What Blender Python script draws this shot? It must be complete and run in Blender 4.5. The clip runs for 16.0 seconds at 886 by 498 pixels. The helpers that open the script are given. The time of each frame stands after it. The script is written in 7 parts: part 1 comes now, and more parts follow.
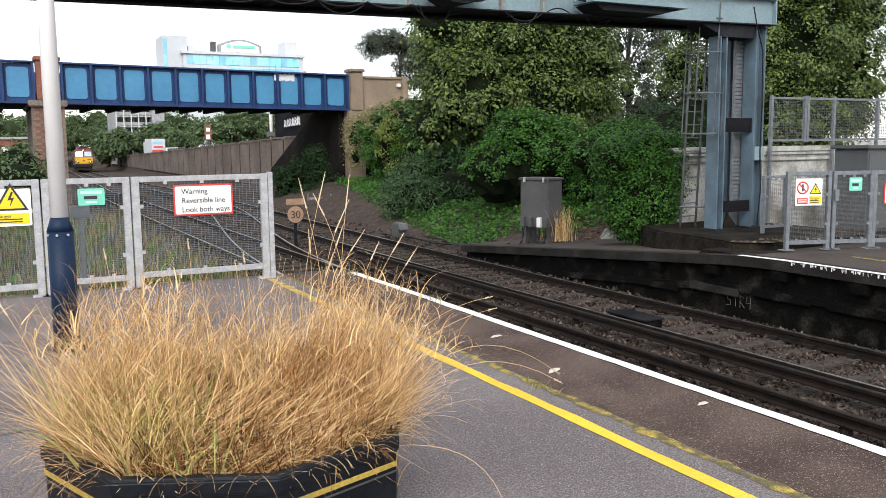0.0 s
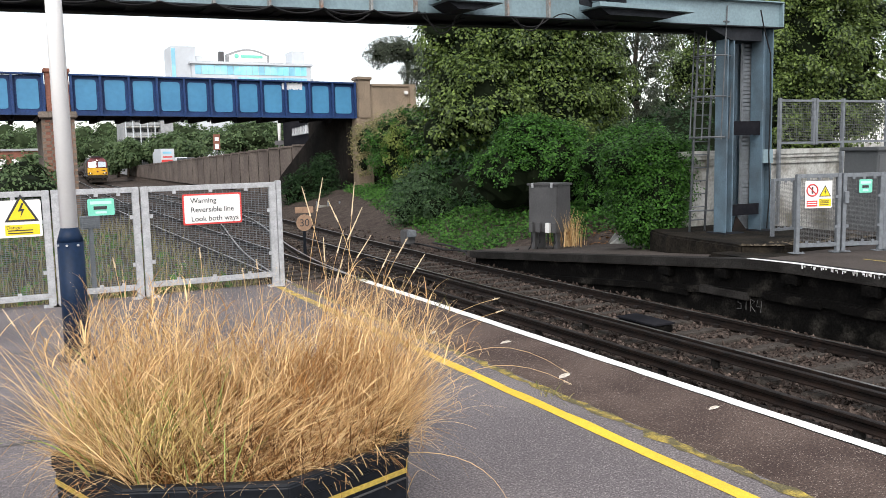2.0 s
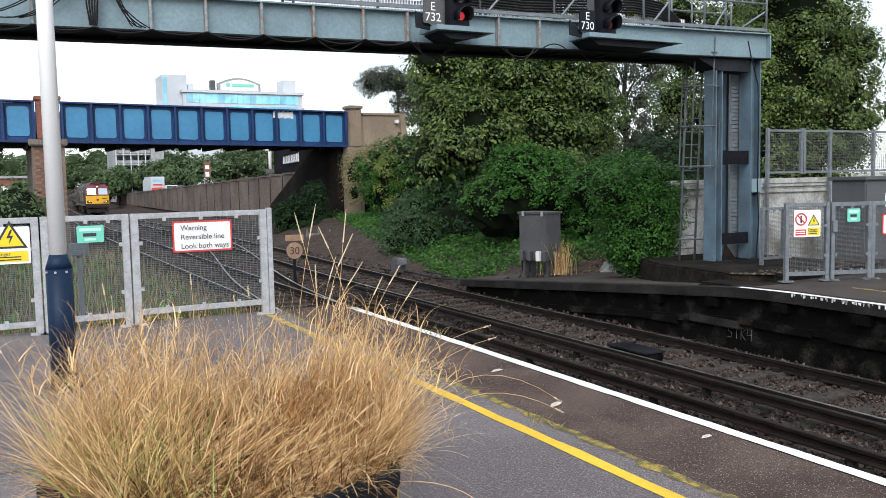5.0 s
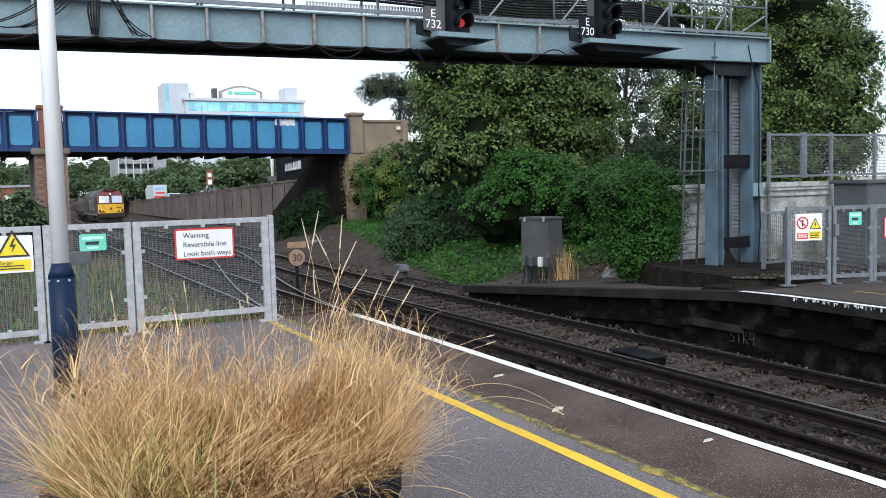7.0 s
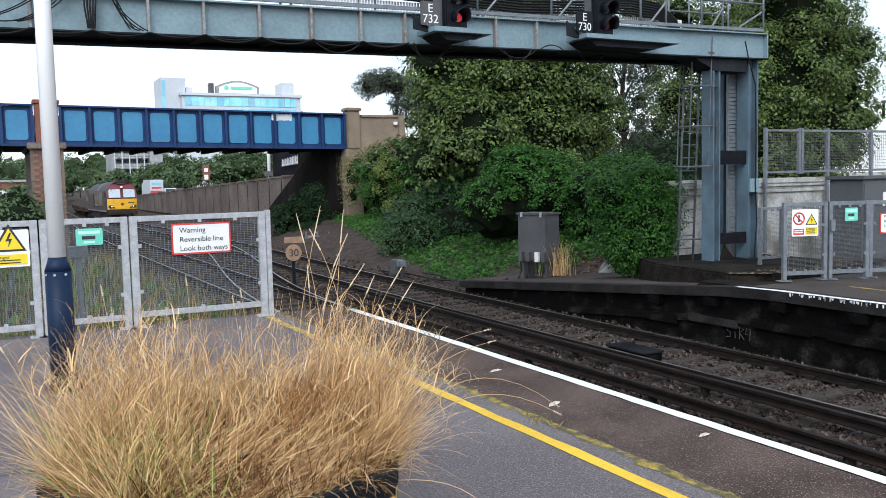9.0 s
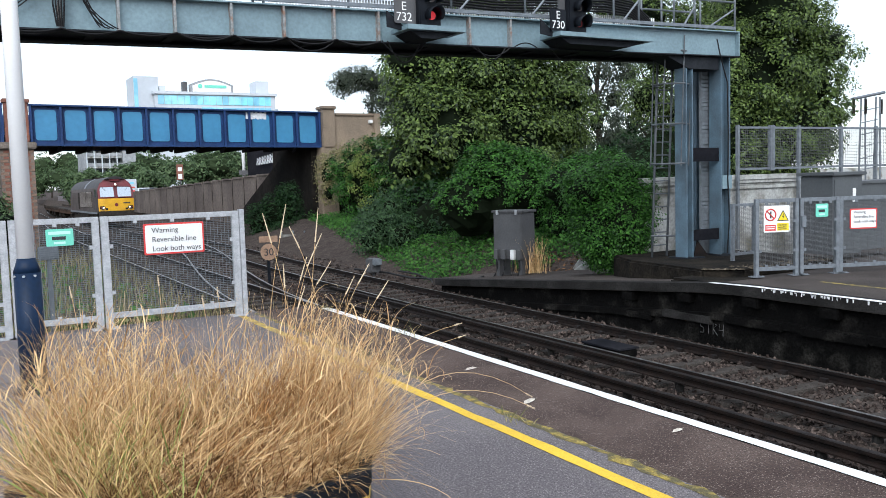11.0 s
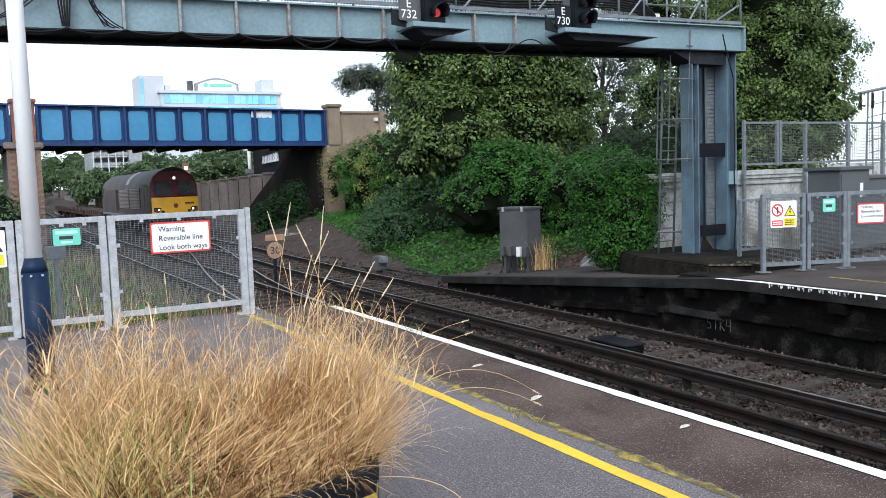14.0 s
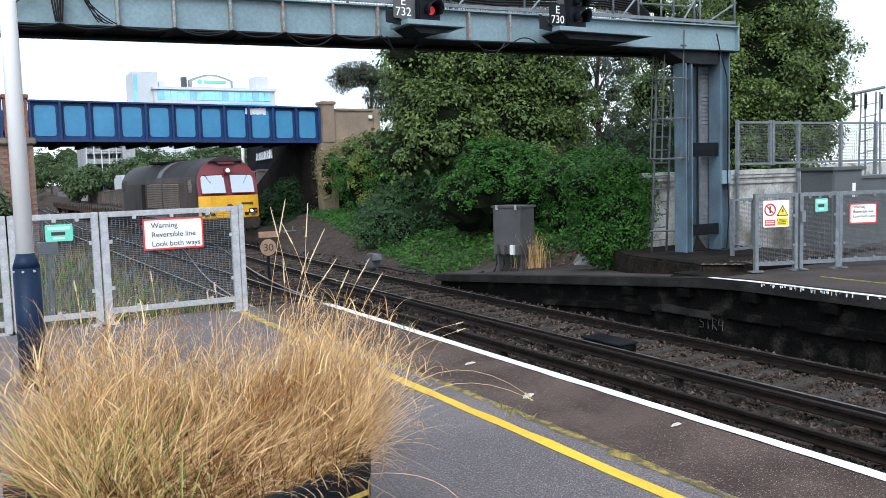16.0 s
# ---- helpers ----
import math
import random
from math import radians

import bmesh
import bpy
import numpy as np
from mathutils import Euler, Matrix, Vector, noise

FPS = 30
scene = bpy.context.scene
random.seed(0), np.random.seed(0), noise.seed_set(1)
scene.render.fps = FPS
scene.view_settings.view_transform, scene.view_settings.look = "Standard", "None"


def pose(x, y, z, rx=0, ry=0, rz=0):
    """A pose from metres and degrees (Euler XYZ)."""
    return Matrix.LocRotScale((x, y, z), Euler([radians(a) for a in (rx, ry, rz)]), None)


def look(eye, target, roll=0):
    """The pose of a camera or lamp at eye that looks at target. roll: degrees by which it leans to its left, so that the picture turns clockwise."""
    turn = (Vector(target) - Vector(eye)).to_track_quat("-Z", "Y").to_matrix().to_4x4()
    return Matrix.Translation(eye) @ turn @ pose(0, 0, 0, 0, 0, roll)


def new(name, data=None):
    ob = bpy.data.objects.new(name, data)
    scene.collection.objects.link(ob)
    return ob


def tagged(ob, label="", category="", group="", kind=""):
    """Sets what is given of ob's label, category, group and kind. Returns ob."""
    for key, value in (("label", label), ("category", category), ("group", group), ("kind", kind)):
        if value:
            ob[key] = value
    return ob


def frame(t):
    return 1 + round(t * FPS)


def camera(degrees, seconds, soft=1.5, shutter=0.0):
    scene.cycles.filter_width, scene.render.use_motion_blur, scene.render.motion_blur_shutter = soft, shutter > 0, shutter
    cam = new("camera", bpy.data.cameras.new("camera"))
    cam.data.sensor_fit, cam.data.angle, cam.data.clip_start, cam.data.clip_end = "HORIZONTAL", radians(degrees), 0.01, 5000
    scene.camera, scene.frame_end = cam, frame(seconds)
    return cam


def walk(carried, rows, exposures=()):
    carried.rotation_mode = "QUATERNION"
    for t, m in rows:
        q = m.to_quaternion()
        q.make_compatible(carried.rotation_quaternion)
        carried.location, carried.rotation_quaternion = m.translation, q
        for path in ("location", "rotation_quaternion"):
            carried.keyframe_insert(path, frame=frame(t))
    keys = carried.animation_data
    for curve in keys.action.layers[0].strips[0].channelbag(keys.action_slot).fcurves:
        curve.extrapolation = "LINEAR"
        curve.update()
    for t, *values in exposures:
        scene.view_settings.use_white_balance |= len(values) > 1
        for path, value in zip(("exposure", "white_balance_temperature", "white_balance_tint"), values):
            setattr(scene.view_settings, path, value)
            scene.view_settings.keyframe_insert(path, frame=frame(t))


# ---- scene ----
cam = camera(54.3, 16.0, soft=0.65)
PATH = [
    (0.0, -0.001, 0.014, 1.908, 83.04, 0.60, -27.72),
    (0.5, 0.005, 0.012, 1.908, 83.01, 0.91, -27.65),
    (1.0, 0.003, 0.013, 1.908, 83.39, 1.09, -27.53),
    (1.5, 0.001, 0.014, 1.906, 83.41, 1.24, -27.28),
    (2.0, 0.005, 0.012, 1.905, 83.49, 1.26, -27.19),
    (2.5, 0.000, 0.014, 1.908, 83.47, 1.28, -27.12),
    (3.0, 0.005, 0.009, 1.902, 82.27, 1.55, -26.80),
    (3.5, -0.001, 0.015, 1.899, 83.39, 1.62, -26.97),
    (4.0, 0.005, 0.025, 1.896, 83.25, 1.33, -27.87),
    (4.5, 0.001, 0.028, 1.895, 84.92, 0.95, -27.86),
    (7.0, 0.004, 0.002, 1.894, 85.78, 1.47, -27.69),
    (7.5, 0.005, -0.004, 1.891, 85.48, 1.67, -27.98),
    (8.0, 0.006, -0.003, 1.895, 85.50, 1.66, -27.98),
    (8.5, -0.008, 0.001, 1.891, 85.51, 1.62, -27.82),
    (9.0, 0.000, 0.000, 1.887, 85.48, 1.37, -27.90),
    (9.5, 0.011, -0.002, 1.890, 85.52, 1.26, -29.01),
    (12.0, 0.024, -0.004, 1.886, 85.30, 1.66, -29.51),
    (12.5, 0.022, -0.007, 1.888, 85.30, 1.70, -29.35),
    (13.0, 0.017, -0.009, 1.884, 85.36, 1.79, -29.29),
    (13.5, 0.017, -0.007, 1.886, 85.20, 1.86, -29.21),
    (14.0, 0.024, -0.003, 1.886, 85.15, 1.99, -29.10),
    (14.5, 0.028, -0.007, 1.882, 85.08, 1.98, -29.05),
    (15.0, 0.024, -0.008, 1.885, 84.94, 1.94, -29.21),
    (15.5, 0.021, -0.009, 1.878, 85.06, 1.74, -29.44),
    (16.0, 0.028, -0.007, 1.883, 85.01, 1.68, -29.49),
]
LIGHT = [(0, 0.0, 6550, 11), (4.0, 0.0, 6550, 11), (4.5, -0.11, 6400, 10), (6.8, -0.26, 5900, 9), (9.5, -0.23, 5880, 9), (12.0, -0.12, 5880, 8), (16.0, -0.09, 5840, 8)]
walk(cam, [(t, pose(*p)) for t, *p in PATH], LIGHT)

# ---- light: a bright overcast sky ----
sky_world = bpy.data.worlds.new("overcast_sky")
sky_world.use_nodes = True
scene.world = sky_world
wn, wl = sky_world.node_tree.nodes, sky_world.node_tree.links
SUN_HIGH, SUN_ROUND = radians(38), radians(212)
sky = wn.new("ShaderNodeTexSky")
sky.sky_type, sky.sun_disc, sky.sun_elevation, sky.sun_rotation = "NISHITA", False, SUN_HIGH, SUN_ROUND
back = wn["Background"]
back.inputs["Strength"].default_value = 0.06
cloud = wn.new("ShaderNodeBackground")
cloud.inputs["Color"].default_value = (0.985, 0.99, 1.0, 1)
cloud.inputs["Strength"].default_value = 1.06
both = wn.new("ShaderNodeAddShader")
wl.new(sky.outputs["Color"], back.inputs["Color"])
wl.new(back.outputs[0], both.inputs[0])
wl.new(cloud.outputs[0], both.inputs[1])
wl.new(both.outputs[0], wn["World Output"].inputs["Surface"])
sun = new("sun", bpy.data.lights.new("sun", "SUN"))
sun.data.energy, sun.data.angle, sun.data.color = 3.6, radians(50), (1.0, 0.96, 0.9)
sun.matrix_world = look((-14, -22, 20.4), (0, 0, 0))


# ---- materials ----
def surf(name, a, b, scale=3.0, rough=0.75, bump=0.15, metal=0.0, fine=60.0, speck=0.25, island=0.0, spec=0.5, thresh=(0.35, 0.65)):
    """Two colours in patches, fine grain and relief."""
    m = bpy.data.materials.new(name)
    m.use_nodes = True
    n, l = m.node_tree.nodes, m.node_tree.links
    p = n["Principled BSDF"]
    tc = n.new("ShaderNodeTexCoord")
    big, small = n.new("ShaderNodeTexNoise"), n.new("ShaderNodeTexNoise")
    big.inputs["Scale"].default_value, big.inputs["Detail"].default_value = scale, 6
    small.inputs["Scale"].default_value, small.inputs["Detail"].default_value = fine, 3
    ramp = n.new("ShaderNodeMapRange")
    ramp.inputs["From Min"].default_value, ramp.inputs["From Max"].default_value = thresh
    mix = n.new("ShaderNodeMix")
    mix.data_type = "RGBA"
    mix.inputs["A"].default_value, mix.inputs["B"].default_value = (*a, 1), (*b, 1)
    val = n.new("ShaderNodeMapRange")
    val.inputs["From Min"].default_value, val.inputs["From Max"].default_value = 0.3, 0.7
    val.inputs["To Min"].default_value, val.inputs["To Max"].default_value = 1 - speck, 1 + speck
    mul = n.new("ShaderNodeVectorMath")
    mul.operation = "SCALE"
    l.new(tc.outputs["Object"], big.inputs["Vector"])
    l.new(tc.outputs["Object"], small.inputs["Vector"])
    l.new(big.outputs["Fac"], ramp.inputs["Value"])
    l.new(ramp.outputs["Result"], mix.inputs["Factor"])
    l.new(small.outputs["Fac"], val.inputs["Value"])
    l.new(mix.outputs["Result"], mul.inputs["Vector"])
    scale_from = val.outputs["Result"]
    if island:
        geo, jit, by = n.new("ShaderNodeNewGeometry"), n.new("ShaderNodeMapRange"), n.new("ShaderNodeMath")
        jit.inputs["To Min"].default_value, jit.inputs["To Max"].default_value = 1 - island, 1 + island
        by.operation = "MULTIPLY"
        l.new(geo.outputs["Random Per Island"], jit.inputs["Value"])
        l.new(jit.outputs["Result"], by.inputs[0])
        l.new(scale_from, by.inputs[1])
        scale_from = by.outputs[0]
    l.new(scale_from, mul.inputs["Scale"])
    l.new(mul.outputs["Vector"], p.inputs["Base Color"])
    p.inputs["Roughness"].default_value, p.inputs["Metallic"].default_value = rough, metal
    p.inputs["Specular IOR Level"].default_value = spec
    if bump:
        b_ = n.new("ShaderNodeBump")
        b_.inputs["Strength"].default_value, b_.inputs["Distance"].default_value = bump, 0.02
        l.new(small.outputs["Fac"], b_.inputs["Height"])
        l.new(b_.outputs["Normal"], p.inputs["Normal"])
    return m


def stony(name, a, b, chips, share, size, scale=1.0, rough=0.85):
    """Asphalt: stained binder with pale stone chips and relief."""
    m = surf(name, a, b, scale, rough, 0.5, fine=75, speck=0.55, spec=0.2)
    n, l = m.node_tree.nodes, m.node_tree.links
    p = n["Principled BSDF"]
    tc, vo = n.new("ShaderNodeTexCoord"), n.new("ShaderNodeTexVoronoi")
    vo.inputs["Scale"].default_value = size
    l.new(tc.outputs["Object"], vo.inputs["Vector"])
    sep, cut, near, both_ = n.new("ShaderNodeSeparateColor"), n.new("ShaderNodeMath"), n.new("ShaderNodeMath"), n.new("ShaderNodeMath")
    cut.operation, near.operation, both_.operation = "LESS_THAN", "LESS_THAN", "MULTIPLY"
    cut.inputs[1].default_value, near.inputs[1].default_value = share, 0.42
    l.new(vo.outputs["Color"], sep.inputs[0])
    l.new(sep.outputs[0], cut.inputs[0])
    l.new(vo.outputs["Distance"], near.inputs[0])
    l.new(cut.outputs[0], both_.inputs[0])
    l.new(near.outputs[0], both_.inputs[1])
    mix = n.new("ShaderNodeMix")
    mix.data_type = "RGBA"
    old = p.inputs["Base Color"].links[0].from_socket
    l.new(both_.outputs[0], mix.inputs["Factor"])
    l.new(old, mix.inputs["A"])
    mix.inputs["B"].default_value = (*chips, 1)
    l.new(mix.outputs["Result"], p.inputs["Base Color"])
    return m


def leafy(name, dark, light, through_=0.3, rough=0.55, spec=0.2):
    """Leaves: each one a shade of its own, some light passes through."""
    m = bpy.data.materials.new(name)
    m.use_nodes = True
    n, l = m.node_tree.nodes, m.node_tree.links
    p = n["Principled BSDF"]
    geo, mix = n.new("ShaderNodeNewGeometry"), n.new("ShaderNodeMix")
    mix.data_type = "RGBA"
    mix.inputs["A"].default_value, mix.inputs["B"].default_value = (*dark, 1), (*light, 1)
    l.new(geo.outputs["Random Per Island"], mix.inputs["Factor"])
    tr, ms = n.new("ShaderNodeBsdfTranslucent"), n.new("ShaderNodeMixShader")
    l.new(mix.outputs["Result"], p.inputs["Base Color"])
    l.new(mix.outputs["Result"], tr.inputs["Color"])
    p.inputs["Roughness"].default_value, p.inputs["Specular IOR Level"].default_value = rough, spec
    ms.inputs["Fac"].default_value = through_
    l.new(p.outputs[0], ms.inputs[1])
    l.new(tr.outputs[0], ms.inputs[2])
    l.new(ms.outputs[0], n["Material Output"].inputs["Surface"])
    return m


def plain(name, c, rough=0.5, metal=0.0, spec=0.5):
    m = bpy.data.materials.new(name)
    m.use_nodes = True
    p = m.node_tree.nodes["Principled BSDF"]
    p.inputs["Base Color"].default_value = (*c, 1)
    p.inputs["Roughness"].default_value, p.inputs["Metallic"].default_value = rough, metal
    p.inputs["Specular IOR Level"].default_value = spec
    return m


def glow(name, c, strength):
    m = plain(name, c)
    p = m.node_tree.nodes["Principled BSDF"]
    p.inputs["Emission Color"].default_value, p.inputs["Emission Strength"].default_value = (*c, 1), strength
    return m


ASPHALT = stony("grey_asphalt", (0.118, 0.105, 0.11), (0.166, 0.149, 0.153), (0.28, 0.258, 0.252), 0.26, 105, 0.8)
BROWN_ASPHALT = stony("brown_worn_asphalt", (0.052, 0.034, 0.029), (0.094, 0.067, 0.056), (0.27, 0.225, 0.19), 0.16, 105, 1.6)
WHITE_LINE = surf("white_line_paint", (0.8, 0.8, 0.8), (0.68, 0.68, 0.67), 2.5, 0.6, 0.2, speck=0.1)
YELLOW_LINE = surf("yellow_line_paint", (0.74, 0.5, 0.028), (0.64, 0.4, 0.025), 3, 0.6, 0.25, fine=90, speck=0.16)
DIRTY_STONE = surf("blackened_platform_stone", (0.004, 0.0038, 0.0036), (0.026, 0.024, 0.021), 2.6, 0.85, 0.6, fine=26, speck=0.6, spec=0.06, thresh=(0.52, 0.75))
PALE_STONE = surf("weathered_coping", (0.03025, 0.02874, 0.02723), (0.01361, 0.01271, 0.0121), 2.5, 0.85, 0.4, fine=40, speck=0.4, spec=0.1)
BALLAST = surf("stone_ballast", (0.03, 0.022, 0.019), (0.082, 0.064, 0.055), 9, 0.9, 0.8, fine=40, speck=0.5, island=0.8, spec=0.1)
RAIL_SIDE = surf("rusty_rail", (0.007, 0.0055, 0.005), (0.018, 0.0115, 0.009), 6, 0.6, 0.3, fine=50, spec=0.2)
RAIL_TOP = surf("worn_rail_head", (0.36, 0.35, 0.34), (0.16, 0.145, 0.135), 5, 0.35, 0.05, metal=0.9)
WOOD_DARK = surf("oiled_sleeper", (0.03822, 0.03276, 0.02894), (0.06552, 0.05733, 0.05078), 5, 0.85, 0.5, fine=35, speck=0.4, spec=0.1)
GALV = surf("galvanised_steel", (0.5, 0.51, 0.53), (0.38, 0.39, 0.41), 14, 0.5, 0.1, metal=0.35, fine=50, speck=0.15)
GALV_GREY = surf("dull_galvanised_steel", (0.2, 0.222, 0.245), (0.145, 0.16, 0.178), 10, 0.55, 0.1, metal=0.3, fine=40, speck=0.15)
WIRE = surf("dull_wire", (0.16, 0.165, 0.17), (0.1, 0.1, 0.105), 10, 0.6, 0.0, metal=0.3, spec=0.3)
GANTRY = surf("blue_grey_gantry_paint", (0.2, 0.288, 0.325), (0.165, 0.237, 0.27), 1.5, 0.5, 0.08, fine=22, speck=0.12)
# Darker copy of the gantry paint: underside and rear shade put into colour.
GANTRY_DARK = surf("shaded_gantry_paint", (0.0135, 0.01575, 0.02025), (0.0225, 0.0252, 0.0297), 2, 0.7, 0.1, fine=20, spec=0.12)
STIFF = surf("rust_stained_stiffener", (0.24, 0.25, 0.25), (0.22, 0.12, 0.08), 7, 0.6, 0.1, fine=30, thresh=(0.5, 0.68))
BRIDGE_BLUE = surf("blue_bridge_panel", (0.06, 0.24, 0.425), (0.048, 0.2, 0.37), 0.5, 0.5, 0.05, fine=4, speck=0.08)
BRIDGE_DARK = surf("dark_blue_bridge_frame", (0.018, 0.05, 0.155), (0.013, 0.034, 0.105), 1.0, 0.5, 0.05, fine=10, spec=0.3)
DARK_STEEL = surf("near_black_steel", (0.0072, 0.0078, 0.0108), (0.018, 0.018, 0.0216), 0.8, 0.8, 0.1, fine=10, spec=0.05)
BRICK_PIER = surf("red_pier_paint", (0.23, 0.088, 0.055), (0.17, 0.07, 0.05), 1.2, 0.8, 0.3, fine=12, speck=0.3)
BRICK = surf("old_brick", (0.26, 0.165, 0.12), (0.17, 0.12, 0.095), 0.7, 0.85, 0.3, fine=9, speck=0.35, spec=0.15)
STONE_CAP = surf("weathered_stone_cap", (0.2, 0.165, 0.135), (0.12, 0.1, 0.085), 1.0, 0.85, 0.3, fine=12, speck=0.3)
PARAPET = surf("buff_parapet", (0.27, 0.21, 0.15), (0.18, 0.14, 0.105), 0.8, 0.85, 0.2, fine=14, speck=0.25)
RETAIN = surf("stained_concrete_wall", (0.16, 0.132, 0.115), (0.098, 0.08, 0.071), 0.3, 0.85, 0.2, fine=5, speck=0.25, spec=0.15)
ABUT = surf("near_black_masonry", (0.008, 0.0075, 0.007), (0.026, 0.022, 0.019), 0.35, 0.9, 0.2, fine=4, speck=0.3, spec=0.05)
CONCRETE = surf("pale_stained_concrete", (0.42, 0.425, 0.41), (0.15, 0.14, 0.11), 1.7, 0.8, 0.25, fine=16, speck=0.22, thresh=(0.46, 0.68))
STEEL_GREY = surf("grey_cabinet_paint", (0.0918, 0.0918, 0.0952), (0.0714, 0.0714, 0.0748), 2, 0.5, 0.05, fine=20, speck=0.1, spec=0.3)
CAB_GREY = surf("equipment_cabinet_paint", (0.085, 0.092, 0.098), (0.066, 0.072, 0.078), 1, 0.5, 0.05, fine=20, speck=0.08)
BLACK = surf("black_plastic", (0.005, 0.007, 0.011), (0.009, 0.011, 0.015), 4, 0.5, 0.05, fine=30, spec=0.2)
CABLE = plain("black_cable", (0.012, 0.012, 0.013), 0.5, spec=0.2)
GOLD = surf("gold_stripe", (0.5, 0.36, 0.07), (0.38, 0.27, 0.06), 4, 0.5, 0.05)
NAVY = surf("navy_pole_sleeve", (0.004, 0.015, 0.04), (0.006, 0.019, 0.05), 3, 0.5, 0.04, fine=25, speck=0.15, spec=0.2)
POLE_WHITE = surf("white_pole_paint", (0.93, 0.93, 0.93), (0.89, 0.89, 0.89), 2, 0.35, 0.0, speck=0.02)
SOIL = surf("dry_soil", (0.05, 0.035, 0.022), (0.09, 0.065, 0.04), 6, 0.95, 0.6, spec=0.1)
SIGN_WHITE = surf("white_sign_face", (0.82, 0.82, 0.82), (0.74, 0.74, 0.73), 3, 0.4, 0.0, speck=0.04)
SIGN_RED, SIGN_YELLOW = plain("red_sign_paint", (0.6, 0.05, 0.045)), plain("yellow_sign_paint", (0.8, 0.62, 0.02))
SIGN_GREEN = surf("mint_green_sign", (0.16, 0.58, 0.44), (0.2, 0.62, 0.48), 3, 0.45, 0.0, speck=0.05)
SIGN_MINT, INK = plain("pale_mint_bar", (0.5, 0.8, 0.7)), plain("black_ink", (0.03, 0.03, 0.035))
FAINT = surf("faded_spray_paint", (0.1, 0.1, 0.1), (0.06, 0.06, 0.06), 8, 0.8, 0.0)
GRAF = surf("white_spray_paint", (0.75, 0.76, 0.78), (0.6, 0.62, 0.66), 5, 0.7, 0.0)
MAROON = surf("maroon_loco_paint", (0.16, 0.018, 0.025), (0.11, 0.014, 0.02), 1.2, 0.45, 0.03, fine=12, speck=0.15)
LOCO_SIDE = surf("grimy_maroon_bodyside", (0.05, 0.038, 0.037), (0.085, 0.07, 0.064), 0.6, 0.6, 0.1, fine=8, speck=0.25, spec=0.25)
LOCO_ROOF = surf("sooty_loco_roof", (0.027, 0.0252, 0.027), (0.045, 0.042, 0.0432), 0.6, 0.6, 0.05, fine=8, spec=0.2)
LOCO_YELLOW = surf("yellow_loco_front", (0.72, 0.4, 0.012), (0.6, 0.32, 0.015), 2, 0.45, 0.03, fine=14, speck=0.1)
LOCO_GLASS = plain("windscreen_glass", (0.62, 0.68, 0.72), 0.04, 0.9)
UNDER = surf("dirty_underframe", (0.022, 0.02, 0.018), (0.045, 0.036, 0.03), 3, 0.8, 0.2, spec=0.1)
LAMP_WHITE, LAMP_RED = glow("headlight_glow", (1.0, 0.93, 0.8), 1.4), glow("red_signal_glow", (0.8, 0.05, 0.06), 0.45)
LENS_DARK = plain("unlit_lens", (0.12, 0.1, 0.1), 0.08)
LENS_DULL = plain("dull_red_lens", (0.3, 0.06, 0.06), 0.1)
BARK = surf("bark", (0.07, 0.055, 0.042), (0.045, 0.036, 0.03), 3, 0.9, 0.6, fine=14, speck=0.4, spec=0.1)
TREE_LEAF = leafy("tree_leaves", (0.006, 0.02, 0.009), (0.175, 0.25, 0.062), 0.25, 0.42, 0.3)
IVY_LEAF = leafy("ivy_leaves", (0.005, 0.022, 0.006), (0.075, 0.2, 0.03), 0.25, 0.5, 0.18)
ELDER_LEAF = leafy("elder_leaves", (0.018, 0.042, 0.02), (0.075, 0.135, 0.055))
# Dark colours of the filler masses: shade inside crowns is put into them.
FAR_CORE = plain("distant_crown_shade_mass", (0.03, 0.045, 0.02), 0.9, spec=0.1)
CORE = plain("crown_shade_mass", (0.006, 0.01, 0.004), 0.9, spec=0.1)
IVY_DARK = leafy("dark_ivy_leaves", (0.006, 0.02, 0.008), (0.03, 0.07, 0.022))
GROUND_LEAF = leafy("ground_ivy_leaves", (0.016, 0.055, 0.012), (0.08, 0.2, 0.034))
YELLOW_LEAF = leafy("yellowing_leaves", (0.1, 0.15, 0.03), (0.24, 0.28, 0.07))
EUC_LEAF = leafy("grey_green_leaves", (0.04, 0.055, 0.04), (0.1, 0.115, 0.08))
FAR_LEAF = leafy("distant_leaves", (0.05, 0.09, 0.04), (0.14, 0.2, 0.09))
WEED_LEAF = leafy("weeds", (0.1, 0.12, 0.04), (0.38, 0.32, 0.17))
STRAW = leafy("dry_straw", (0.29, 0.143, 0.045), (0.93, 0.68, 0.36), 0.15, 0.5, 0.3)
OLIVE_STRAW = leafy("olive_straw", (0.22, 0.14, 0.04), (0.72, 0.54, 0.22), 0.15, 0.5, 0.3)
STRAW_MID = leafy("tawny_straw", (0.13, 0.058, 0.02), (0.5, 0.27, 0.1), 0.15, 0.6, 0.2)
STRAW_DARK = leafy("shade_brown_straw", (0.03, 0.013, 0.005), (0.2, 0.09, 0.03), 0.12, 0.6, 0.15)
GREEN_BLADE = leafy("green_grass_blades", (0.18, 0.26, 0.06), (0.42, 0.5, 0.16), 0.25)
SEED = leafy("grass_seed_heads", (0.55, 0.43, 0.27), (0.85, 0.72, 0.52), 0.2)
BLD_WHITE = surf("white_cladding", (0.55, 0.585, 0.625), (0.49, 0.525, 0.565), 0.05, 0.5, 0.0, fine=1, speck=0.04)
BLD_GLASS = surf("cyan_office_glass", (0.24, 0.66, 0.816), (0.432, 0.816, 0.912), 0.12, 0.25, 0.0, fine=0.4, speck=0.2)
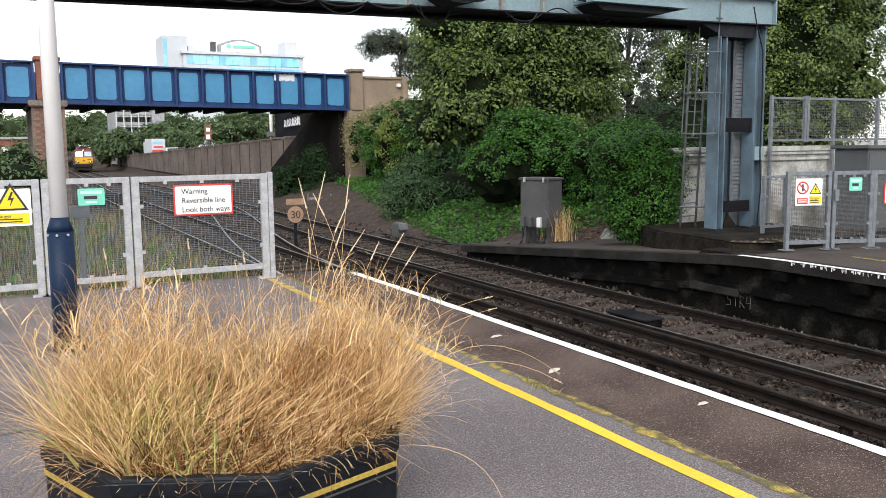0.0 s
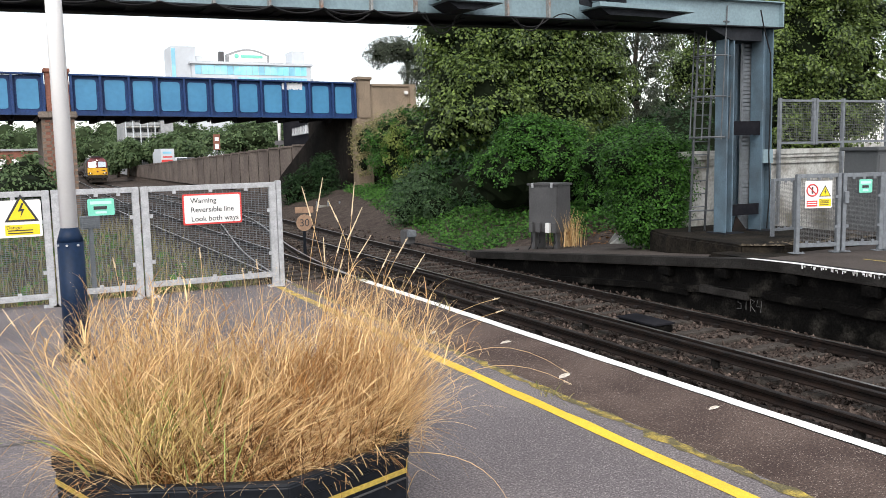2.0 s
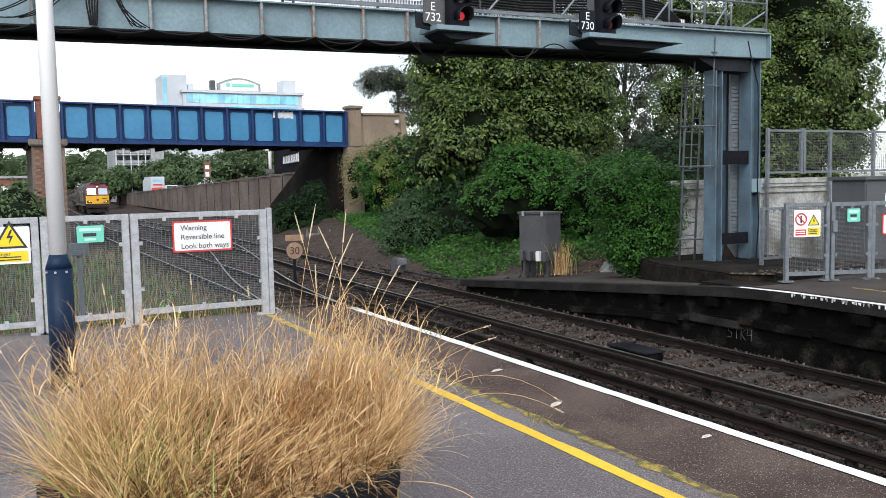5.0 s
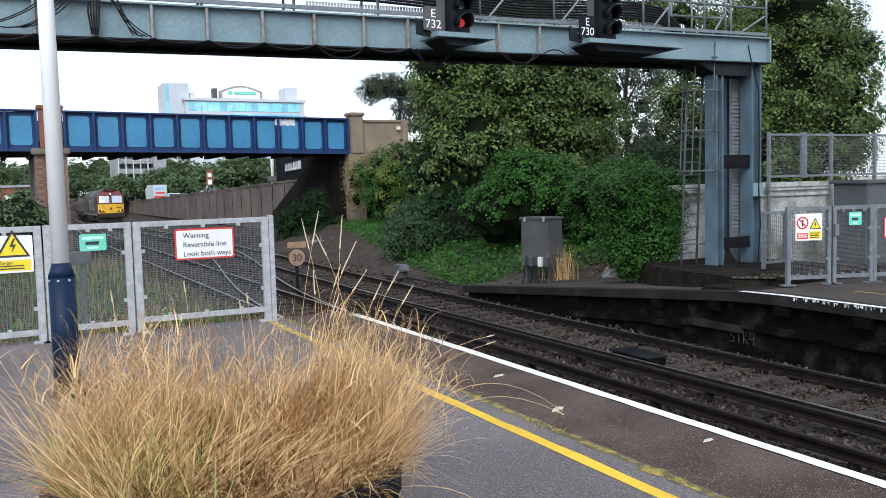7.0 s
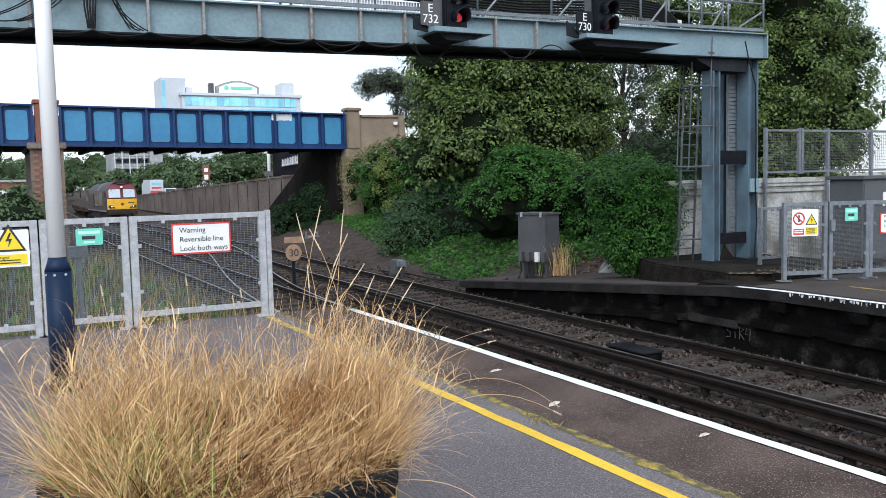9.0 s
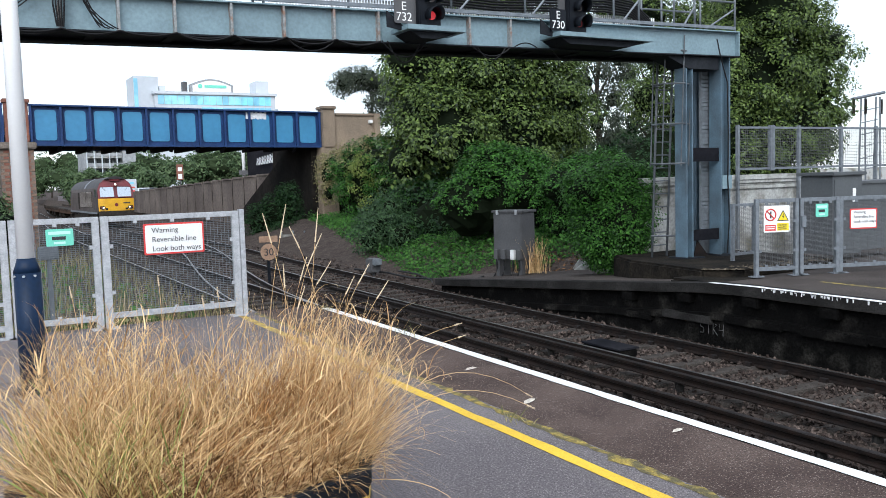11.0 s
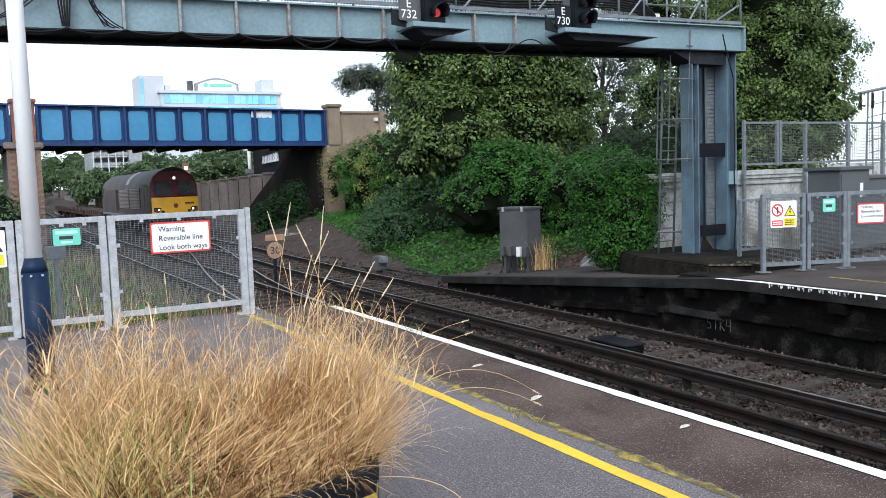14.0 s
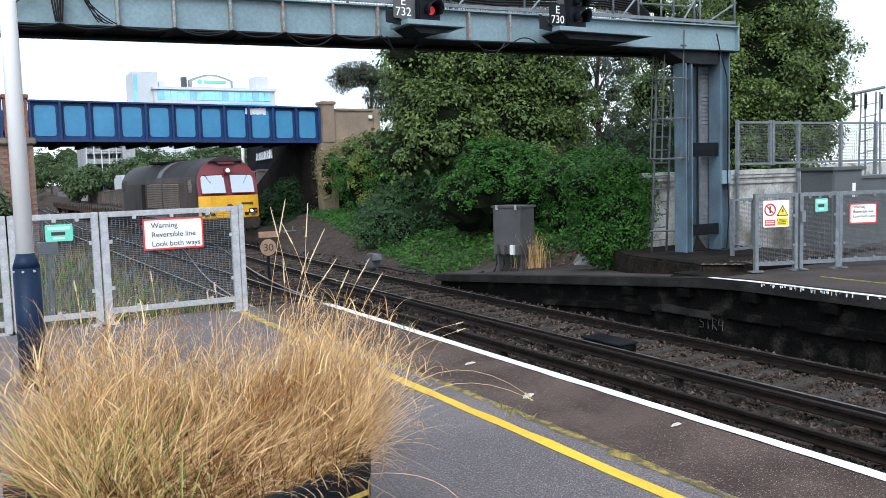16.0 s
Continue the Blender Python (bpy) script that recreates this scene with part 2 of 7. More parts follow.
BLD_BLUE = surf("blue_office_glass", (0.2, 0.5, 0.68), (0.3, 0.6, 0.74), 0.12, 0.2, 0.0, fine=0.4, speck=0.15)
BLD_GREY = surf("grey_facade", (0.32, 0.33, 0.34), (0.24, 0.25, 0.26), 0.2, 0.7, 0.0, fine=2)
DARK_GLASS = plain("dark_window", (0.06, 0.07, 0.08), 0.12)
TAN = surf("weathered_tan_sign", (0.36, 0.23, 0.15), (0.27, 0.17, 0.11), 6, 0.7, 0.1)


# ---- mesh helpers ----
class Shape:
    """Collects vertices and faces of one part."""

    def __init__(self):
        self.v, self.f = [], []

    def add(self, vs, fs):
        k = len(self.v)
        self.v += [tuple(p) for p in vs]
        self.f += [tuple(i + k for i in q) for q in fs]
        return self

    def box(self, x0, x1, y0, y1, z0, z1):
        return self.add([(x, y, z) for z in (z0, z1) for x, y in ((x0, y0), (x1, y0), (x1, y1), (x0, y1))],
                        [(3, 2, 1, 0), (4, 5, 6, 7), (0, 1, 5, 4), (1, 2, 6, 5), (2, 3, 7, 6), (3, 0, 4, 7)])

    def prism(self, poly, a, b, axis="z"):
        """A polygon drawn out from a to b along an axis; poly is given in the other two, in order."""
        put = {"z": lambda p, h: (p[0], p[1], h), "y": lambda p, h: (p[0], h, p[1]), "x": lambda p, h: (h, p[0], p[1])}[axis]
        n = len(poly)
        return self.add([put(p, a) for p in poly] + [put(p, b) for p in poly],
                        [tuple(range(n))[::-1], tuple(range(n, 2 * n))] + [(i, (i + 1) % n, n + (i + 1) % n, n + i) for i in range(n)])

    def tube(self, pts, r, n=6, r1=None):
        pts = [Vector(p) for p in pts]
        k, m = len(self.v), len(pts)
        for i, p in enumerate(pts):
            d = (pts[min(i + 1, m - 1)] - pts[max(i - 1, 0)]).normalized()
            side = d.cross(Vector((0, 0, 1)) if abs(d.z) < 0.95 else Vector((1, 0, 0))).normalized()
            up = side.cross(d)
            ri = r if r1 is None else r + (r1 - r) * i / max(m - 1, 1)
            self.v += [tuple(p + side * ri * math.cos(a) + up * ri * math.sin(a)) for a in (2 * math.pi * j / n for j in range(n))]
        for i in range(m - 1):
            self.f += [(k + i * n + j, k + (i + 1) * n + j, k + (i + 1) * n + (j + 1) % n, k + i * n + (j + 1) % n) for j in range(n)]
        self.f += [tuple(k + j for j in range(n)), tuple(k + (m - 1) * n + j for j in range(n))[::-1]]
        return self

    def shear(self, fn):
        self.v = [fn(*p) for p in self.v]
        return self


BASE = {}


def thing(name, at, label, category, group="", kind="", turn=0.0):
    ob = new(name)
    ob.empty_display_size = 0.2
    ob.matrix_world = pose(*at, 0, 0, turn)
    BASE[ob.name] = Vector(at) if not turn else None
    return tagged(ob, label, category, group, kind)


def mesh_of(name, shape, material, smooth=False, bevel=0.0, shift=None):
    me = bpy.data.meshes.new(name)
    vs = shape.v if shift is None else [(x - shift.x, y - shift.y, z - shift.z) for x, y, z in shape.v]
    me.from_pydata(vs, [], shape.f)
    if bevel:
        bm = bmesh.new()
        bm.from_mesh(me)
        bmesh.ops.recalc_face_normals(bm, faces=bm.faces)
        es = [e for e in bm.edges if len(e.link_faces) == 2 and e.calc_face_angle(0) > 0.5]
        bmesh.ops.bevel(bm, geom=es, offset=bevel, segments=2, affect="EDGES", clamp_overlap=True)
        bm.to_mesh(me)
        bm.free()
    me.materials.append(material)
    if smooth:
        me.polygons.foreach_set("use_smooth", [len(p_.vertices) <= 4 for p_ in me.polygons])
    me.update()
    return me


def part(name, shape, material, parent, label="", smooth=False, bevel=0.0, local=False, kind=""):
    """One mesh under a thing or a part. Places are in the world, or local ones."""
    root = parent
    while root.parent:
        root = root.parent
    shift = None if local else BASE.get(root.name)
    ob = new(name, mesh_of(name, shape, material, smooth, bevel, shift))
    ob.parent = parent
    return tagged(ob, label, kind=kind)


def solid(name, shape, material, label, category="", kind="structure", smooth=False, bevel=0.0, group=""):
    """A thing of one mesh."""
    return tagged(new(name, mesh_of(name, shape, material, smooth, bevel)), label, category, group, kind)


def writing(name, body, size, at, parent, material, rx=90, rz=0.0, align="LEFT"):
    cu = bpy.data.curves.new(name, "FONT")
    cu.body, cu.size, cu.extrude, cu.align_x = body, size, 0.001, align
    tmp = bpy.data.objects.new(name, cu)
    me = bpy.data.meshes.new_from_object(tmp)
    bpy.data.objects.remove(tmp)
    me.materials.append(material)
    ob = new(name, me)
    root = parent
    while root.parent:
        root = root.parent
    base = BASE.get(root.name) or Vector()
    ob.parent = parent
    ob.matrix_local = pose(at[0] - base.x, at[1] - base.y, at[2] - base.z, rx, 0, rz)
    return ob


def quads(name, v, material, per=4):
    """A mesh of loose four-cornered faces from an array of shape (n, 4, 3)."""
    v = np.asarray(v, dtype=np.float32)
    n = len(v)
    me = bpy.data.meshes.new(name)
    me.vertices.add(n * 4)
    me.vertices.foreach_set("co", v.reshape(-1))
    me.loops.add(n * 4)
    me.loops.foreach_set("vertex_index", np.arange(n * 4, dtype=np.int32))
    me.polygons.add(n)
    me.polygons.foreach_set("loop_start", np.arange(0, n * 4, 4, dtype=np.int32))
    me.update(calc_edges=True)
    me.materials.append(material)
    return me


def leaf_quads(rng, p, out, size, droop=0.3, wide=0.6, up=0.35):
    """Folded leaves at the points p, which face more or less outwards."""
    n = len(p)
    nor = out + rng.normal(0, 0.6, (n, 3)) + np.array([0, 0, up])
    nor /= np.linalg.norm(nor, axis=1, keepdims=True) + 1e-9
    d = rng.normal(0, 1, (n, 3)) + np.array([0, 0, -droop])
    d -= nor * (d * nor).sum(1, keepdims=True)
    d /= np.linalg.norm(d, axis=1, keepdims=True) + 1e-9
    s = np.cross(nor, d)
    ln = (size * rng.uniform(0.6, 1.3, n))[:, None]
    w = ln * wide * 0.5
    mid = p + d * ln * 0.45 - nor * ln * 0.1
    return np.stack([p, mid + s * w, p + d * ln, mid - s * w], 1)


def foliage(rng, lobes, n, size, clump=0.35, per=24, shell=0.35, droop=0.3, wide=0.6, low=-1.0, up=0.35):
    """Leaves in rounded tufts over a group of masses; each mass: centre and radii."""
    lobes = np.array(lobes, float)
    area = (lobes[:, 3] * lobes[:, 4] + lobes[:, 4] * lobes[:, 5] + lobes[:, 3] * lobes[:, 5])
    k = max(n // per, 1)
    pick = rng.choice(len(lobes), k, p=area / area.sum())
    u = rng.normal(0, 1, (k, 3))
    u /= np.linalg.norm(u, axis=1, keepdims=True)
    r = 1.05 - shell * rng.random(k) ** 1.6
    c = lobes[pick, :3] + u * lobes[pick, 3:] * r[:, None]
    high = u[:, 2] > low
    c, u = c[high], u[high]
    k = len(c)
    i = np.repeat(np.arange(k), per)
    d = rng.normal(0, 1, (len(i), 3)) + 0.8 * u[i] + np.array([0, 0, 0.5])
    d /= np.linalg.norm(d, axis=1, keepdims=True)
    spread = clump * rng.uniform(0.6, 1.5, k)[i] * rng.uniform(0.45, 1.15, len(i))
    p = c[i] + d * spread[:, None] * np.array([1, 1, 0.75])
    return leaf_quads(rng, p, d * 1.3 + 0.4 * u[i], size, droop, wide, up)


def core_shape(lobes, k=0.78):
    """Rough dark masses that stand in for the shade inside a crown."""
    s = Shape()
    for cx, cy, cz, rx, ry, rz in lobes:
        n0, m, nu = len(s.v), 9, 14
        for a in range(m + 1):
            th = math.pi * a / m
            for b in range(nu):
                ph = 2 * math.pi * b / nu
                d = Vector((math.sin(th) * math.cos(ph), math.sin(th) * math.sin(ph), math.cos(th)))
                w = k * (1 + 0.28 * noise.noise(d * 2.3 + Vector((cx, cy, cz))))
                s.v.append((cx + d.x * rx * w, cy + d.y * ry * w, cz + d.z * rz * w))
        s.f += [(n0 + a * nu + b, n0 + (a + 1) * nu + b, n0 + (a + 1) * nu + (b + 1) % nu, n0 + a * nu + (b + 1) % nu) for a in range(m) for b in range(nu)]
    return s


# ---- ground, platforms, tracks ----
TRACK = ((-40, 9.62), (20, 9.62), (24, 9.66), (29, 9.84), (36, 10.15), (47, 10.38), (59, 10.5), (82, 10.85), (95, 11.1), (118, 11.75), (131, 12.35), (141, 12.9), (190, 16.5))
RAIL_Z = -0.915


def track_x(y):
    """The middle of the far line at y."""
    ys, xs = [a for a, _ in TRACK], [b for _, b in TRACK]
    return (np.interp(y - 4, ys, xs) + 2 * np.interp(y, ys, xs) + np.interp(y + 4, ys, xs)) / 4


def near_x(y):
    """The middle of the near line at y."""
    return 6.33 + max(0.0, y - 60) * 0.05


def step(a, b, x):
    k = min(max((x - a) / (b - a), 0.0), 1.0)
    return k * k * (3 - 2 * k)


def dip(y):
    """How far the line has fallen beyond the bridge."""
    return 0.0092 * min(max(y - 53.0, 0.0), 110.0)


def ground_z(x, y):
    z = -1.1 - dip(y)
    bank = step(11.6, 16.5, x) * step(15.5, 20, y) * (1 - step(44, 47, y))
    z += bank * 1.05
    z += 0.18 * step(4.4, 2.5, x) * step(13, 15, y)
    z += 1.3 * step(19.2, 20.2, x) * step(48, 60, y)
    if 4 > x or x > 12:
        z += 0.08 * noise.noise((x * 0.7, y * 0.7, 0))
    else:
        z += 0.025 * noise.noise((x * 2.5, y * 2.5, 0))
    return z


GROUND = surf("ballast_and_earth", (0.04, 0.031, 0.027), (0.07, 0.056, 0.048), 4, 0.95, 0.9, fine=24, speck=0.55, spec=0.1)
xs = [-1500, -400, -120, -50, -20, -8] + [i * 0.5 for i in range(-8, 52)] + [28, 32, 40, 60, 120, 400, 1500]
ys = [-400, -100, -30, -12] + [i * 0.7 for i in range(-9, 100)] + [75, 80, 90, 100, 120, 150, 200, 400, 1000, 2500]
g = Shape()
g.v = [(x, y, ground_z(x, y)) for y in ys for x in xs]
g.f = [(j * len(xs) + i, j * len(xs) + i + 1, (j + 1) * len(xs) + i + 1, (j + 1) * len(xs) + i) for j in range(len(ys) - 1) for i in range(len(xs) - 1)]
solid("ground", g, GROUND, "brown ballast and bare earth beside the tracks", "ground", smooth=True)

EDGE, END = 4.815, 12.45
solid("platform_near", Shape().box(-14, 3.79, -12, END, -1.3, 0.0), ASPHALT, "grey asphalt station platform", "platform")
solid("platform_strip", Shape().box(3.79, EDGE - 0.13, -12, END, -1.3, -0.002), BROWN_ASPHALT, "worn brown asphalt strip along platform edge", "platform")
cop = solid("platform_coping", Shape().box(EDGE - 0.13, EDGE, -12, END, -0.14, -0.003), PALE_STONE, "stone coping along the platform edge", "coping")
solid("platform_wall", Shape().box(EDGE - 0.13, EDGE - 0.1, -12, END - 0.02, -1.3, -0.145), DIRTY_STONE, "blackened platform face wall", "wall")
rng = np.random.default_rng(3)


def stripe(name, x0, x1, y0, y1, z, material, label, wear=0.012, stepy=0.25):
    """A painted line with a slightly ragged edge."""
    s = Shape()
    n = int((y1 - y0) / stepy)
    for i in range(n + 1):
        y = y0 + (y1 - y0) * i / n
        s.v += [(x0 + rng.normal(0, wear), y, z), (x1 + rng.normal(0, wear), y, z)]
    s.f = [(2 * i, 2 * i + 1, 2 * i + 3, 2 * i + 2) for i in range(n)]
    return solid(name, s, material, label, "painted line")


stripe("white_edge_line", EDGE - 0.125, EDGE - 0.008, -12, END - 0.4, 0.003, WHITE_LINE, "white painted line on the platform edge", 0.004)
WORN_YELLOW = surf("worn_yellow_paint", (0.52, 0.36, 0.05), (0.2, 0.155, 0.08), 6, 0.8, 0.3, fine=90, speck=0.4, thresh=(0.38, 0.66))
stripe("yellow_line", 3.435, 3.54, -12, 7.3, 0.004, YELLOW_LINE, "bright yellow safety line on asphalt", 0.004)
stripe("worn_yellow_line", 3.435, 3.54, 7.3, END - 0.2, 0.004, WORN_YELLOW, "worn yellow safety line on asphalt", 0.006)
OLD_YELLOW = surf("faded_mossy_line", (0.1, 0.085, 0.035), (0.42, 0.31, 0.05), 9, 0.9, 0.4, fine=90, speck=0.5, thresh=(0.45, 0.7))
stripe("faded_line", 3.71, 3.79, -12, END - 0.2, 0.003, OLD_YELLOW, "faded mossy yellow line beside asphalt seam", 0.016, 0.1)
SEAM = surf("dark_seam", (0.05, 0.048, 0.045), (0.08, 0.075, 0.07), 5, 0.9, 0.3)
for i, y in enumerate((6.35, 9.4)):
    s = Shape()
    for k in range(40):
        x = -9 + k * 0.25
        w = 0.012 + 0.006 * rng.random()
        s.v += [(x, y - w + 0.02 * rng.normal() * 0.3, 0.003), (x, y + w, 0.003)]
    s.f = [(2 * k, 2 * k + 2, 2 * k + 3, 2 * k + 1) for k in range(39)]
    solid("paving_seam", s, SEAM, "dark seam between paved areas", "seam")

# far platform with its ramp
FAR = 11.04


def far_z(y):
    return -0.78 * min(max((y - 10.2) / 9.6, 0.0), 1.0)


profile_y = [-12, -4, 2, 6, 9.9] + [9.9 + 0.9 * i for i in range(1, 12)] + [20.2]
s = Shape()
s.v = [p for y in profile_y for p in ((FAR, y, far_z(y)), (FAR + (11 if y < 15 else 3.5), y, far_z(y)), (FAR + (11 if y < 15 else 3.5), y, -1.4), (FAR, y, far_z(y) - 0.16))]
s.f = [(4 * i, 4 * i + 1, 4 * i + 5, 4 * i + 4) for i in range(len(profile_y) - 1)] + [(4 * i + 3, 4 * i, 4 * i + 4, 4 * i + 7) for i in range(len(profile_y) - 1)]
FARTOP = surf("dark_worn_asphalt", (0.05, 0.042, 0.038), (0.075, 0.064, 0.058), 1.0, 0.9, 0.4, fine=50, speck=0.4, spec=0.15)
far = solid("platform_far", s, FARTOP, "dark worn asphalt platform that ramps down", "platform")
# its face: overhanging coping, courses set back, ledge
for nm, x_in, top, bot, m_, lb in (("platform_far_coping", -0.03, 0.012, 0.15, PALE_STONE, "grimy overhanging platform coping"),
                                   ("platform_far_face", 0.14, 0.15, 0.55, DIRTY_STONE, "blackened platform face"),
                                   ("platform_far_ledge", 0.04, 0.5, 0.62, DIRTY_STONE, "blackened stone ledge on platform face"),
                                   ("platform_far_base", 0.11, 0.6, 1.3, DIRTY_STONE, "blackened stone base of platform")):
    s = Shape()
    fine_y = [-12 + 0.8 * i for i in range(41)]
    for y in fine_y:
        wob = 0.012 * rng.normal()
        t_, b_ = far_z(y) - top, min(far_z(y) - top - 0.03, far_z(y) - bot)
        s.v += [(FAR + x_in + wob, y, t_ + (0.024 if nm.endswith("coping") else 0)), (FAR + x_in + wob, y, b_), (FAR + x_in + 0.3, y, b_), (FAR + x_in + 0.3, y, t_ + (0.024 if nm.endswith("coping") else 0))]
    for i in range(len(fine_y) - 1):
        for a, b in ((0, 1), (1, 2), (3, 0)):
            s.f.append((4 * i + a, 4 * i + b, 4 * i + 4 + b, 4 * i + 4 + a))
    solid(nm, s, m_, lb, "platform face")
for k in range(15):
    y = 12.5 - k * 1.45
    blk = thing("platform_corbel", (FAR + 0.1, y, far_z(y) - 0.5), "blackened stone corbel under far platform coping", "corbel", "platform corbels", "structure")
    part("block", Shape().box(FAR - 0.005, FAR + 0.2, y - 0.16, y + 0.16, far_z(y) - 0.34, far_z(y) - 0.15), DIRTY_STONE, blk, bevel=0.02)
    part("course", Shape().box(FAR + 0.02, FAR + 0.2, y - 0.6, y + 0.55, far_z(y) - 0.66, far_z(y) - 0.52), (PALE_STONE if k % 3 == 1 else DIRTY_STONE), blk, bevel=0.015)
s = Shape()
for k in range(25):
    y = 10.45 - k * 0.9
    s.v += [(FAR - 0.03 + 0.006 * rng.normal(), y, far_z(y) + 0.018), (FAR + 0.1 + 0.006 * rng.normal(), y, far_z(y) + 0.018)]
s.f = [(2 * i, 2 * i + 2, 2 * i + 3, 2 * i + 1) for i in range(24)]
solid("white_edge_line_far", s, WHITE_LINE, "white painted line on far platform edge", "painted line")
s = Shape()
for k in range(60):
    y = 9.3 - abs(rng.normal(0, 1)) * 1.2 if k < 40 else rng.uniform(3, 9)
    w, h = rng.uniform(0.004, 0.018), rng.uniform(0.005, 0.045)
    s.add([(FAR - 0.045, y - w, 0.012), (FAR - 0.045, y + w, 0.012), (FAR - 0.045, y + w * 0.75, -h), (FAR - 0.045, y - w * 0.75, -h)], [(0, 1, 2, 3)])
solid("paint_drips", s, WHITE_LINE, "white paint runs on far coping", "paint")
stripe("yellow_line_far", 12.35, 12.45, -12, 9.3, 0.004, OLD_YELLOW, "faded yellow line on far platform", 0.01)

# tracks: rails in chairs on sleepers
def rail_profile(s, fx, ys_, z_top, w=0.072, h=0.15):
    """A flat-bottomed rail along a line: foot, web and head."""
    prof = ((-w / 2, 0), (w / 2, 0), (w / 2, -0.035), (0.012, -0.05), (0.012, -h + 0.03), (w, -h + 0.015), (w, -h), (-w, -h), (-w, -h + 0.015), (-0.012, -h + 0.03), (-0.012, -0.05), (-w / 2, -0.035))
    k, n = len(s.v), len(prof)
    for y in ys_:
        s.v += [(fx(y) + px, y, z_top - dip(y) + pz) for px, pz in prof]
    for i in range(len(ys_) - 1):
        s.f += [(k + i * n + j, k + i * n + (j + 1) % n, k + (i + 1) * n + (j + 1) % n, k + (i + 1) * n + j) for j in range(n)]
    s.f += [tuple(range(k, k + n)), tuple(range(k + n * (len(ys_) - 1), k + n * len(ys_)))[::-1]]
    return s


def head_strip(s, fx, ys_, z):
    k = len(s.v)
    for y in ys_:
        s.v += [(fx(y) - 0.026, y, z - dip(y)), (fx(y) + 0.026, y, z - dip(y))]
    s.f += [(k + 2 * i, k + 2 * i + 1, k + 2 * i + 3, k + 2 * i + 2) for i in range(len(ys_) - 1)]
    return s


run = [-12 + 1.5 * i for i in range(120)]
sleeper_shape = Shape().box(-1.27, 1.27, -0.125, 0.125, -0.12, 0.0)
SLEEPER_ME = mesh_of("sleeper", sleeper_shape, WOOD_DARK, bevel=0.015)
clip_s = Shape()
clip_s.prism([(-0.16, 0.0), (0.16, 0.0), (0.15, 0.03), (0.1, 0.035), (0.09, 0.012), (-0.09, 0.012), (-0.1, 0.06), (-0.15, 0.05)], -0.06, 0.06, "y")
CLIP_ME = mesh_of("clip", clip_s, RAIL_SIDE)
for nm, fx, lb in (("railway_track", near_x, "rusty steel rails on dark sleepers beside platform"), ("railway_track", track_x, "rusty steel rails on dark sleepers, curving away")):
    tr = thing(nm, (fx(0), 0, -1.07), lb, "track", "running lines")
    for dx in (-0.7525, 0.7525):
        r_ = part("rail", rail_profile(Shape(), lambda y: fx(y) + dx, run, RAIL_Z), RAIL_SIDE, tr)
        part("rail_head", head_strip(Shape(), lambda y: fx(y) + dx, run, RAIL_Z + 0.003), RAIL_TOP, r_, "shiny worn running surface")
    for i in range(130):
        y = -6 + i * 0.68 + 0.03 * math.sin(i * 5.1)
        sl = new("sleeper", SLEEPER_ME)
        sl.parent = tr
        sl.matrix_local = pose(fx(y) - fx(0), y, 0.012 - dip(y) + 0.006 * math.sin(i * 2.3), 0, 0, 0.6 * math.sin(i * 3.7))
        if i < 50:
            for dx in (-0.7525, 0.7525):
                c = new("clip", CLIP_ME)
                c.parent = sl
                c.matrix_local = pose(dx, 0, 0.0)
for fx, y0, y1 in ((lambda y: 7.5, -12, 19), (lambda y: 8.42, -12, 21)):
    cr = thing("conductor_rail", (fx(0), 0, -1.0), "dark steel conductor rail on white insulators", "conductor rail", "conductor rails")
    ry_ = [y0 + i * (y1 - y0) / 20 for i in range(21)]
    part("rail", rail_profile(Shape(), fx, ry_, -0.835, 0.085, 0.12), RAIL_SIDE, cr)
    part("rail_head", head_strip(Shape(), fx, ry_, -0.832), RAIL_SIDE, cr)
    ins = Shape()
    part("insulator", ins.prism([(fx(0) + 0.06 * math.cos(a * 0.785), 2.0 + 0.06 * math.sin(a * 0.785)) for a in range(8)], -1.06, -0.95), PALE_STONE, cr)
    for k in range(9):
        y = -6 + k * 2.9
        part("insulator", Shape().prism([(fx(0) + 0.06 * math.cos(a * 0.785), y + 0.06 * math.sin(a * 0.785)) for a in range(8)], -1.08, -0.95), PALE_STONE, cr)
# crossover rails that leave the far line
xo = thing("crossover_track", (8, 26, -1.0), "rusty crossover rails between the two lines", "track")
for off in (0.0, 1.505):
    fx = lambda y: 5.58 + off + 3.29 * step(17, 45, y)
    ry_ = [16 + i * 1.2 for i in range(26)]
    r_ = part("rail", rail_profile(Shape(), fx, ry_, RAIL_Z - 0.004), RAIL_SIDE, xo)
    part("rail_head", head_strip(Shape(), fx, ry_, RAIL_Z - 0.002), RAIL_TOP, r_, "shiny worn running surface")

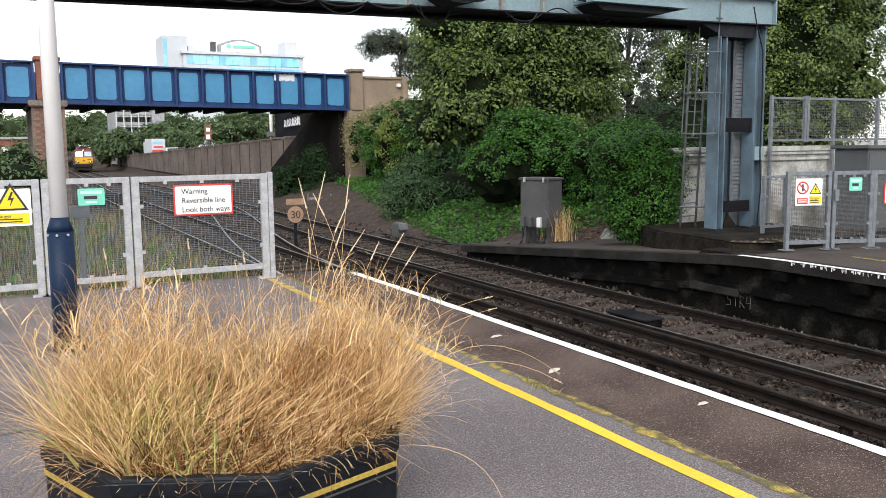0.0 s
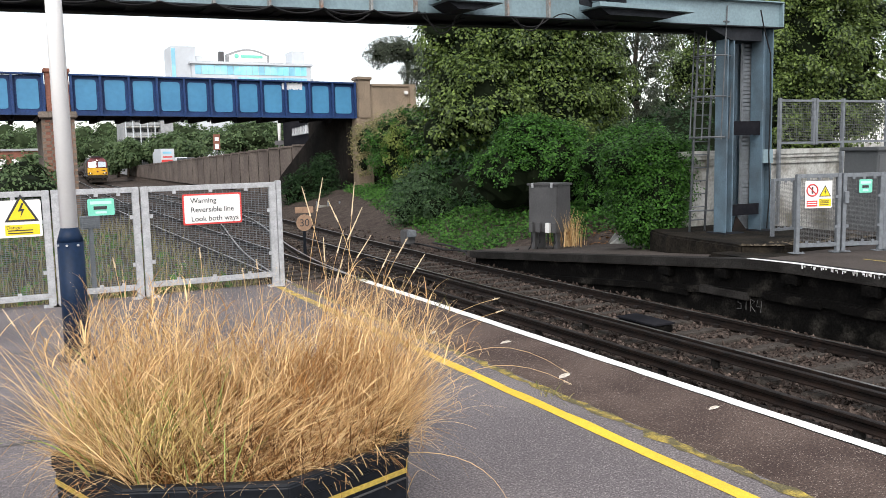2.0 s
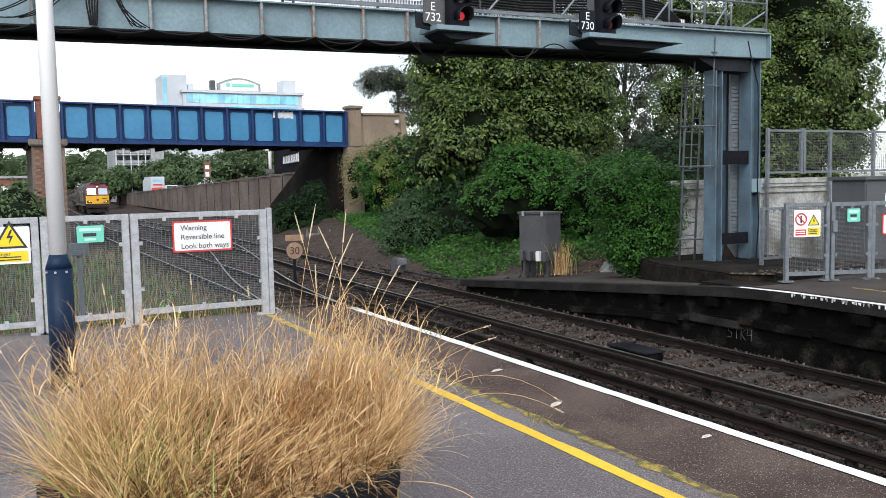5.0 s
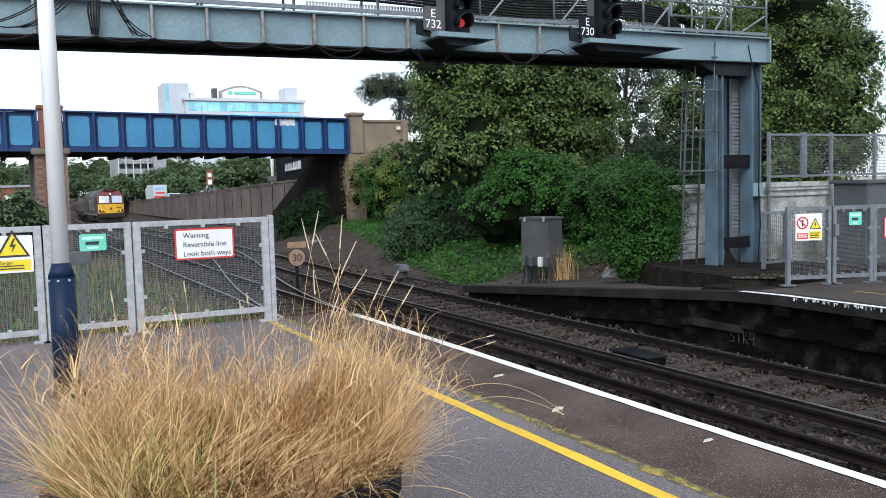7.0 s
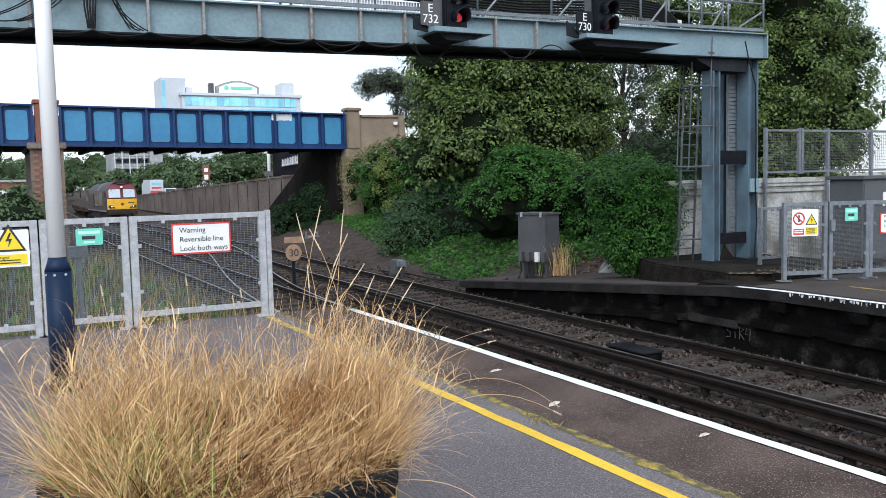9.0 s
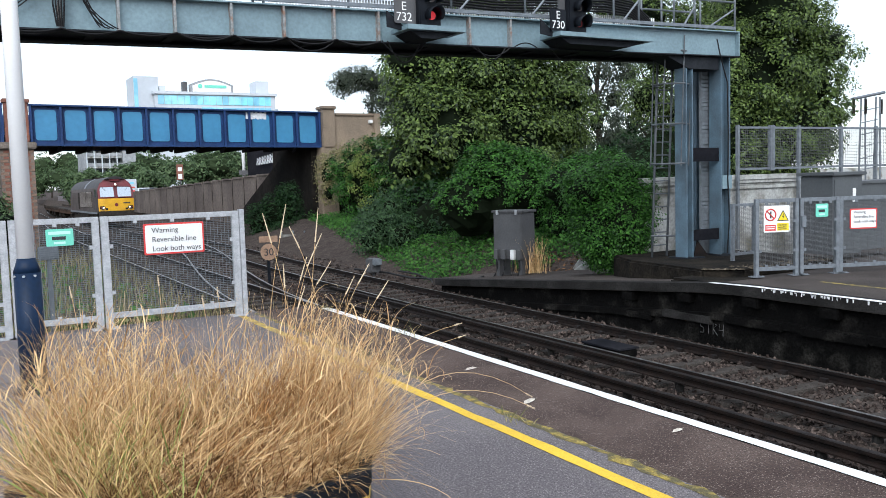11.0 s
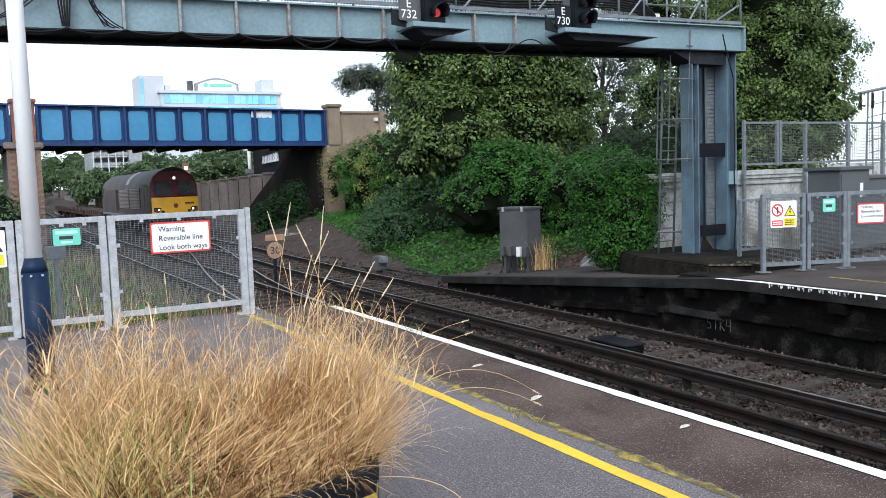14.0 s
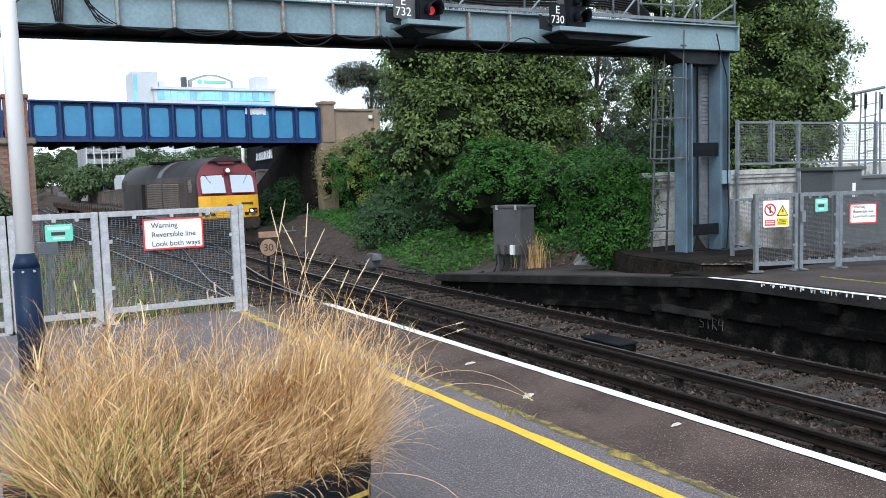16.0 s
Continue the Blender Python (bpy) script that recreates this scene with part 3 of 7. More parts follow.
# loose stones
def stones(name, n, area, size, material, label, seed):
    r = np.random.default_rng(seed)
    x0, x1, y0, y1 = area
    p = np.stack([r.uniform(x0, x1, n), y0 + (y1 - y0) * r.random(n) ** 1.5, np.zeros(n)], 1)
    p[:, 2] = [ground_z(a, b) for a, b in p[:, :2]]
    p[:, 2] += r.uniform(-0.01, 0.035, n)
    o = np.array([(1, 0, 0), (-1, 0, 0), (0, 1, 0), (0, -1, 0), (0, 0, 1), (0, 0, -1)], float)
    v = p[:, None, :] + (o[None] * r.uniform(0.55, 1.25, (n, 6, 1)) + r.normal(0, 0.2, (n, 6, 3))) * (size * r.uniform(0.5, 1.3, n))[:, None, None]
    tri = np.array([(0, 2, 4), (2, 1, 4), (1, 3, 4), (3, 0, 4), (2, 0, 5), (1, 2, 5), (3, 1, 5), (0, 3, 5)])
    f = (tri[None] + (np.arange(n) * 6)[:, None, None]).reshape(-1, 3)
    me = bpy.data.meshes.new(name)
    me.from_pydata(v.reshape(-1, 3).tolist(), [], f.tolist())
    me.materials.append(material)
    return tagged(new(name, me), label, "ballast", kind="stuff")


stones("ballast", 24000, (7.1, 11.05, 2.0, 34), 0.034, BALLAST, "brown-grey loose stone ballast between the rails", 5)
stones("ballast", 5000, (4.9, 12.2, 13, 42), 0.05, BALLAST, "brown-grey loose stone ballast between the rails", 6)
box_ = thing("track_box", (9.0, 10.9, -1.05), "grey trackside connection box beside the rail", "junction box")
part("body", Shape().box(9.0, 9.4, 10.4, 11.3, -1.05, -0.92), DIRTY_STONE, box_, bevel=0.02)
part("lid", Shape().box(8.98, 9.42, 10.38, 11.32, -0.92, -0.89), DARK_STEEL, box_, bevel=0.008)


# ---- bridge ----
BY = 48.3
br = thing("railway_bridge", (3.2, BY, -1.0), "blue steel plate-girder road bridge over the tracks", "bridge")
Z0, Z1 = 4.16, 6.12


def bz(x):
    return -0.013 * (x - 3.5)


def lean(x, y, z):
    return (x, y, z + bz(x))


part("girder_web", Shape().box(3.55, 19.0, BY, BY + 0.08, Z0, Z1).shear(lean), BRIDGE_DARK, br)
part("girder_web", Shape().box(-14, 2.35, BY, BY + 0.08, Z0 + 0.05, Z1 - 0.02), BRIDGE_DARK, br)
for x0, x1 in ((3.5, 19.05), (-14, 2.38)):
    part("top_flange", Shape().box(x0, x1, BY - 0.24, BY + 0.3, Z1 - 0.02, Z1 + 0.06).shear(lean), BRIDGE_DARK, br)
    part("bottom_flange", Shape().box(x0, x1, BY - 0.28, BY + 0.3, Z0 - 0.07, Z0 + 0.02).shear(lean), BRIDGE_DARK, br)
panels = 11
pw = 15.4 / panels


def rounded(x0, x1, z0, z1, r):
    pts = []
    for cx, cz, a0 in ((x1 - r, z1 - r, 0), (x0 + r, z1 - r, 90), (x0 + r, z0 + r, 180), (x1 - r, z0 + r, 270)):
        pts += [(cx + r * math.cos(radians(a0 + a)), cz + r * math.sin(radians(a0 + a))) for a in (0, 30, 60, 90)]
    return pts


stiff_x = [3.6 + pw * i for i in range(panels + 1)] + [2.3 - pw * i for i in range(12)]
for i, x in enumerate(stiff_x):
    part("stiffener", Shape().box(x - 0.055, x + 0.055, BY - 0.22, BY, Z0 + 0.02, Z1 - 0.02).shear(lean), BRIDGE_DARK, br)
    s = Shape()
    for k in range(13):
        z = Z0 + 0.2 + k * 0.13
        for dx in (-0.12, 0.12):
            s.add([(x + dx + a, BY - 0.03 - b, z + c + bz(x)) for a, b, c in ((-0.025, 0, 0), (0.025, 0, 0), (0, 0, 0.025), (0, 0, -0.025), (0, 0.02, 0))], [(0, 2, 4), (2, 1, 4), (1, 3, 4), (3, 0, 4)])
    part("rivets", s, BRIDGE_DARK, br, kind="stuff")
for i in range(panels):
    x = 3.6 + pw * i
    part("panel", Shape().prism(rounded(x + 0.2, x + pw - 0.2, Z0 + 0.22, Z1 - 0.2, 0.14), BY - 0.035, BY - 0.001, "y").shear(lean), BRIDGE_BLUE, br)
for i in range(11):
    x = 2.3 - pw * (i + 1)
    part("panel", Shape().prism(rounded(x + 0.2, x + pw - 0.2, Z0 + 0.27, Z1 - 0.22, 0.14), BY - 0.035, BY - 0.001, "y"), BRIDGE_BLUE, br)
part("deck", Shape().box(-14, 20, BY + 0.3, BY + 6, Z0 - 0.05, Z0 + 0.5), DARK_STEEL, br)
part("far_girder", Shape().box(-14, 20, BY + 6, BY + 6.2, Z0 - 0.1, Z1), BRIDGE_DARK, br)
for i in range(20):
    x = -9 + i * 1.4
    part("cross_beam", Shape().prism([(x - 0.12, Z0 - 0.05), (x + 0.12, Z0 - 0.05), (x + 0.1, Z0 - 0.3), (x - 0.1, Z0 - 0.3)], BY + 0.1, BY + 6, "y"), DARK_STEEL, br)
    part("bracket", Shape().prism([(BY - 0.25, Z0 - 0.07 + bz(x)), (BY + 0.2, Z0 - 0.07 + bz(x)), (BY + 0.2, Z0 - 0.34 + bz(x))], x - 0.22, x - 0.04, "x"), DARK_STEEL, br)
s = Shape()
for k in range(9):
    a = 14.62 + k * 0.13
    s.add([(a, BY - 0.045, 5.56 + 0.06 * math.sin(k * 2.1)), (a + 0.16, BY - 0.045, 5.52), (a + 0.17, BY - 0.045, 5.92 + 0.06 * math.sin(k * 3.3)), (a + 0.02, BY - 0.045, 5.9)], [(0, 1, 2, 3)])
part("graffiti", s.shear(lambda x, y, z: (x + 0.0, y - 0.003 * (int(x * 7) % 3), z)), GRAF, br, "white spray-painted patch")

pier = thing("bridge_pier", (3.0, BY, -1.1), "weathered brick bridge pier with stone cap", "pier")
shaft = part("shaft", Shape().box(2.12, 3.66, BY - 0.15, BY + 6.3, -1.2, 3.95), STONE_CAP, pier)
part("capstone", Shape().box(1.98, 3.8, BY - 0.4, BY + 6.5, 3.95, 4.28), STONE_CAP, pier, bevel=0.05)
part("upright", Shape().box(2.42, 3.5, BY - 0.3, BY + 0.4, 4.28, 6.22), BRICK_PIER, pier, "red-brown painted end post", bevel=0.03)
part("upright_cap", Shape().box(2.34, 3.58, BY - 0.38, BY + 0.48, 6.22, 6.42), BRICK_PIER, pier, bevel=0.03)
BRICKS = [mesh_of("brick", Shape().box(-0.17, 0.17, -0.02, 0.02, -0.065, 0.065), BRICK, bevel=0.008), mesh_of("brick", Shape().box(-0.12, 0.12, -0.02, 0.02, -0.065, 0.065), BRICK_PIER, bevel=0.008)]
for row in range(32):
    for c in range(4):
        b_ = new("brick", BRICKS[(row * 7 + c * 3) % 2])
        b_.parent = shaft
        b_.matrix_local = pose(2.12 - 3.0 + 0.19 + c * 0.36 + (0.09 if row % 2 else -0.02), -0.15 - 0.008 * ((row * 5 + c) % 3), -0.02 + row * 0.156 + 0.1)

ab = thing("bridge_abutment", (20, BY + 4, -1.0), "near-black abutment with buff parapet and stone pillar", "abutment")
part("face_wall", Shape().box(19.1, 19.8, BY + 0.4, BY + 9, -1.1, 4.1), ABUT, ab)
part("corner_pillar", Shape().box(18.95, 19.95, BY - 0.45, BY + 0.4, -1.1, 3.9), PARAPET, ab, "brown stained brick pillar", bevel=0.03)
part("parapet_pillar", Shape().box(19.1, 19.85, BY - 0.5, BY + 0.35, 3.9, 6.1), PARAPET, ab, bevel=0.03)
part("pillar_cap", Shape().box(19.0, 19.95, BY - 0.6, BY + 0.45, 6.1, 6.3), PARAPET, ab, bevel=0.05)
part("parapet", Shape().box(19.85, 22.4, BY - 0.35, BY + 0.1, 1.0, 5.75), PARAPET, ab)
part("parapet_coping", Shape().box(19.97, 22.45, BY - 0.45, BY + 0.2, 5.75, 5.9), PARAPET, ab, bevel=0.03)
part("end_pillar", Shape().box(22.4, 22.8, BY - 0.5, BY + 0.3, 1.0, 5.9), PARAPET, ab, bevel=0.03)
part("security_light", Shape().box(22.05, 22.25, BY - 0.6, BY - 0.36, 5.3, 5.5), SIGN_WHITE, ab, bevel=0.02)
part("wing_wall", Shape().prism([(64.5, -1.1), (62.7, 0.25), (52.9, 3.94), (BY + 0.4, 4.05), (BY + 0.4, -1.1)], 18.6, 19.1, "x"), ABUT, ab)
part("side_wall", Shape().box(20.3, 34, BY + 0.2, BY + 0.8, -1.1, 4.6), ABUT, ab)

SHRINK, EYE_Z = 0.94, 1.887
for ob in (br, pier, ab):
    p_ = ob.matrix_world.translation
    ob.matrix_world = Matrix.Translation((p_.x * SHRINK, p_.y * SHRINK, EYE_Z + (p_.z - EYE_Z) * SHRINK)) @ Matrix.Scale(SHRINK, 4)

# graffiti board behind the bridge
gb = thing("graffiti_board", (21.5, 66, 1.5), "dark grey hoarding with white graffiti", "hoarding")
part("board", Shape().box(20.0, 25.0, 66, 66.1, 2.5, 4.7), DARK_STEEL, gb)
s = Shape()
for k in range(8):
    a = 20.7 + k * 0.21
    s.tube([(a, 65.97, 3.3 + 0.03 * k), (a + 0.05, 65.97, 3.85 + 0.06 * k), (a + 0.16, 65.97, 3.7 + 0.05 * k), (a + 0.05, 65.97, 3.55 + 0.05 * k), (a + 0.18, 65.97, 3.32 + 0.04 * k)], 0.04, 4)
part("lettering", s, GRAF, gb, "white spray-painted strokes")
part("support", Shape().box(20.0, 25.0, 66.1, 66.3, -1.1, 2.5), ABUT, gb)

# retaining wall of concrete panels along the far side
rw = thing("retaining_wall", (19, 90, -1.1), "stained brown concrete panel retaining wall beside track", "wall", kind="structure")
wy = [58.0 + 3.1 * i for i in range(38)]


def wall_top(y):
    return max(2.5 - 0.0235 * (y - 58), 0.25)


def wall_x(y):
    return 19.0 + 0.0001 * (y - 58) ** 2


for i in range(len(wy) - 1):
    a, b = wy[i], wy[i + 1] - 0.3
    s = Shape().add([(wall_x(a), a, -1.2), (wall_x(b), b, -1.2), (wall_x(b), b, wall_top(b)), (wall_x(a), a, wall_top(a)), (wall_x(a) + 0.3, a, -1.2), (wall_x(b) + 0.3, b, -1.2), (wall_x(b) + 0.3, b, wall_top(b)), (wall_x(a) + 0.3, a, wall_top(a))],
                    [(0, 1, 2, 3)[::-1], (4, 5, 6, 7), (3, 2, 6, 7), (0, 3, 7, 4), (1, 2, 6, 5)])
    p_ = part("panel", s, RETAIN, rw)
    part("joint", Shape().box(wall_x(b) + 0.04, wall_x(b) + 0.3, b, b + 0.3, -1.2, wall_top(b) - 0.05), ABUT, rw)
    part("coping", Shape().box(wall_x(a) - 0.1, wall_x(a) + 0.45, a + 0.1, b - 0.3, wall_top(b), wall_top(b) + 0.12), RETAIN, rw)
lp = thing("lamp_post", (19.9, 66.8, 2.6), "white street lamp post above the retaining wall", "lamp post")
part("post", Shape().tube([(19.9, 66.8, 2.0), (19.9, 66.8, 7.4)], 0.14, 8), POLE_WHITE, lp, smooth=True)
part("base_plate", Shape().prism([(19.9 + 0.5 * math.cos(a), 66.8 + 0.5 * math.sin(a)) for a in (0.4, 1.97, 3.54, 5.1)], 2.6, 2.95), STEEL_GREY, lp)

# ---- platform-end fence with gate ----
def mesh_panel(x0, x1, z0, z1, y, pitch=0.05, r=0.003):
    s = Shape()
    n = int((x1 - x0) / pitch)
    for i in range(n + 1):
        x = x0 + (x1 - x0) * i / n
        s.tube([(x, y, z0), (x, y, z1)], r, 3)
    m = int((z1 - z0) / (pitch * 0.5))
    for i in range(m + 1):
        z = z0 + (z1 - z0) * i / m
        s.tube([(x0, y + 0.004, z), (x1, y + 0.004, z)], r, 3)
    return s


def fence_bay(parent, x0, x1, y, zb, zt, material, rail=0.075, post=0.09, feet=(True, True), wire=WIRE, pitch=0.05):
    """A framed mesh bay: posts, rails, infill, fixing plates."""
    for x, f_ in ((x0, feet[0]), (x1, feet[1])):
        po = part("post", Shape().box(x - post / 2, x + post / 2, y - 0.04, y + 0.04, 0.012 if f_ else zb, zt), material, parent, bevel=0.006)
        if f_:
            part("base_plate", Shape().box(x - 0.11, x + 0.11, y - 0.09, y + 0.09, 0.0, 0.014), material, po)
            for dx in (-0.085, 0.085):
                part("bolt", Shape().prism([(x + dx + 0.014 * math.cos(a), y - 0.06 + 0.014 * math.sin(a)) for a in (0, 1.05, 2.1, 3.14, 4.19, 5.24)], 0.014, 0.034), material, po)
    part("rail", Shape().box(x0 + post / 2, x1 - post / 2, y - 0.035, y + 0.035, zt - rail, zt - 0.002), material, parent, bevel=0.006)
    part("rail", Shape().box(x0 + post / 2, x1 - post / 2, y - 0.035, y + 0.035, zb, zb + rail), material, parent, bevel=0.006)
    part("mesh_infill", mesh_panel(x0 + post / 2, x1 - post / 2, zb + rail, zt - rail, y, pitch), wire, parent)
    for k in range(3):
        x = x0 + (x1 - x0) * (0.22 + 0.28 * k)
        part("fixing_plate", Shape().box(x - 0.025, x + 0.025, y - 0.045, y - 0.03, zt - rail - 0.035, zt - rail + 0.01), material, parent)
        part("fixing_plate", Shape().box(x - 0.025, x + 0.025, y - 0.045, y - 0.03, zb + rail - 0.01, zb + rail + 0.035), material, parent)
    for z in (zb + 0.35, zt - 0.4):
        for x in (x0 + post / 2 + 0.02, x1 - post / 2 - 0.02):
            part("fixing_plate", Shape().box(x - 0.022, x + 0.022, y - 0.045, y - 0.03, z - 0.025, z + 0.025), material, parent)


GY = 12.2
gate = thing("platform_gate", (2.6, GY, 0), "closed galvanised mesh gate at the platform end", "gate", "platform-end barriers")
fence_bay(gate, 1.73, 3.485, GY, 0.14, 1.51, GALV, feet=(True, True), post=0.1, wire=GALV_GREY)
part("post", Shape().box(3.54, 3.61, GY - 0.05, GY + 0.05, 0.0, 1.53), GALV, gate, bevel=0.006)
pan = thing("mesh_fence", (1.1, GY, 0), "galvanised mesh fence panel beside the gate", "fence", "platform-end barriers")
fence_bay(pan, 0.63, 1.615, GY, 0.12, 1.51, GALV, post=0.09, wire=GALV_GREY)
pan = thing("mesh_fence", (-0.4, GY, 0), "galvanised mesh fence panel beside the gate", "fence", "platform-end barriers")
fence_bay(pan, -1.2, 0.52, GY, 0.1, 1.51, GALV, post=0.09, wire=GALV_GREY)
pan = thing("mesh_fence", (-2.2, GY, 0), "galvanised mesh fence panel beside the gate", "fence", "platform-end barriers")
fence_bay(pan, -3.2, -1.31, GY, 0.1, 1.51, GALV, post=0.09, wire=GALV_GREY)


def plate(parent, x0, x1, z0, z1, y, material, name="plate", t=0.006):
    return part(name, Shape().prism(rounded(x0, x1, z0, z1, 0.02), y - t, y, "y"), material, parent)


def warning_sign(x0, x1, z0, z1, y):
    sg = thing("warning_sign", ((x0 + x1) / 2, y, z0), "white sign with red border warning of reversible line", "sign", "warning signs")
    plate(sg, x0, x1, z0, z1, y, SIGN_RED)
    plate(sg, x0 + 0.022, x1 - 0.022, z0 + 0.022, z1 - 0.022, y - 0.007, SIGN_WHITE, "face", 0.002)
    w = x1 - x0
    for k, body in enumerate(("Warning", "Reversible line", "Look both ways")):
        writing("lettering", body, w * 0.125, (x0 + w * 0.13, y - 0.0125, z1 - w * (0.155 + 0.155 * k)), sg, INK)
    return sg


def danger_sign(x0, x1, z0, z1, y):
    sg = thing("danger_sign", ((x0 + x1) / 2, y, z0), "white danger sign with yellow electric hazard triangle", "sign", "danger signs")
    plate(sg, x0, x1, z0, z1, y, SIGN_WHITE)
    w, h = x1 - x0, z1 - z0
    cx, cz, r = x0 + w * 0.26, z0 + h * 0.66, min(w * 0.2, h * 0.3)
    ring = Shape()
    pts = [(cx + r * math.cos(a), y - 0.01, cz + r * math.sin(a)) for a in np.linspace(0, 6.283, 25)]
    part("prohibition_ring", ring.tube(pts, r * 0.13, 4), SIGN_RED, sg)
    part("prohibition_bar", Shape().tube([(cx - r * 0.7, y - 0.01, cz + r * 0.7), (cx + r * 0.7, y - 0.01, cz - r * 0.7)], r * 0.11, 4), SIGN_RED, sg)
    part("pictogram", Shape().box(cx - r * 0.12, cx + r * 0.16, y - 0.009, y - 0.007, cz - r * 0.62, cz + r * 0.6), INK, sg)
    tx, tz, q = x0 + w * 0.74, z0 + h * 0.42, w * 0.225
    part("triangle_edge", Shape().prism([(tx - q, tz), (tx + q, tz), (tx, tz + q * 1.75)], y - 0.009, y - 0.006, "y"), INK, sg)
    part("triangle", Shape().prism([(tx - q * 0.78, tz + q * 0.13), (tx + q * 0.78, tz + q * 0.13), (tx, tz + q * 1.48)], y - 0.012, y - 0.009, "y"), SIGN_YELLOW, sg)
    b_ = [(0.05, 1.2), (-0.2, 0.65), (0.02, 0.68), (-0.08, 0.25), (0.2, 0.82), (0.0, 0.8), (0.16, 1.18)]
    part("bolt_symbol", Shape().prism([(tx + a * q, tz + c * q) for a, c in b_][::-1], y - 0.015, y - 0.012, "y"), INK, sg)
    part("caption_plate", Shape().box(tx - q, tx + q, y - 0.009, y - 0.006, z0 + h * 0.06, z0 + h * 0.34), SIGN_YELLOW, sg)
    writing("lettering", "Danger", h * 0.13, (tx - q * 0.92, y - 0.0105, z0 + h * 0.23), sg, INK)
    for k in range(2):
        part("text_bar", Shape().box(tx - q * 0.85, tx + q * 0.6, y - 0.011, y - 0.009, z0 + h * (0.17 - 0.07 * k), z0 + h * (0.2 - 0.07 * k)), INK, sg)
    part("caption_plate", Shape().box(cx - r, cx + r, y - 0.009, y - 0.006, z0 + h * 0.06, z0 + h * 0.28), SIGN_RED, sg)
    for k in range(2):
        part("text_bar", Shape().box(cx - r * 0.85, cx + r * 0.8, y - 0.011, y - 0.009, z0 + h * (0.12 + 0.075 * k), z0 + h * (0.155 + 0.075 * k)), SIGN_WHITE, sg)
    return sg


def helpline_sign(x0, x1, z0, z1, y):
    sg = thing("helpline_sign", ((x0 + x1) / 2, y, z0), "mint green helpline notice on the fence", "sign", "green notices")
    plate(sg, x0, x1, z0, z1, y, SIGN_GREEN)
    w, h = x1 - x0, z1 - z0
    for a, b, c, d, m_ in ((0.1, 0.9, 0.68, 0.86, SIGN_MINT), (0.22, 0.72, 0.36, 0.56, INK), (0.28, 0.7, 0.12, 0.25, SIGN_MINT)):
        part("text_bar", Shape().box(x0 + w * a, x0 + w * b, y - 0.009, y - 0.006, z0 + h * c, z0 + h * d), m_, sg)
    return sg


warning_sign(2.215, 3.025, 0.96, 1.385, GY - 0.05)
danger_sign(-0.42, 0.46, 0.93, 1.4, GY - 0.05)
helpline_sign(1.01, 1.34, 1.155, 1.375, GY - 0.05)
jb = thing("fence_box", (1.05, GY + 0.5, 0.4), "small grey junction box on a post behind fence", "junction box")
part("body", Shape().box(0.95, 1.2, GY + 0.45, GY + 0.6, 0.95, 1.12), GALV_GREY, jb, bevel=0.01)
part("post", Shape().box(1.05, 1.11, GY + 0.5, GY + 0.56, -1.0, 0.95), GALV_GREY, jb)

# ---- lamp pole ----
PX, PY = 0.565, 8.84
pl = thing("lamp_pole", (PX, PY, 0), "white lamp pole with navy blue lower sleeve", "lamp pole")
part("shaft", Shape().tube([(PX, PY, 1.2), (PX, PY, 6.5)], 0.078, 24, 0.066), POLE_WHITE, pl, smooth=True)
part("sleeve", Shape().tube([(PX, PY, 0.0), (PX, PY, 1.13)], 0.118, 24), NAVY, pl, smooth=True)
part("shoulder", Shape().tube([(PX, PY, 1.13), (PX, PY, 1.19), (PX, PY, 1.26)], 0.12, 24, 0.08), NAVY, pl, smooth=True)
part("flange", Shape().tube([(PX, PY, 0.0), (PX, PY, 0.03)], 0.18, 16), NAVY, pl)
for a in (3.6, 4.4, 5.2):
    part("screw", Shape().tube([(PX + 0.115 * math.cos(a), PY + 0.115 * math.sin(a), 1.1), (PX + 0.13 * math.cos(a), PY + 0.13 * math.sin(a), 1.1)], 0.012, 6), GALV, pl)


# ---- signal gantry ----
QY = 12.9
ga = thing("signal_gantry", (13.65, QY + 0.15, 0.1), "blue-grey steel signal gantry spanning the tracks", "gantry")


def tilt(x, y, z):
    return (x, y, z + 0.0155 * (x - 5.3))


G0, G1 = 4.1, 4.58
for gy, nm in ((QY, "front_girder"), (QY + 1.0, "rear_girder")):
    # The rear girder's shade comes from the darker paint.
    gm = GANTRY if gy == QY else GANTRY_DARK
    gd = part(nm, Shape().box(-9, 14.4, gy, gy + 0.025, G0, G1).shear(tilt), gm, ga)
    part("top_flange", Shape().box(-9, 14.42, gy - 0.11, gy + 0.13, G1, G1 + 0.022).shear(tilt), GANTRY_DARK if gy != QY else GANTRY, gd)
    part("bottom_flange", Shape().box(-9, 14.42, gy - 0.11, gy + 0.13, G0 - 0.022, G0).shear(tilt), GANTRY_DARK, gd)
    if gy == QY:
        for x in (-6.2, -5.45, -4.7, -3.9, -3.1, -2.4, -1.6, -0.85, -0.1, 0.66, 1.42, 2.17, 2.94, 3.76, 4.57, 5.39, 6.16, 7.88, 8.72):
            part("stiffener", Shape().box(x - 0.018, x + 0.018, gy - 0.1, gy, G0, G1).shear(tilt), STIFF, gd)
    # end plate and underside bracing
for x in [-8 + 1.1 * i for i in range(21)]:
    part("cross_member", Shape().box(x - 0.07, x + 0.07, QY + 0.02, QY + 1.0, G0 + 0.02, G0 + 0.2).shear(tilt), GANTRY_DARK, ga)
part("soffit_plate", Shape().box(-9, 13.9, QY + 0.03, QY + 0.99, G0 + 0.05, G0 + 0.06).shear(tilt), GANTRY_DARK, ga)
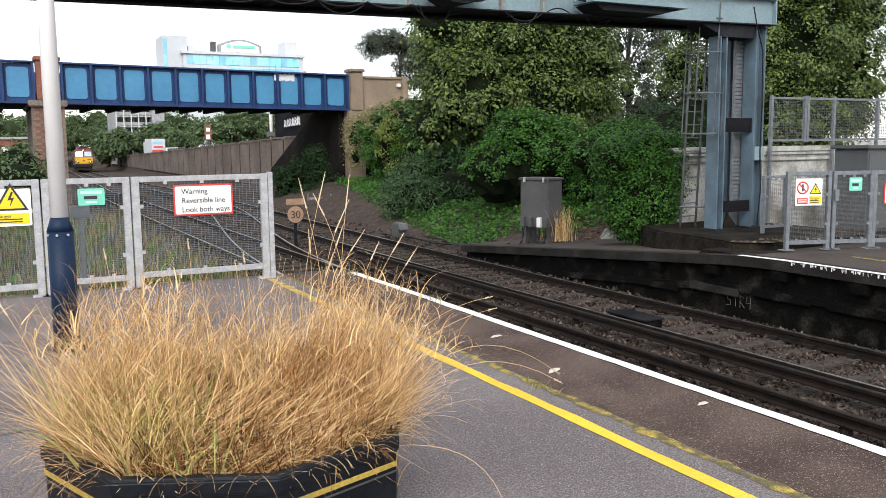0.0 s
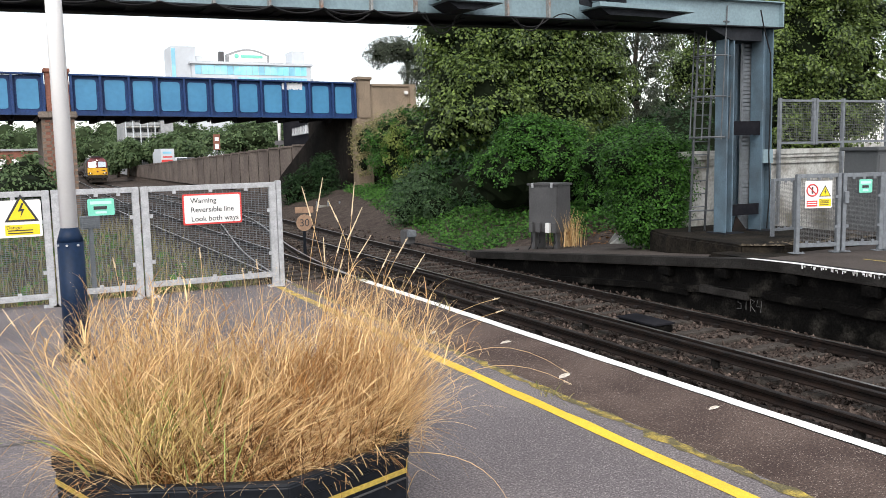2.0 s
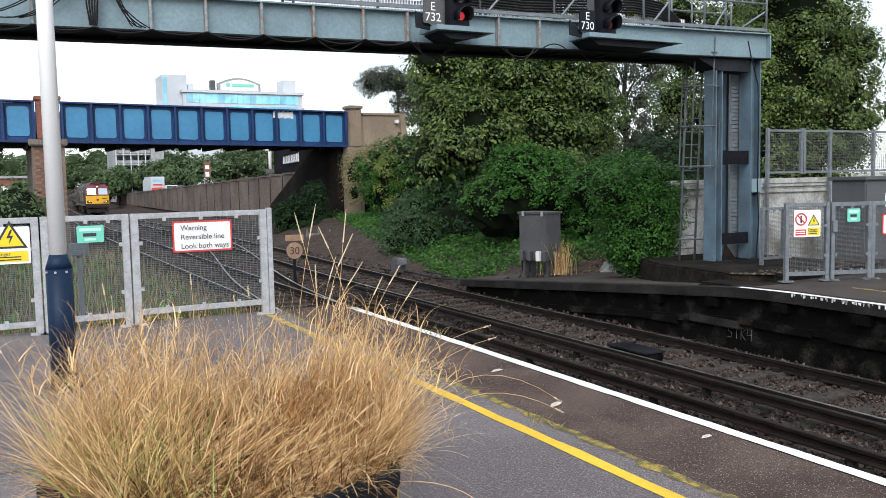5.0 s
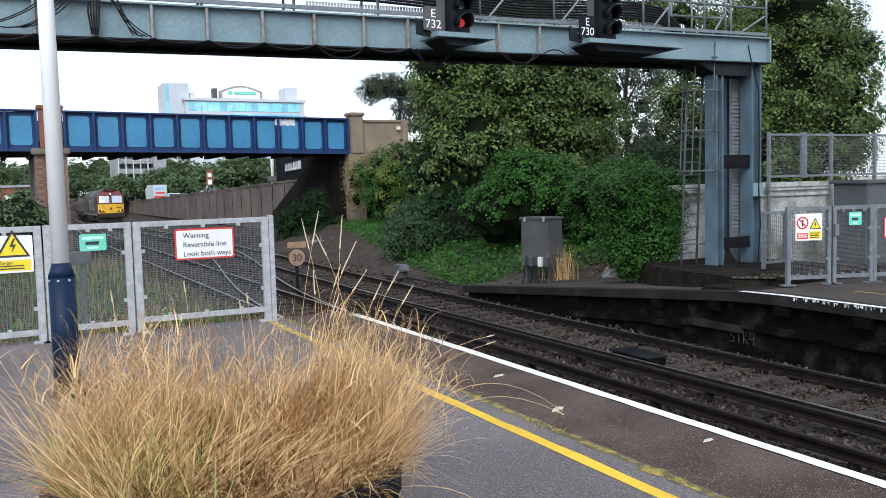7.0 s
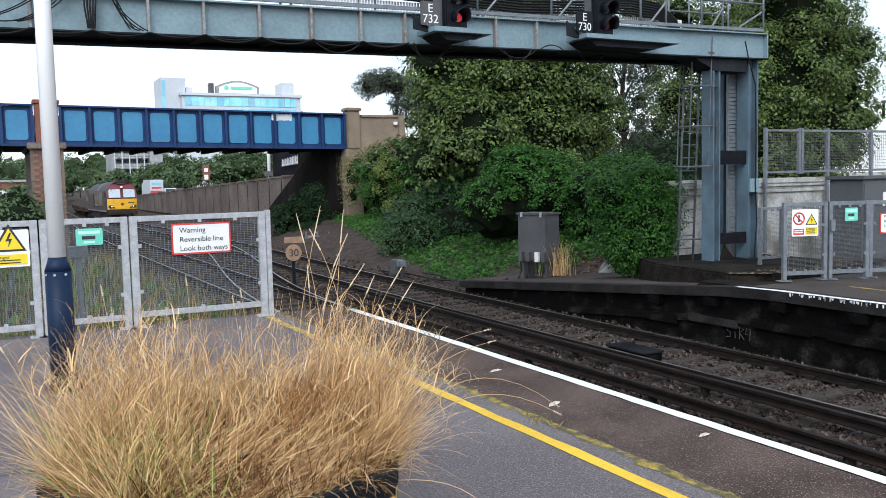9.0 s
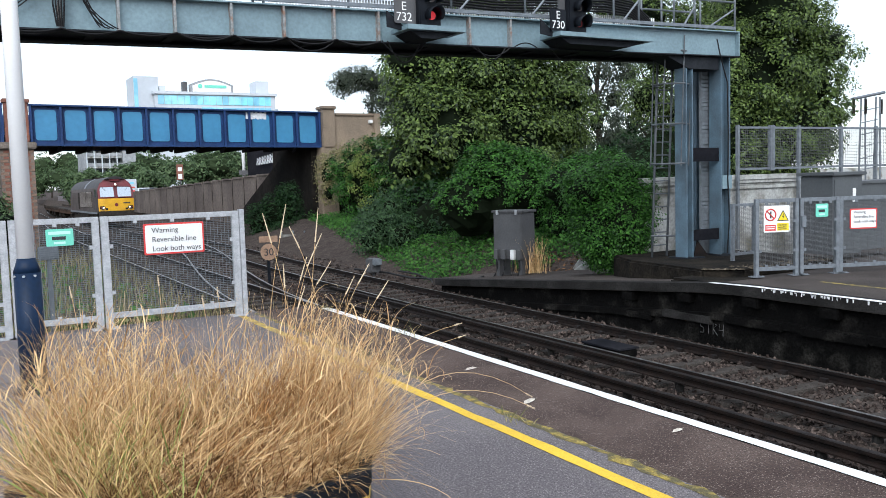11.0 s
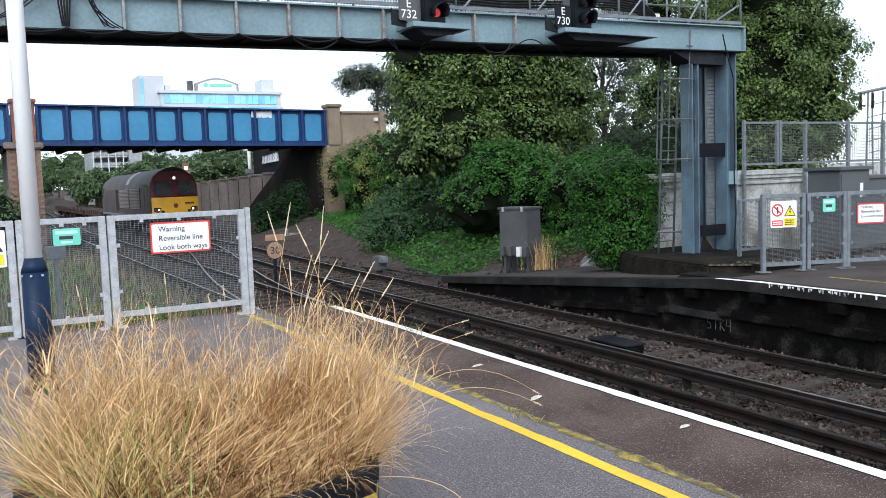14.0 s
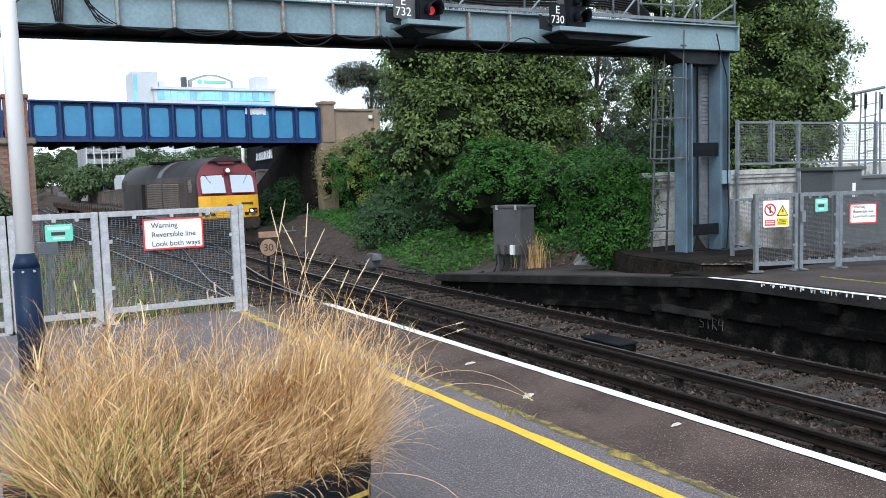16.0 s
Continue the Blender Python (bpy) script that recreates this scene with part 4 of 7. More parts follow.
part("end_plate", Shape().box(14.4, 14.43, QY - 0.1, QY + 1.12, G0 - 0.02, G1 + 0.02).shear(tilt), GANTRY, ga)
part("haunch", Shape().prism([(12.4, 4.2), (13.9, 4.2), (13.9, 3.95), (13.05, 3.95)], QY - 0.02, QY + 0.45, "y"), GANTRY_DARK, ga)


# Girder paint darkened by about half: the legs' shade is in the colour.
LEG_PAINT = surf("shaded_leg_paint", (0.105, 0.165, 0.215), (0.075, 0.105, 0.13), 2.2, 0.55, 0.1, fine=45, speck=0.2, spec=0.3)


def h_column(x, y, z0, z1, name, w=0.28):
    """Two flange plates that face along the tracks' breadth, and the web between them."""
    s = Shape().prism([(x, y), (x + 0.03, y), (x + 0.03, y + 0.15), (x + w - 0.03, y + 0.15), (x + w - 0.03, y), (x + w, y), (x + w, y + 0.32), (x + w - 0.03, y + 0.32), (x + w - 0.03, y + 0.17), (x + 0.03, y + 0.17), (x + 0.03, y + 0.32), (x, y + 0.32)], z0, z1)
    return part(name, s, LEG_PAINT, ga, "blue-grey steel leg, darkened for shade")


for x, w in ((13.0, 0.19), (13.98, 0.28)):
    c = h_column(x, QY, 0.12, 4.22, "column_leg", w)
    part("foot_plate", Shape().box(x - 0.1, x + 0.42, QY - 0.1, QY + 0.42, 0.09, 0.125), GANTRY_DARK, c)
rear_leg = h_column(13.98, QY + 0.7, 0.12, 4.22, "column_leg")
part("foot_plate", Shape().box(13.88, 14.4, QY + 0.6, QY + 1.12, 0.09, 0.125), GANTRY_DARK, rear_leg)
for z0, z1 in ((2.08, 2.36), (0.45, 0.68)):
    part("batten", Shape().box(13.19, 13.98, QY + 0.05, QY + 0.08, z0, z1), DARK_STEEL, ga)
part("gusset", Shape().prism([(13.31, 0.13), (13.98, 0.13), (13.7, 0.13), (13.4, 0.45)], QY + 0.1, QY + 0.12, "y"), RAIL_SIDE, ga)
part("base_box", Shape().box(14.0, 14.27, QY - 0.03, QY - 0.005, 1.5, 1.78), GANTRY, ga, "grey cover plate")
part("drop_cable", Shape().tube([(13.75, QY - 0.12, 4.55), (13.85, QY - 0.12, 4.2), (14.12, QY - 0.05, 3.7), (14.16, QY - 0.04, 2.6), (14.14, QY - 0.04, 1.7), (14.18, QY - 0.05, 0.9), (14.1, QY - 0.06, 0.15)], 0.014, 6), CABLE, ga)
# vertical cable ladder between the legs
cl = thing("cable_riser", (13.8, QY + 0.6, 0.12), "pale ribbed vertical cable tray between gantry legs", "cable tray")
for x in (13.8, 14.12):
    part("stile", Shape().box(x - 0.015, x + 0.015, QY + 0.36, QY + 0.42, 0.12, 4.2), GALV_GREY, cl)
for k in range(44):
    part("rung", Shape().box(13.815, 14.105, QY + 0.365, QY + 0.4, 0.6 + k * 0.08, 0.665 + k * 0.08), GALV_GREY, cl)
part("back_plate", Shape().box(13.82, 14.1, QY + 0.405, QY + 0.44, 0.12, 4.2), GALV_GREY, cl)
# hanging cables along the girder
cb = thing("gantry_cables", (1.4, QY - 0.14, 4.1), "black cables drooping along the gantry girder", "cable")


def droop(a, b, sag, n=9):
    a, b = Vector(a), Vector(b)
    return [tuple(a.lerp(b, i / n) - Vector((0, 0, sag * 4 * (i / n) * (1 - i / n)))) for i in range(n + 1)]


stx = [-2.4, -1.6, -0.85, -0.1, 0.66, 1.42, 2.17, 2.94, 3.76, 4.57, 5.39, 6.16]
rr = random.Random(4)
for a, b in zip(stx[:-1], stx[1:]):
    for k in range(2):
        za, zb = tilt(a, 0, 4.1)[2], tilt(b, 0, 4.1)[2]
        part("cable", Shape().tube(droop((a, QY - 0.13 - 0.02 * k, za), (b, QY - 0.13 - 0.02 * k, zb), 0.05 + rr.random() * (0.05 if (a, b) != (4.57, 5.39) else 0.18)), 0.012, 5), CABLE, cb)
for k in range(5):
    part("cable", Shape().tube(droop((1.5 + 0.03 * k, QY - 0.14 - 0.012 * k, 4.75 + 0.05 * k), (2.15 - 0.06 * k, QY - 0.14 - 0.012 * k, 4.07), 0.1 + 0.05 * (k % 3), 14), 0.009, 5), CABLE, cb)
    part("cable", Shape().tube(droop((1.3 - 0.03 * k, QY - 0.14 - 0.012 * k, 4.7 + 0.05 * k), (0.5 - 0.14 * k, QY - 0.14 - 0.012 * k, 4.1), 0.12 + 0.05 * (k % 3), 14), 0.009, 5), CABLE, cb)
    part("cable", Shape().tube([(1.3 + 0.045 * k, QY - 0.13, 4.95), (1.34 + 0.04 * k, QY - 0.16, 4.7), (1.33 + 0.035 * k, QY - 0.17, 4.35), (1.37 + 0.02 * k, QY - 0.14, 4.06)], 0.012, 5), CABLE, cb)
for x0, x1, sg in ((6.2, 7.0, 0.25), (6.3, 6.9, 0.34), (7.9, 8.7, 0.16), (8.0, 8.6, 0.22), (9.6, 10.2, 0.18), (8.75, 9.3, -0.1)):
    part("cable", Shape().tube(droop((x0, QY - 0.1, 4.13), (x1, QY - 0.1, 4.14), sg), 0.011, 5), CABLE, cb)
# walkway: handrails, perforated trunking, cable bundle
wk = thing("gantry_walkway", (10, QY + 0.6, 4.6), "steel walkway with tube handrails on the gantry", "walkway")
wz = lambda x: 0.0155 * (x - 5.3)
for x in (-5.5, -4.1, -2.7, -1.3, 0.1, 1.5, 2.9, 4.3, 5.7, 7.6, 9.13, 9.9, 11.18, 11.81, 12.73, 13.3, 14.45):
    part("handrail_post", Shape().tube([(x, QY + 0.05, 4.6 + wz(x)), (x, QY + 0.05, 5.85 + wz(x))], 0.022, 6), GALV_GREY, wk, smooth=True)
    part("handrail_post", Shape().tube([(x + 0.2, QY + 1.2, 4.6 + wz(x)), (x + 0.2, QY + 1.2, 5.85 + wz(x))], 0.022, 6), GALV_GREY, wk, smooth=True)
for z in (5.22, 5.8):
    for y in (QY + 0.05, QY + 1.2):
        part("handrail", Shape().tube([(-6, y, z + wz(-6)), (14.45, y, z + wz(14.45))], 0.022, 6), GALV_GREY, wk, smooth=True)
part("toe_rail", Shape().box(-9, 14.45, QY + 0.02, QY + 0.06, 4.66, 4.72).shear(tilt), GALV_GREY, wk)
part("grating", Shape().box(-9, 14.4, QY + 0.14, QY + 1.15, 4.6, 4.63).shear(tilt), GANTRY_DARK, wk)
for a, b in ((11.3, 11.8), (12.9, 13.3), (13.45, 14.4), (7.7, 8.2), (9.2, 9.7)):
    part("brace", Shape().tube([(a, QY + 0.05, 4.68), (b, QY + 0.05, 5.2)], 0.02, 6), GALV_GREY, wk)
s = Shape()
for k in range(150):
    x = 4.8 + k * 0.055
    s.box(x, x + 0.035, QY + 0.92, QY + 0.93, 4.8, 4.88).box(x, x + 0.035, QY + 0.92, QY + 0.93, 4.9, 4.98)
part("perforated_trunking", s.shear(tilt), SIGN_WHITE, wk, "pale perforated cable trunking", kind="stuff")
part("trunking_frame", Shape().box(4.8, 13.1, QY + 0.935, QY + 0.96, 4.66, 4.79).shear(tilt), GALV, wk)
for k in range(7):
    z = 5.02 + 0.05 * k
    part("cable", Shape().tube([(2.5, QY + 0.85, z), (6, QY + 0.82, z + 0.02), (9, QY + 0.8, z - 0.05), (11.6, QY + 0.8, z + 0.1), (12.3, QY + 0.8, z + 0.04), (12.75, QY + 0.8, z - 0.25), (12.9, QY + 0.8, z - 0.5)], 0.024, 6), CABLE, wk)


def signal(x, plate_body, dark_plate, lit, sill0, sill1, zb):
    sg = thing("railway_signal", (x, QY - 0.3, zb), "black colour-light signal with hooded lenses", "signal", "gantry signals")
    y = QY - 0.42
    part("housing", Shape().box(x - 0.2, x + 0.2, y, y + 0.25, zb + 0.06, zb + 1.35), BLACK, sg, bevel=0.02)
    part("backboard", Shape().box(x - 0.34, x - 0.2, y + 0.12, y + 0.15, zb + 0.04, zb + 1.35), STEEL_GREY, sg)
    for k in range(4):
        z = zb + 0.24 + 0.28 * k
        part("lens", Shape().tube([(x + 0.02, y - 0.015, z), (x + 0.02, y + 0.01, z)], 0.07, 18), (LAMP_RED if lit else LENS_DULL) if k == 0 else LENS_DARK, sg, "red lens" if k == 0 else "")
        hood = Shape()
        n = 14
        for i in range(n + 1):
            a = radians(-35 + 250 * i / n)
            for d, r in ((0.0, 0.115), (0.3 - 0.12 * abs(i / n - 0.5) * 2, 0.125)):
                hood.v.append((x + 0.02 + r * math.cos(a), y - d, z + r * math.sin(a) - 0.05 * d))
        hood.f = [(2 * i, 2 * i + 1, 2 * i + 3, 2 * i + 2) for i in range(n)]
        ob = part("hood", hood, BLACK, sg, smooth=True)
        th = ob.modifiers.new("thickness", "SOLIDIFY")
        th.thickness = 0.008
    pf = part("platform_sill", Shape().box(sill0, sill1, QY - 0.72, QY - 0.11, zb - 0.05, zb + 0.03), GANTRY, sg, "blue-grey steel support shelf", bevel=0.006)
    part("shelf_underside", Shape().prism([(sill0 + 0.1, zb - 0.052), (sill1 - 0.1, zb - 0.052), (sill1 - 0.5, zb - 0.16), (sill0 + 0.3, zb - 0.16)], QY - 0.6, QY - 0.05, "y"), GANTRY_DARK, sg)
    px = x - 0.55
    np_ = part("number_plate", Shape().prism(rounded(px - 0.17, px + 0.17, zb + 0.06, zb + 0.43, 0.03), QY - 0.56, QY - 0.54, "y"), BLACK if dark_plate else STEEL_GREY, sg, "signal identification plate")
    a, b = plate_body
    writing("lettering", a, 0.19, (px, QY - 0.563, zb + 0.265), np_, SIGN_WHITE, align="CENTER")
    writing("lettering", b, 0.19, (px, QY - 0.563, zb + 0.1), np_, SIGN_WHITE, align="CENTER")
    part("bracket", Shape().prism([(sill0 - 0.25, zb + 0.25), (sill0 + 0.05, zb + 0.02), (sill0 + 0.05, zb - 0.04), (sill0 - 0.25, zb + 0.0)], QY - 0.5, QY - 0.47, "y"), GANTRY_DARK, sg)


signal(6.93, ("E", "732"), False, True, 6.36, 7.42, 4.28)
signal(9.95, ("E", "730"), True, False, 9.32, 11.45, 4.34)

# access ladder with cage
ld = thing("access_ladder", (12.95, QY + 0.75, 0.12), "caged steel access ladder up to the gantry", "ladder")
LADDER_STEEL = surf("dark_ladder_steel", (0.07, 0.08, 0.09), (0.12, 0.13, 0.14), 6, 0.6, 0.1, fine=40, speck=0.2, spec=0.3)
LY = QY + 0.72


def lx(z):
    return 12.72 + 0.05 * (z - 0.1)


for dx in (0.0, 0.42):
    part("stile", Shape().tube([(lx(0.1) + dx, LY, 0.1), (lx(4.9) + dx, LY, 4.9)], 0.025, 6), LADDER_STEEL, ld, smooth=True)
for k in range(17):
    z = 0.35 + 0.27 * k
    part("rung", Shape().tube([(lx(z), LY, z), (lx(z) + 0.42, LY, z)], 0.014, 5), LADDER_STEEL, ld, smooth=True)
for z in (2.05, 2.85, 3.65, 4.3):
    part("hoop", Shape().tube([(lx(z) + 0.02, LY, z), (lx(z) - 0.3, LY - 0.2, z), (lx(z) - 0.32, LY - 0.55, z), (lx(z) + 0.0, LY - 0.75, z), (lx(z) + 0.36, LY - 0.6, z), (lx(z) + 0.42, LY, z)], 0.018, 5), LADDER_STEEL, ld)
for a, b in ((-0.3, -0.2), (-0.32, -0.55), (0.0, -0.75), (0.3, -0.66)):
    part("cage_bar", Shape().tube([(lx(2.05) + a, LY + b, 2.0), (lx(4.5) + a, LY + b, 4.6)], 0.014, 5), LADDER_STEEL, ld)
for z in (0.55, 2.05):
    part("wall_bracket", Shape().tube([(lx(z) - 0.05, LY, z), (13.15, LY - 0.3, z)], 0.02, 5), LADDER_STEEL, ld)

# plinth, concrete wall, upper mesh fence, cabinets
BROKEN = surf("broken_concrete", (0.12, 0.1, 0.075), (0.05, 0.042, 0.03), 6, 0.95, 0.4, island=0.5, spec=0.1)
PLINTH = surf("mossy_dark_concrete", (0.006, 0.0055, 0.005), (0.024, 0.02, 0.015), 2.5, 0.95, 0.6, fine=20, speck=0.4, spec=0.1)
pt_ = Shape().prism([(11.75, 11.3), (12.3, 10.8), (15.2, 10.8), (15.2, 14.6), (12.5, 14.6), (12.0, 13.5)], -0.7, 0.1)
solid("plinth", pt_, PLINTH, "dark mossy concrete plinth under the gantry", "plinth", bevel=0.04)
solid("plinth_ledge", Shape().box(11.25, 12.3, 10.45, 11.6, -0.5, -0.03), PLINTH, "dark broken concrete ledge beside plinth", "plinth", bevel=0.05)
prs = random.Random(8)
rub = Shape()
for k in range(130):
    u_ = prs.random()
    cx_, cy_ = (11.78 + 0.52 * u_, 11.3 - 0.5 * u_) if k % 3 == 0 else (12.3 + 2.6 * u_, 10.83 + 0.5 * prs.random() ** 2)
    w_, h_ = prs.uniform(0.02, 0.07), prs.uniform(0.01, 0.035)
    pts_ = [(cx_ + w_ * math.cos(a_) * prs.uniform(0.6, 1.2), cy_ + w_ * math.sin(a_) * prs.uniform(0.6, 1.2), 0.095) for a_ in (0.3, 1.5, 2.8, 4.1, 5.3)]
    rub.add(pts_ + [(cx_, cy_, 0.1 + h_)], [(0, 1, 5), (1, 2, 5), (2, 3, 5), (3, 4, 5), (4, 0, 5)])
solid("rubble", rub, BROKEN, "crumbled concrete bits along the plinth edge", "rubble", kind="stuff")
cw = thing("concrete_wall", (16, 14.8, 0), "pale stained concrete wall with moulded coping", "wall", kind="structure")
part("wall", Shape().box(13.42, 18.6, 14.6, 15.1, -0.5, 1.42), CONCRETE, cw)
for k, (d, z0, z1) in enumerate(((0.05, 1.42, 1.5), (0.02, 1.5, 1.56), (0.07, 1.56, 1.64), (0.1, 1.64, 1.76))):
    part("moulding", Shape().box(13.42 - d, 18.6 + d, 14.6 - d, 15.1 + d, z0, z1), CONCRETE, cw, bevel=0.012)
part("end_wall", Shape().box(18.62, 19.1, 14.9, 15.4, -0.5, 1.7), CONCRETE, cw)
up = thing("upper_fence", (17, 14.45, 0), "galvanised mesh fence on posts above the wall", "fence")
ux = (16.2, 17.33, 17.42, 18.35, 19.98, 21.41, 23.0, 24.6)
for x in ux:
    low_ = 0.0 if x in (16.2, 18.35, 19.98, 21.41) else 1.85
    part("post", Shape().box(x - 0.035, x + 0.035, 14.4, 14.47, low_, 2.94), GALV_GREY, up)
for a, b in ((16.2, 17.33), (17.42, 18.35), (18.35, 19.98), (19.98, 21.41), (21.41, 23.0), (23.0, 24.6)):
    for z in (1.9, 2.88):
        part("rail", Shape().box(a, b, 14.41, 14.46, z - 0.025, z + 0.025), GALV_GREY, up)
    part("mesh_infill", mesh_panel(a + 0.03, b - 0.03, 1.93, 2.85, 14.435, 0.075, 0.004), WIRE, up)
cab_ = thing("equipment_cabinet", (16.8, 12.0, 0), "grey steel equipment cabinet with notices", "cabinet")
part("body", Shape().box(16.35, 17.35, 12.0, 12.8, 0.0, 1.7), CAB_GREY, cab_, bevel=0.01)
part("roof", Shape().box(16.28, 17.42, 11.93, 12.87, 1.7, 1.78), CAB_GREY, cab_, bevel=0.015)
dr = part("door", Shape().box(16.4, 17.3, 11.985, 11.998, 0.1, 1.62), CAB_GREY, cab_)
part("handle", Shape().box(16.42, 16.47, 11.94, 11.985, 1.0, 1.14), BLACK, dr)
part("notice", Shape().box(16.5, 16.62, 11.975, 11.983, 1.05, 1.2), SIGN_WHITE, cab_)
part("notice", Shape().box(17.0, 17.1, 11.975, 11.983, 1.12, 1.42), SIGN_WHITE, cab_)
cab3 = thing("equipment_cabinet", (18.2, 12.0, 0), "grey steel equipment cabinet with ribbed top", "cabinet")
part("body", Shape().box(17.5, 19.6, 12.3, 13.2, 0.0, 1.5), CAB_GREY, cab3, bevel=0.01)
part("roof", Shape().box(17.45, 19.65, 12.25, 13.25, 1.5, 1.56), CAB_GREY, cab3)

# far platform gates
def placed(parent, fn, x, y, turn):
    """Builds along x from 0 and turns the thing into place."""
    parent.matrix_world = pose(x, y, 0, 0, 0, turn)
    fn(parent)


TURN = -20.0


def far_at(d):
    return (12.2 + d * math.cos(radians(TURN)), 10.45 + d * math.sin(radians(TURN)))


for nm, d0, w, lb in (("far_fence", 0.0, 0.75, "galvanised mesh fence panel on the far platform"), ("far_gate", 0.85, 0.69, "galvanised mesh gate on the far platform"), ("far_fence", 1.61, 1.3, "galvanised mesh fence panel on the far platform"), ("far_fence", 2.99, 1.6, "galvanised mesh fence panel on the far platform")):
    x, y = far_at(d0)
    f_ = thing(nm, (x, y, 0), lb, "gate" if "gate" in nm else "fence", "far platform barriers", turn=TURN)
    fence_bay(f_, 0.0, w, 0.0, 0.1, 1.365, GALV_GREY, 0.07, 0.07, wire=WIRE, pitch=0.045)
    if "gate" in nm:
        part("lock_box", Shape().box(-0.03, 0.05, -0.09, -0.04, 0.85, 1.05), GALV_GREY, f_, bevel=0.008)
ret = thing("side_fence", (13.4, 12.0, 0), "small mesh side panel beside the gantry leg", "fence", "far platform barriers")
fence_bay(ret, 13.33, 13.93, 12.0, 0.2, 1.22, GALV_GREY, 0.05, 0.05, feet=(False, False))
part("post", Shape().box(13.3, 13.36, 11.97, 12.03, 0.1, 0.2), GALV_GREY, ret)


def far_sign(fn, d, w, z0, z1):
    x, y = far_at(d)
    sg = fn(0.0, w, z0, z1, 0.0)
    sg.matrix_world = pose(x + 0.055 * math.sin(radians(TURN)), y - 0.055, 0, 0, 0, TURN) @ pose(w / 2, 0, z0)
    return sg


far_sign(danger_sign, 0.1, 0.49, 0.78, 1.245)
far_sign(helpline_sign, 1.09, 0.24, 1.02, 1.25)
far_sign(warning_sign, 1.75, 0.535, 0.78, 1.14)

# location case on the ramp
lc = thing("location_case", (12.68, 18.7, -0.6), "grey steel trackside location cabinet with cables below", "cabinet", turn=-70)
part("body", Shape().box(-0.46, 0.46, -0.28, 0.28, 0.35, 1.55), STEEL_GREY, lc, bevel=0.012)
part("lid", Shape().box(-0.5, 0.5, -0.32, 0.32, 1.55, 1.61), STEEL_GREY, lc, bevel=0.012)
part("door", Shape().box(-0.42, 0.42, -0.295, -0.282, 0.42, 1.5), STEEL_GREY, lc)
for x in (-0.3, 0.3):
    part("hasp", Shape().box(x - 0.03, x + 0.03, -0.34, -0.3, 1.5, 1.62), GALV, lc)
for x in (-0.36, 0.36):
    part("stand", Shape().box(x - 0.05, x + 0.05, -0.24, 0.24, -0.2, 0.35), STEEL_GREY, lc)
for k, x in enumerate((-0.32, -0.08, 0.2, 0.4)):
    part("terminal_box", Shape().box(x - 0.06, x + 0.06, -0.4, -0.3, 0.35, 0.6), SIGN_WHITE if k == 2 else STEEL_GREY, lc, bevel=0.008)
    part("cable", Shape().tube([(x, -0.37, 0.36), (x + 0.02, -0.37, 0.1), (x - 0.02, -0.4, -0.05), (x - 0.1, -0.45, -0.2)], 0.022, 6), CABLE, lc)
# broken concrete trough lids by the ramp
for x, y, z, t_ in ((13.2, 15.6, -0.35, 20), (13.0, 15.9, -0.35, -30)):
    tb = thing("concrete_trough", (x, y, z), "broken pale concrete trough section on the ground", "rubble", "broken troughs", turn=t_)
    part("side", Shape().prism([(-0.45, 0.0), (0.45, 0.0), (0.3, 0.12), (0.1, 0.14), (-0.05, 0.34), (-0.25, 0.14)], -0.05, 0.05, "y"), CONCRETE, tb, bevel=0.01)
    part("side", Shape().prism([(-0.45, 0.0), (0.45, 0.0), (0.35, 0.2), (0.05, 0.1), (-0.3, 0.22)], 0.18, 0.26, "y"), CONCRETE, tb, bevel=0.01)


# ---- trees, ivy and weeds ----
def leafy_thing(name, lobes, n, size, material, label, category, seed, trunk=None, at=None, extra=(), core=0.78, inner=0, dark=CORE, **kw):
    """A plant: a crown of leaves, and a trunk with limbs where there is one."""
    r = np.random.default_rng(seed)
    lobes = np.array(lobes, float)
    base = at or (float(lobes[:, 0].mean()), float(lobes[:, 1].mean()), float((lobes[:, 2] - lobes[:, 5]).min()))
    ob = thing(name, base, label, category)
    sets = [(material, lobes, n, size)] + list(extra)
    for m_, lb_, n_, s_ in sets:
        v = foliage(r, lb_, n_, s_, **kw) - np.array(base)
        cr = new("crown", quads("crown", v, m_))
        cr.parent = ob
    if inner:
        v = foliage(r, np.concatenate([lobes[:, :3], lobes[:, 3:] * 0.84], 1), inner, size * 1.25, clump=kw["clump"], per=16, shell=0.2, droop=0.6, wide=0.8, up=0.9) - np.array(base)
        cr = new("inner_leaves", quads("inner_leaves", v, material))
        cr.parent = ob
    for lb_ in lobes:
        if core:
            part("inner_shade_mass", core_shape([lb_], core), dark, ob, "dark filler mass for the shade inside the crown")
    if trunk:
        x, y, z, rad, top = trunk
        tr = part("trunk", Shape().tube([(x, y, z - 0.3), (x + 0.1, y, z + (top - z) * 0.3), (x - 0.1, y + 0.1, z + (top - z) * 0.65), (x + 0.15, y, top)], rad, 10, rad * 0.3), BARK, ob, smooth=True)
        for i in range(9):
            a = i * 2.4
            h = z + (top - z) * (0.35 + 0.06 * i)
            reach = lobes[:, 3].max() * (0.8 - 0.05 * i)
            part("limb", Shape().tube([(x, y, h), (x + reach * 0.4 * math.cos(a), y + reach * 0.4 * math.sin(a), h + 0.8), (x + reach * math.cos(a), y + reach * math.sin(a), h + 1.8)], rad * 0.35, 6, 0.03), BARK, tr, smooth=True)
    return ob


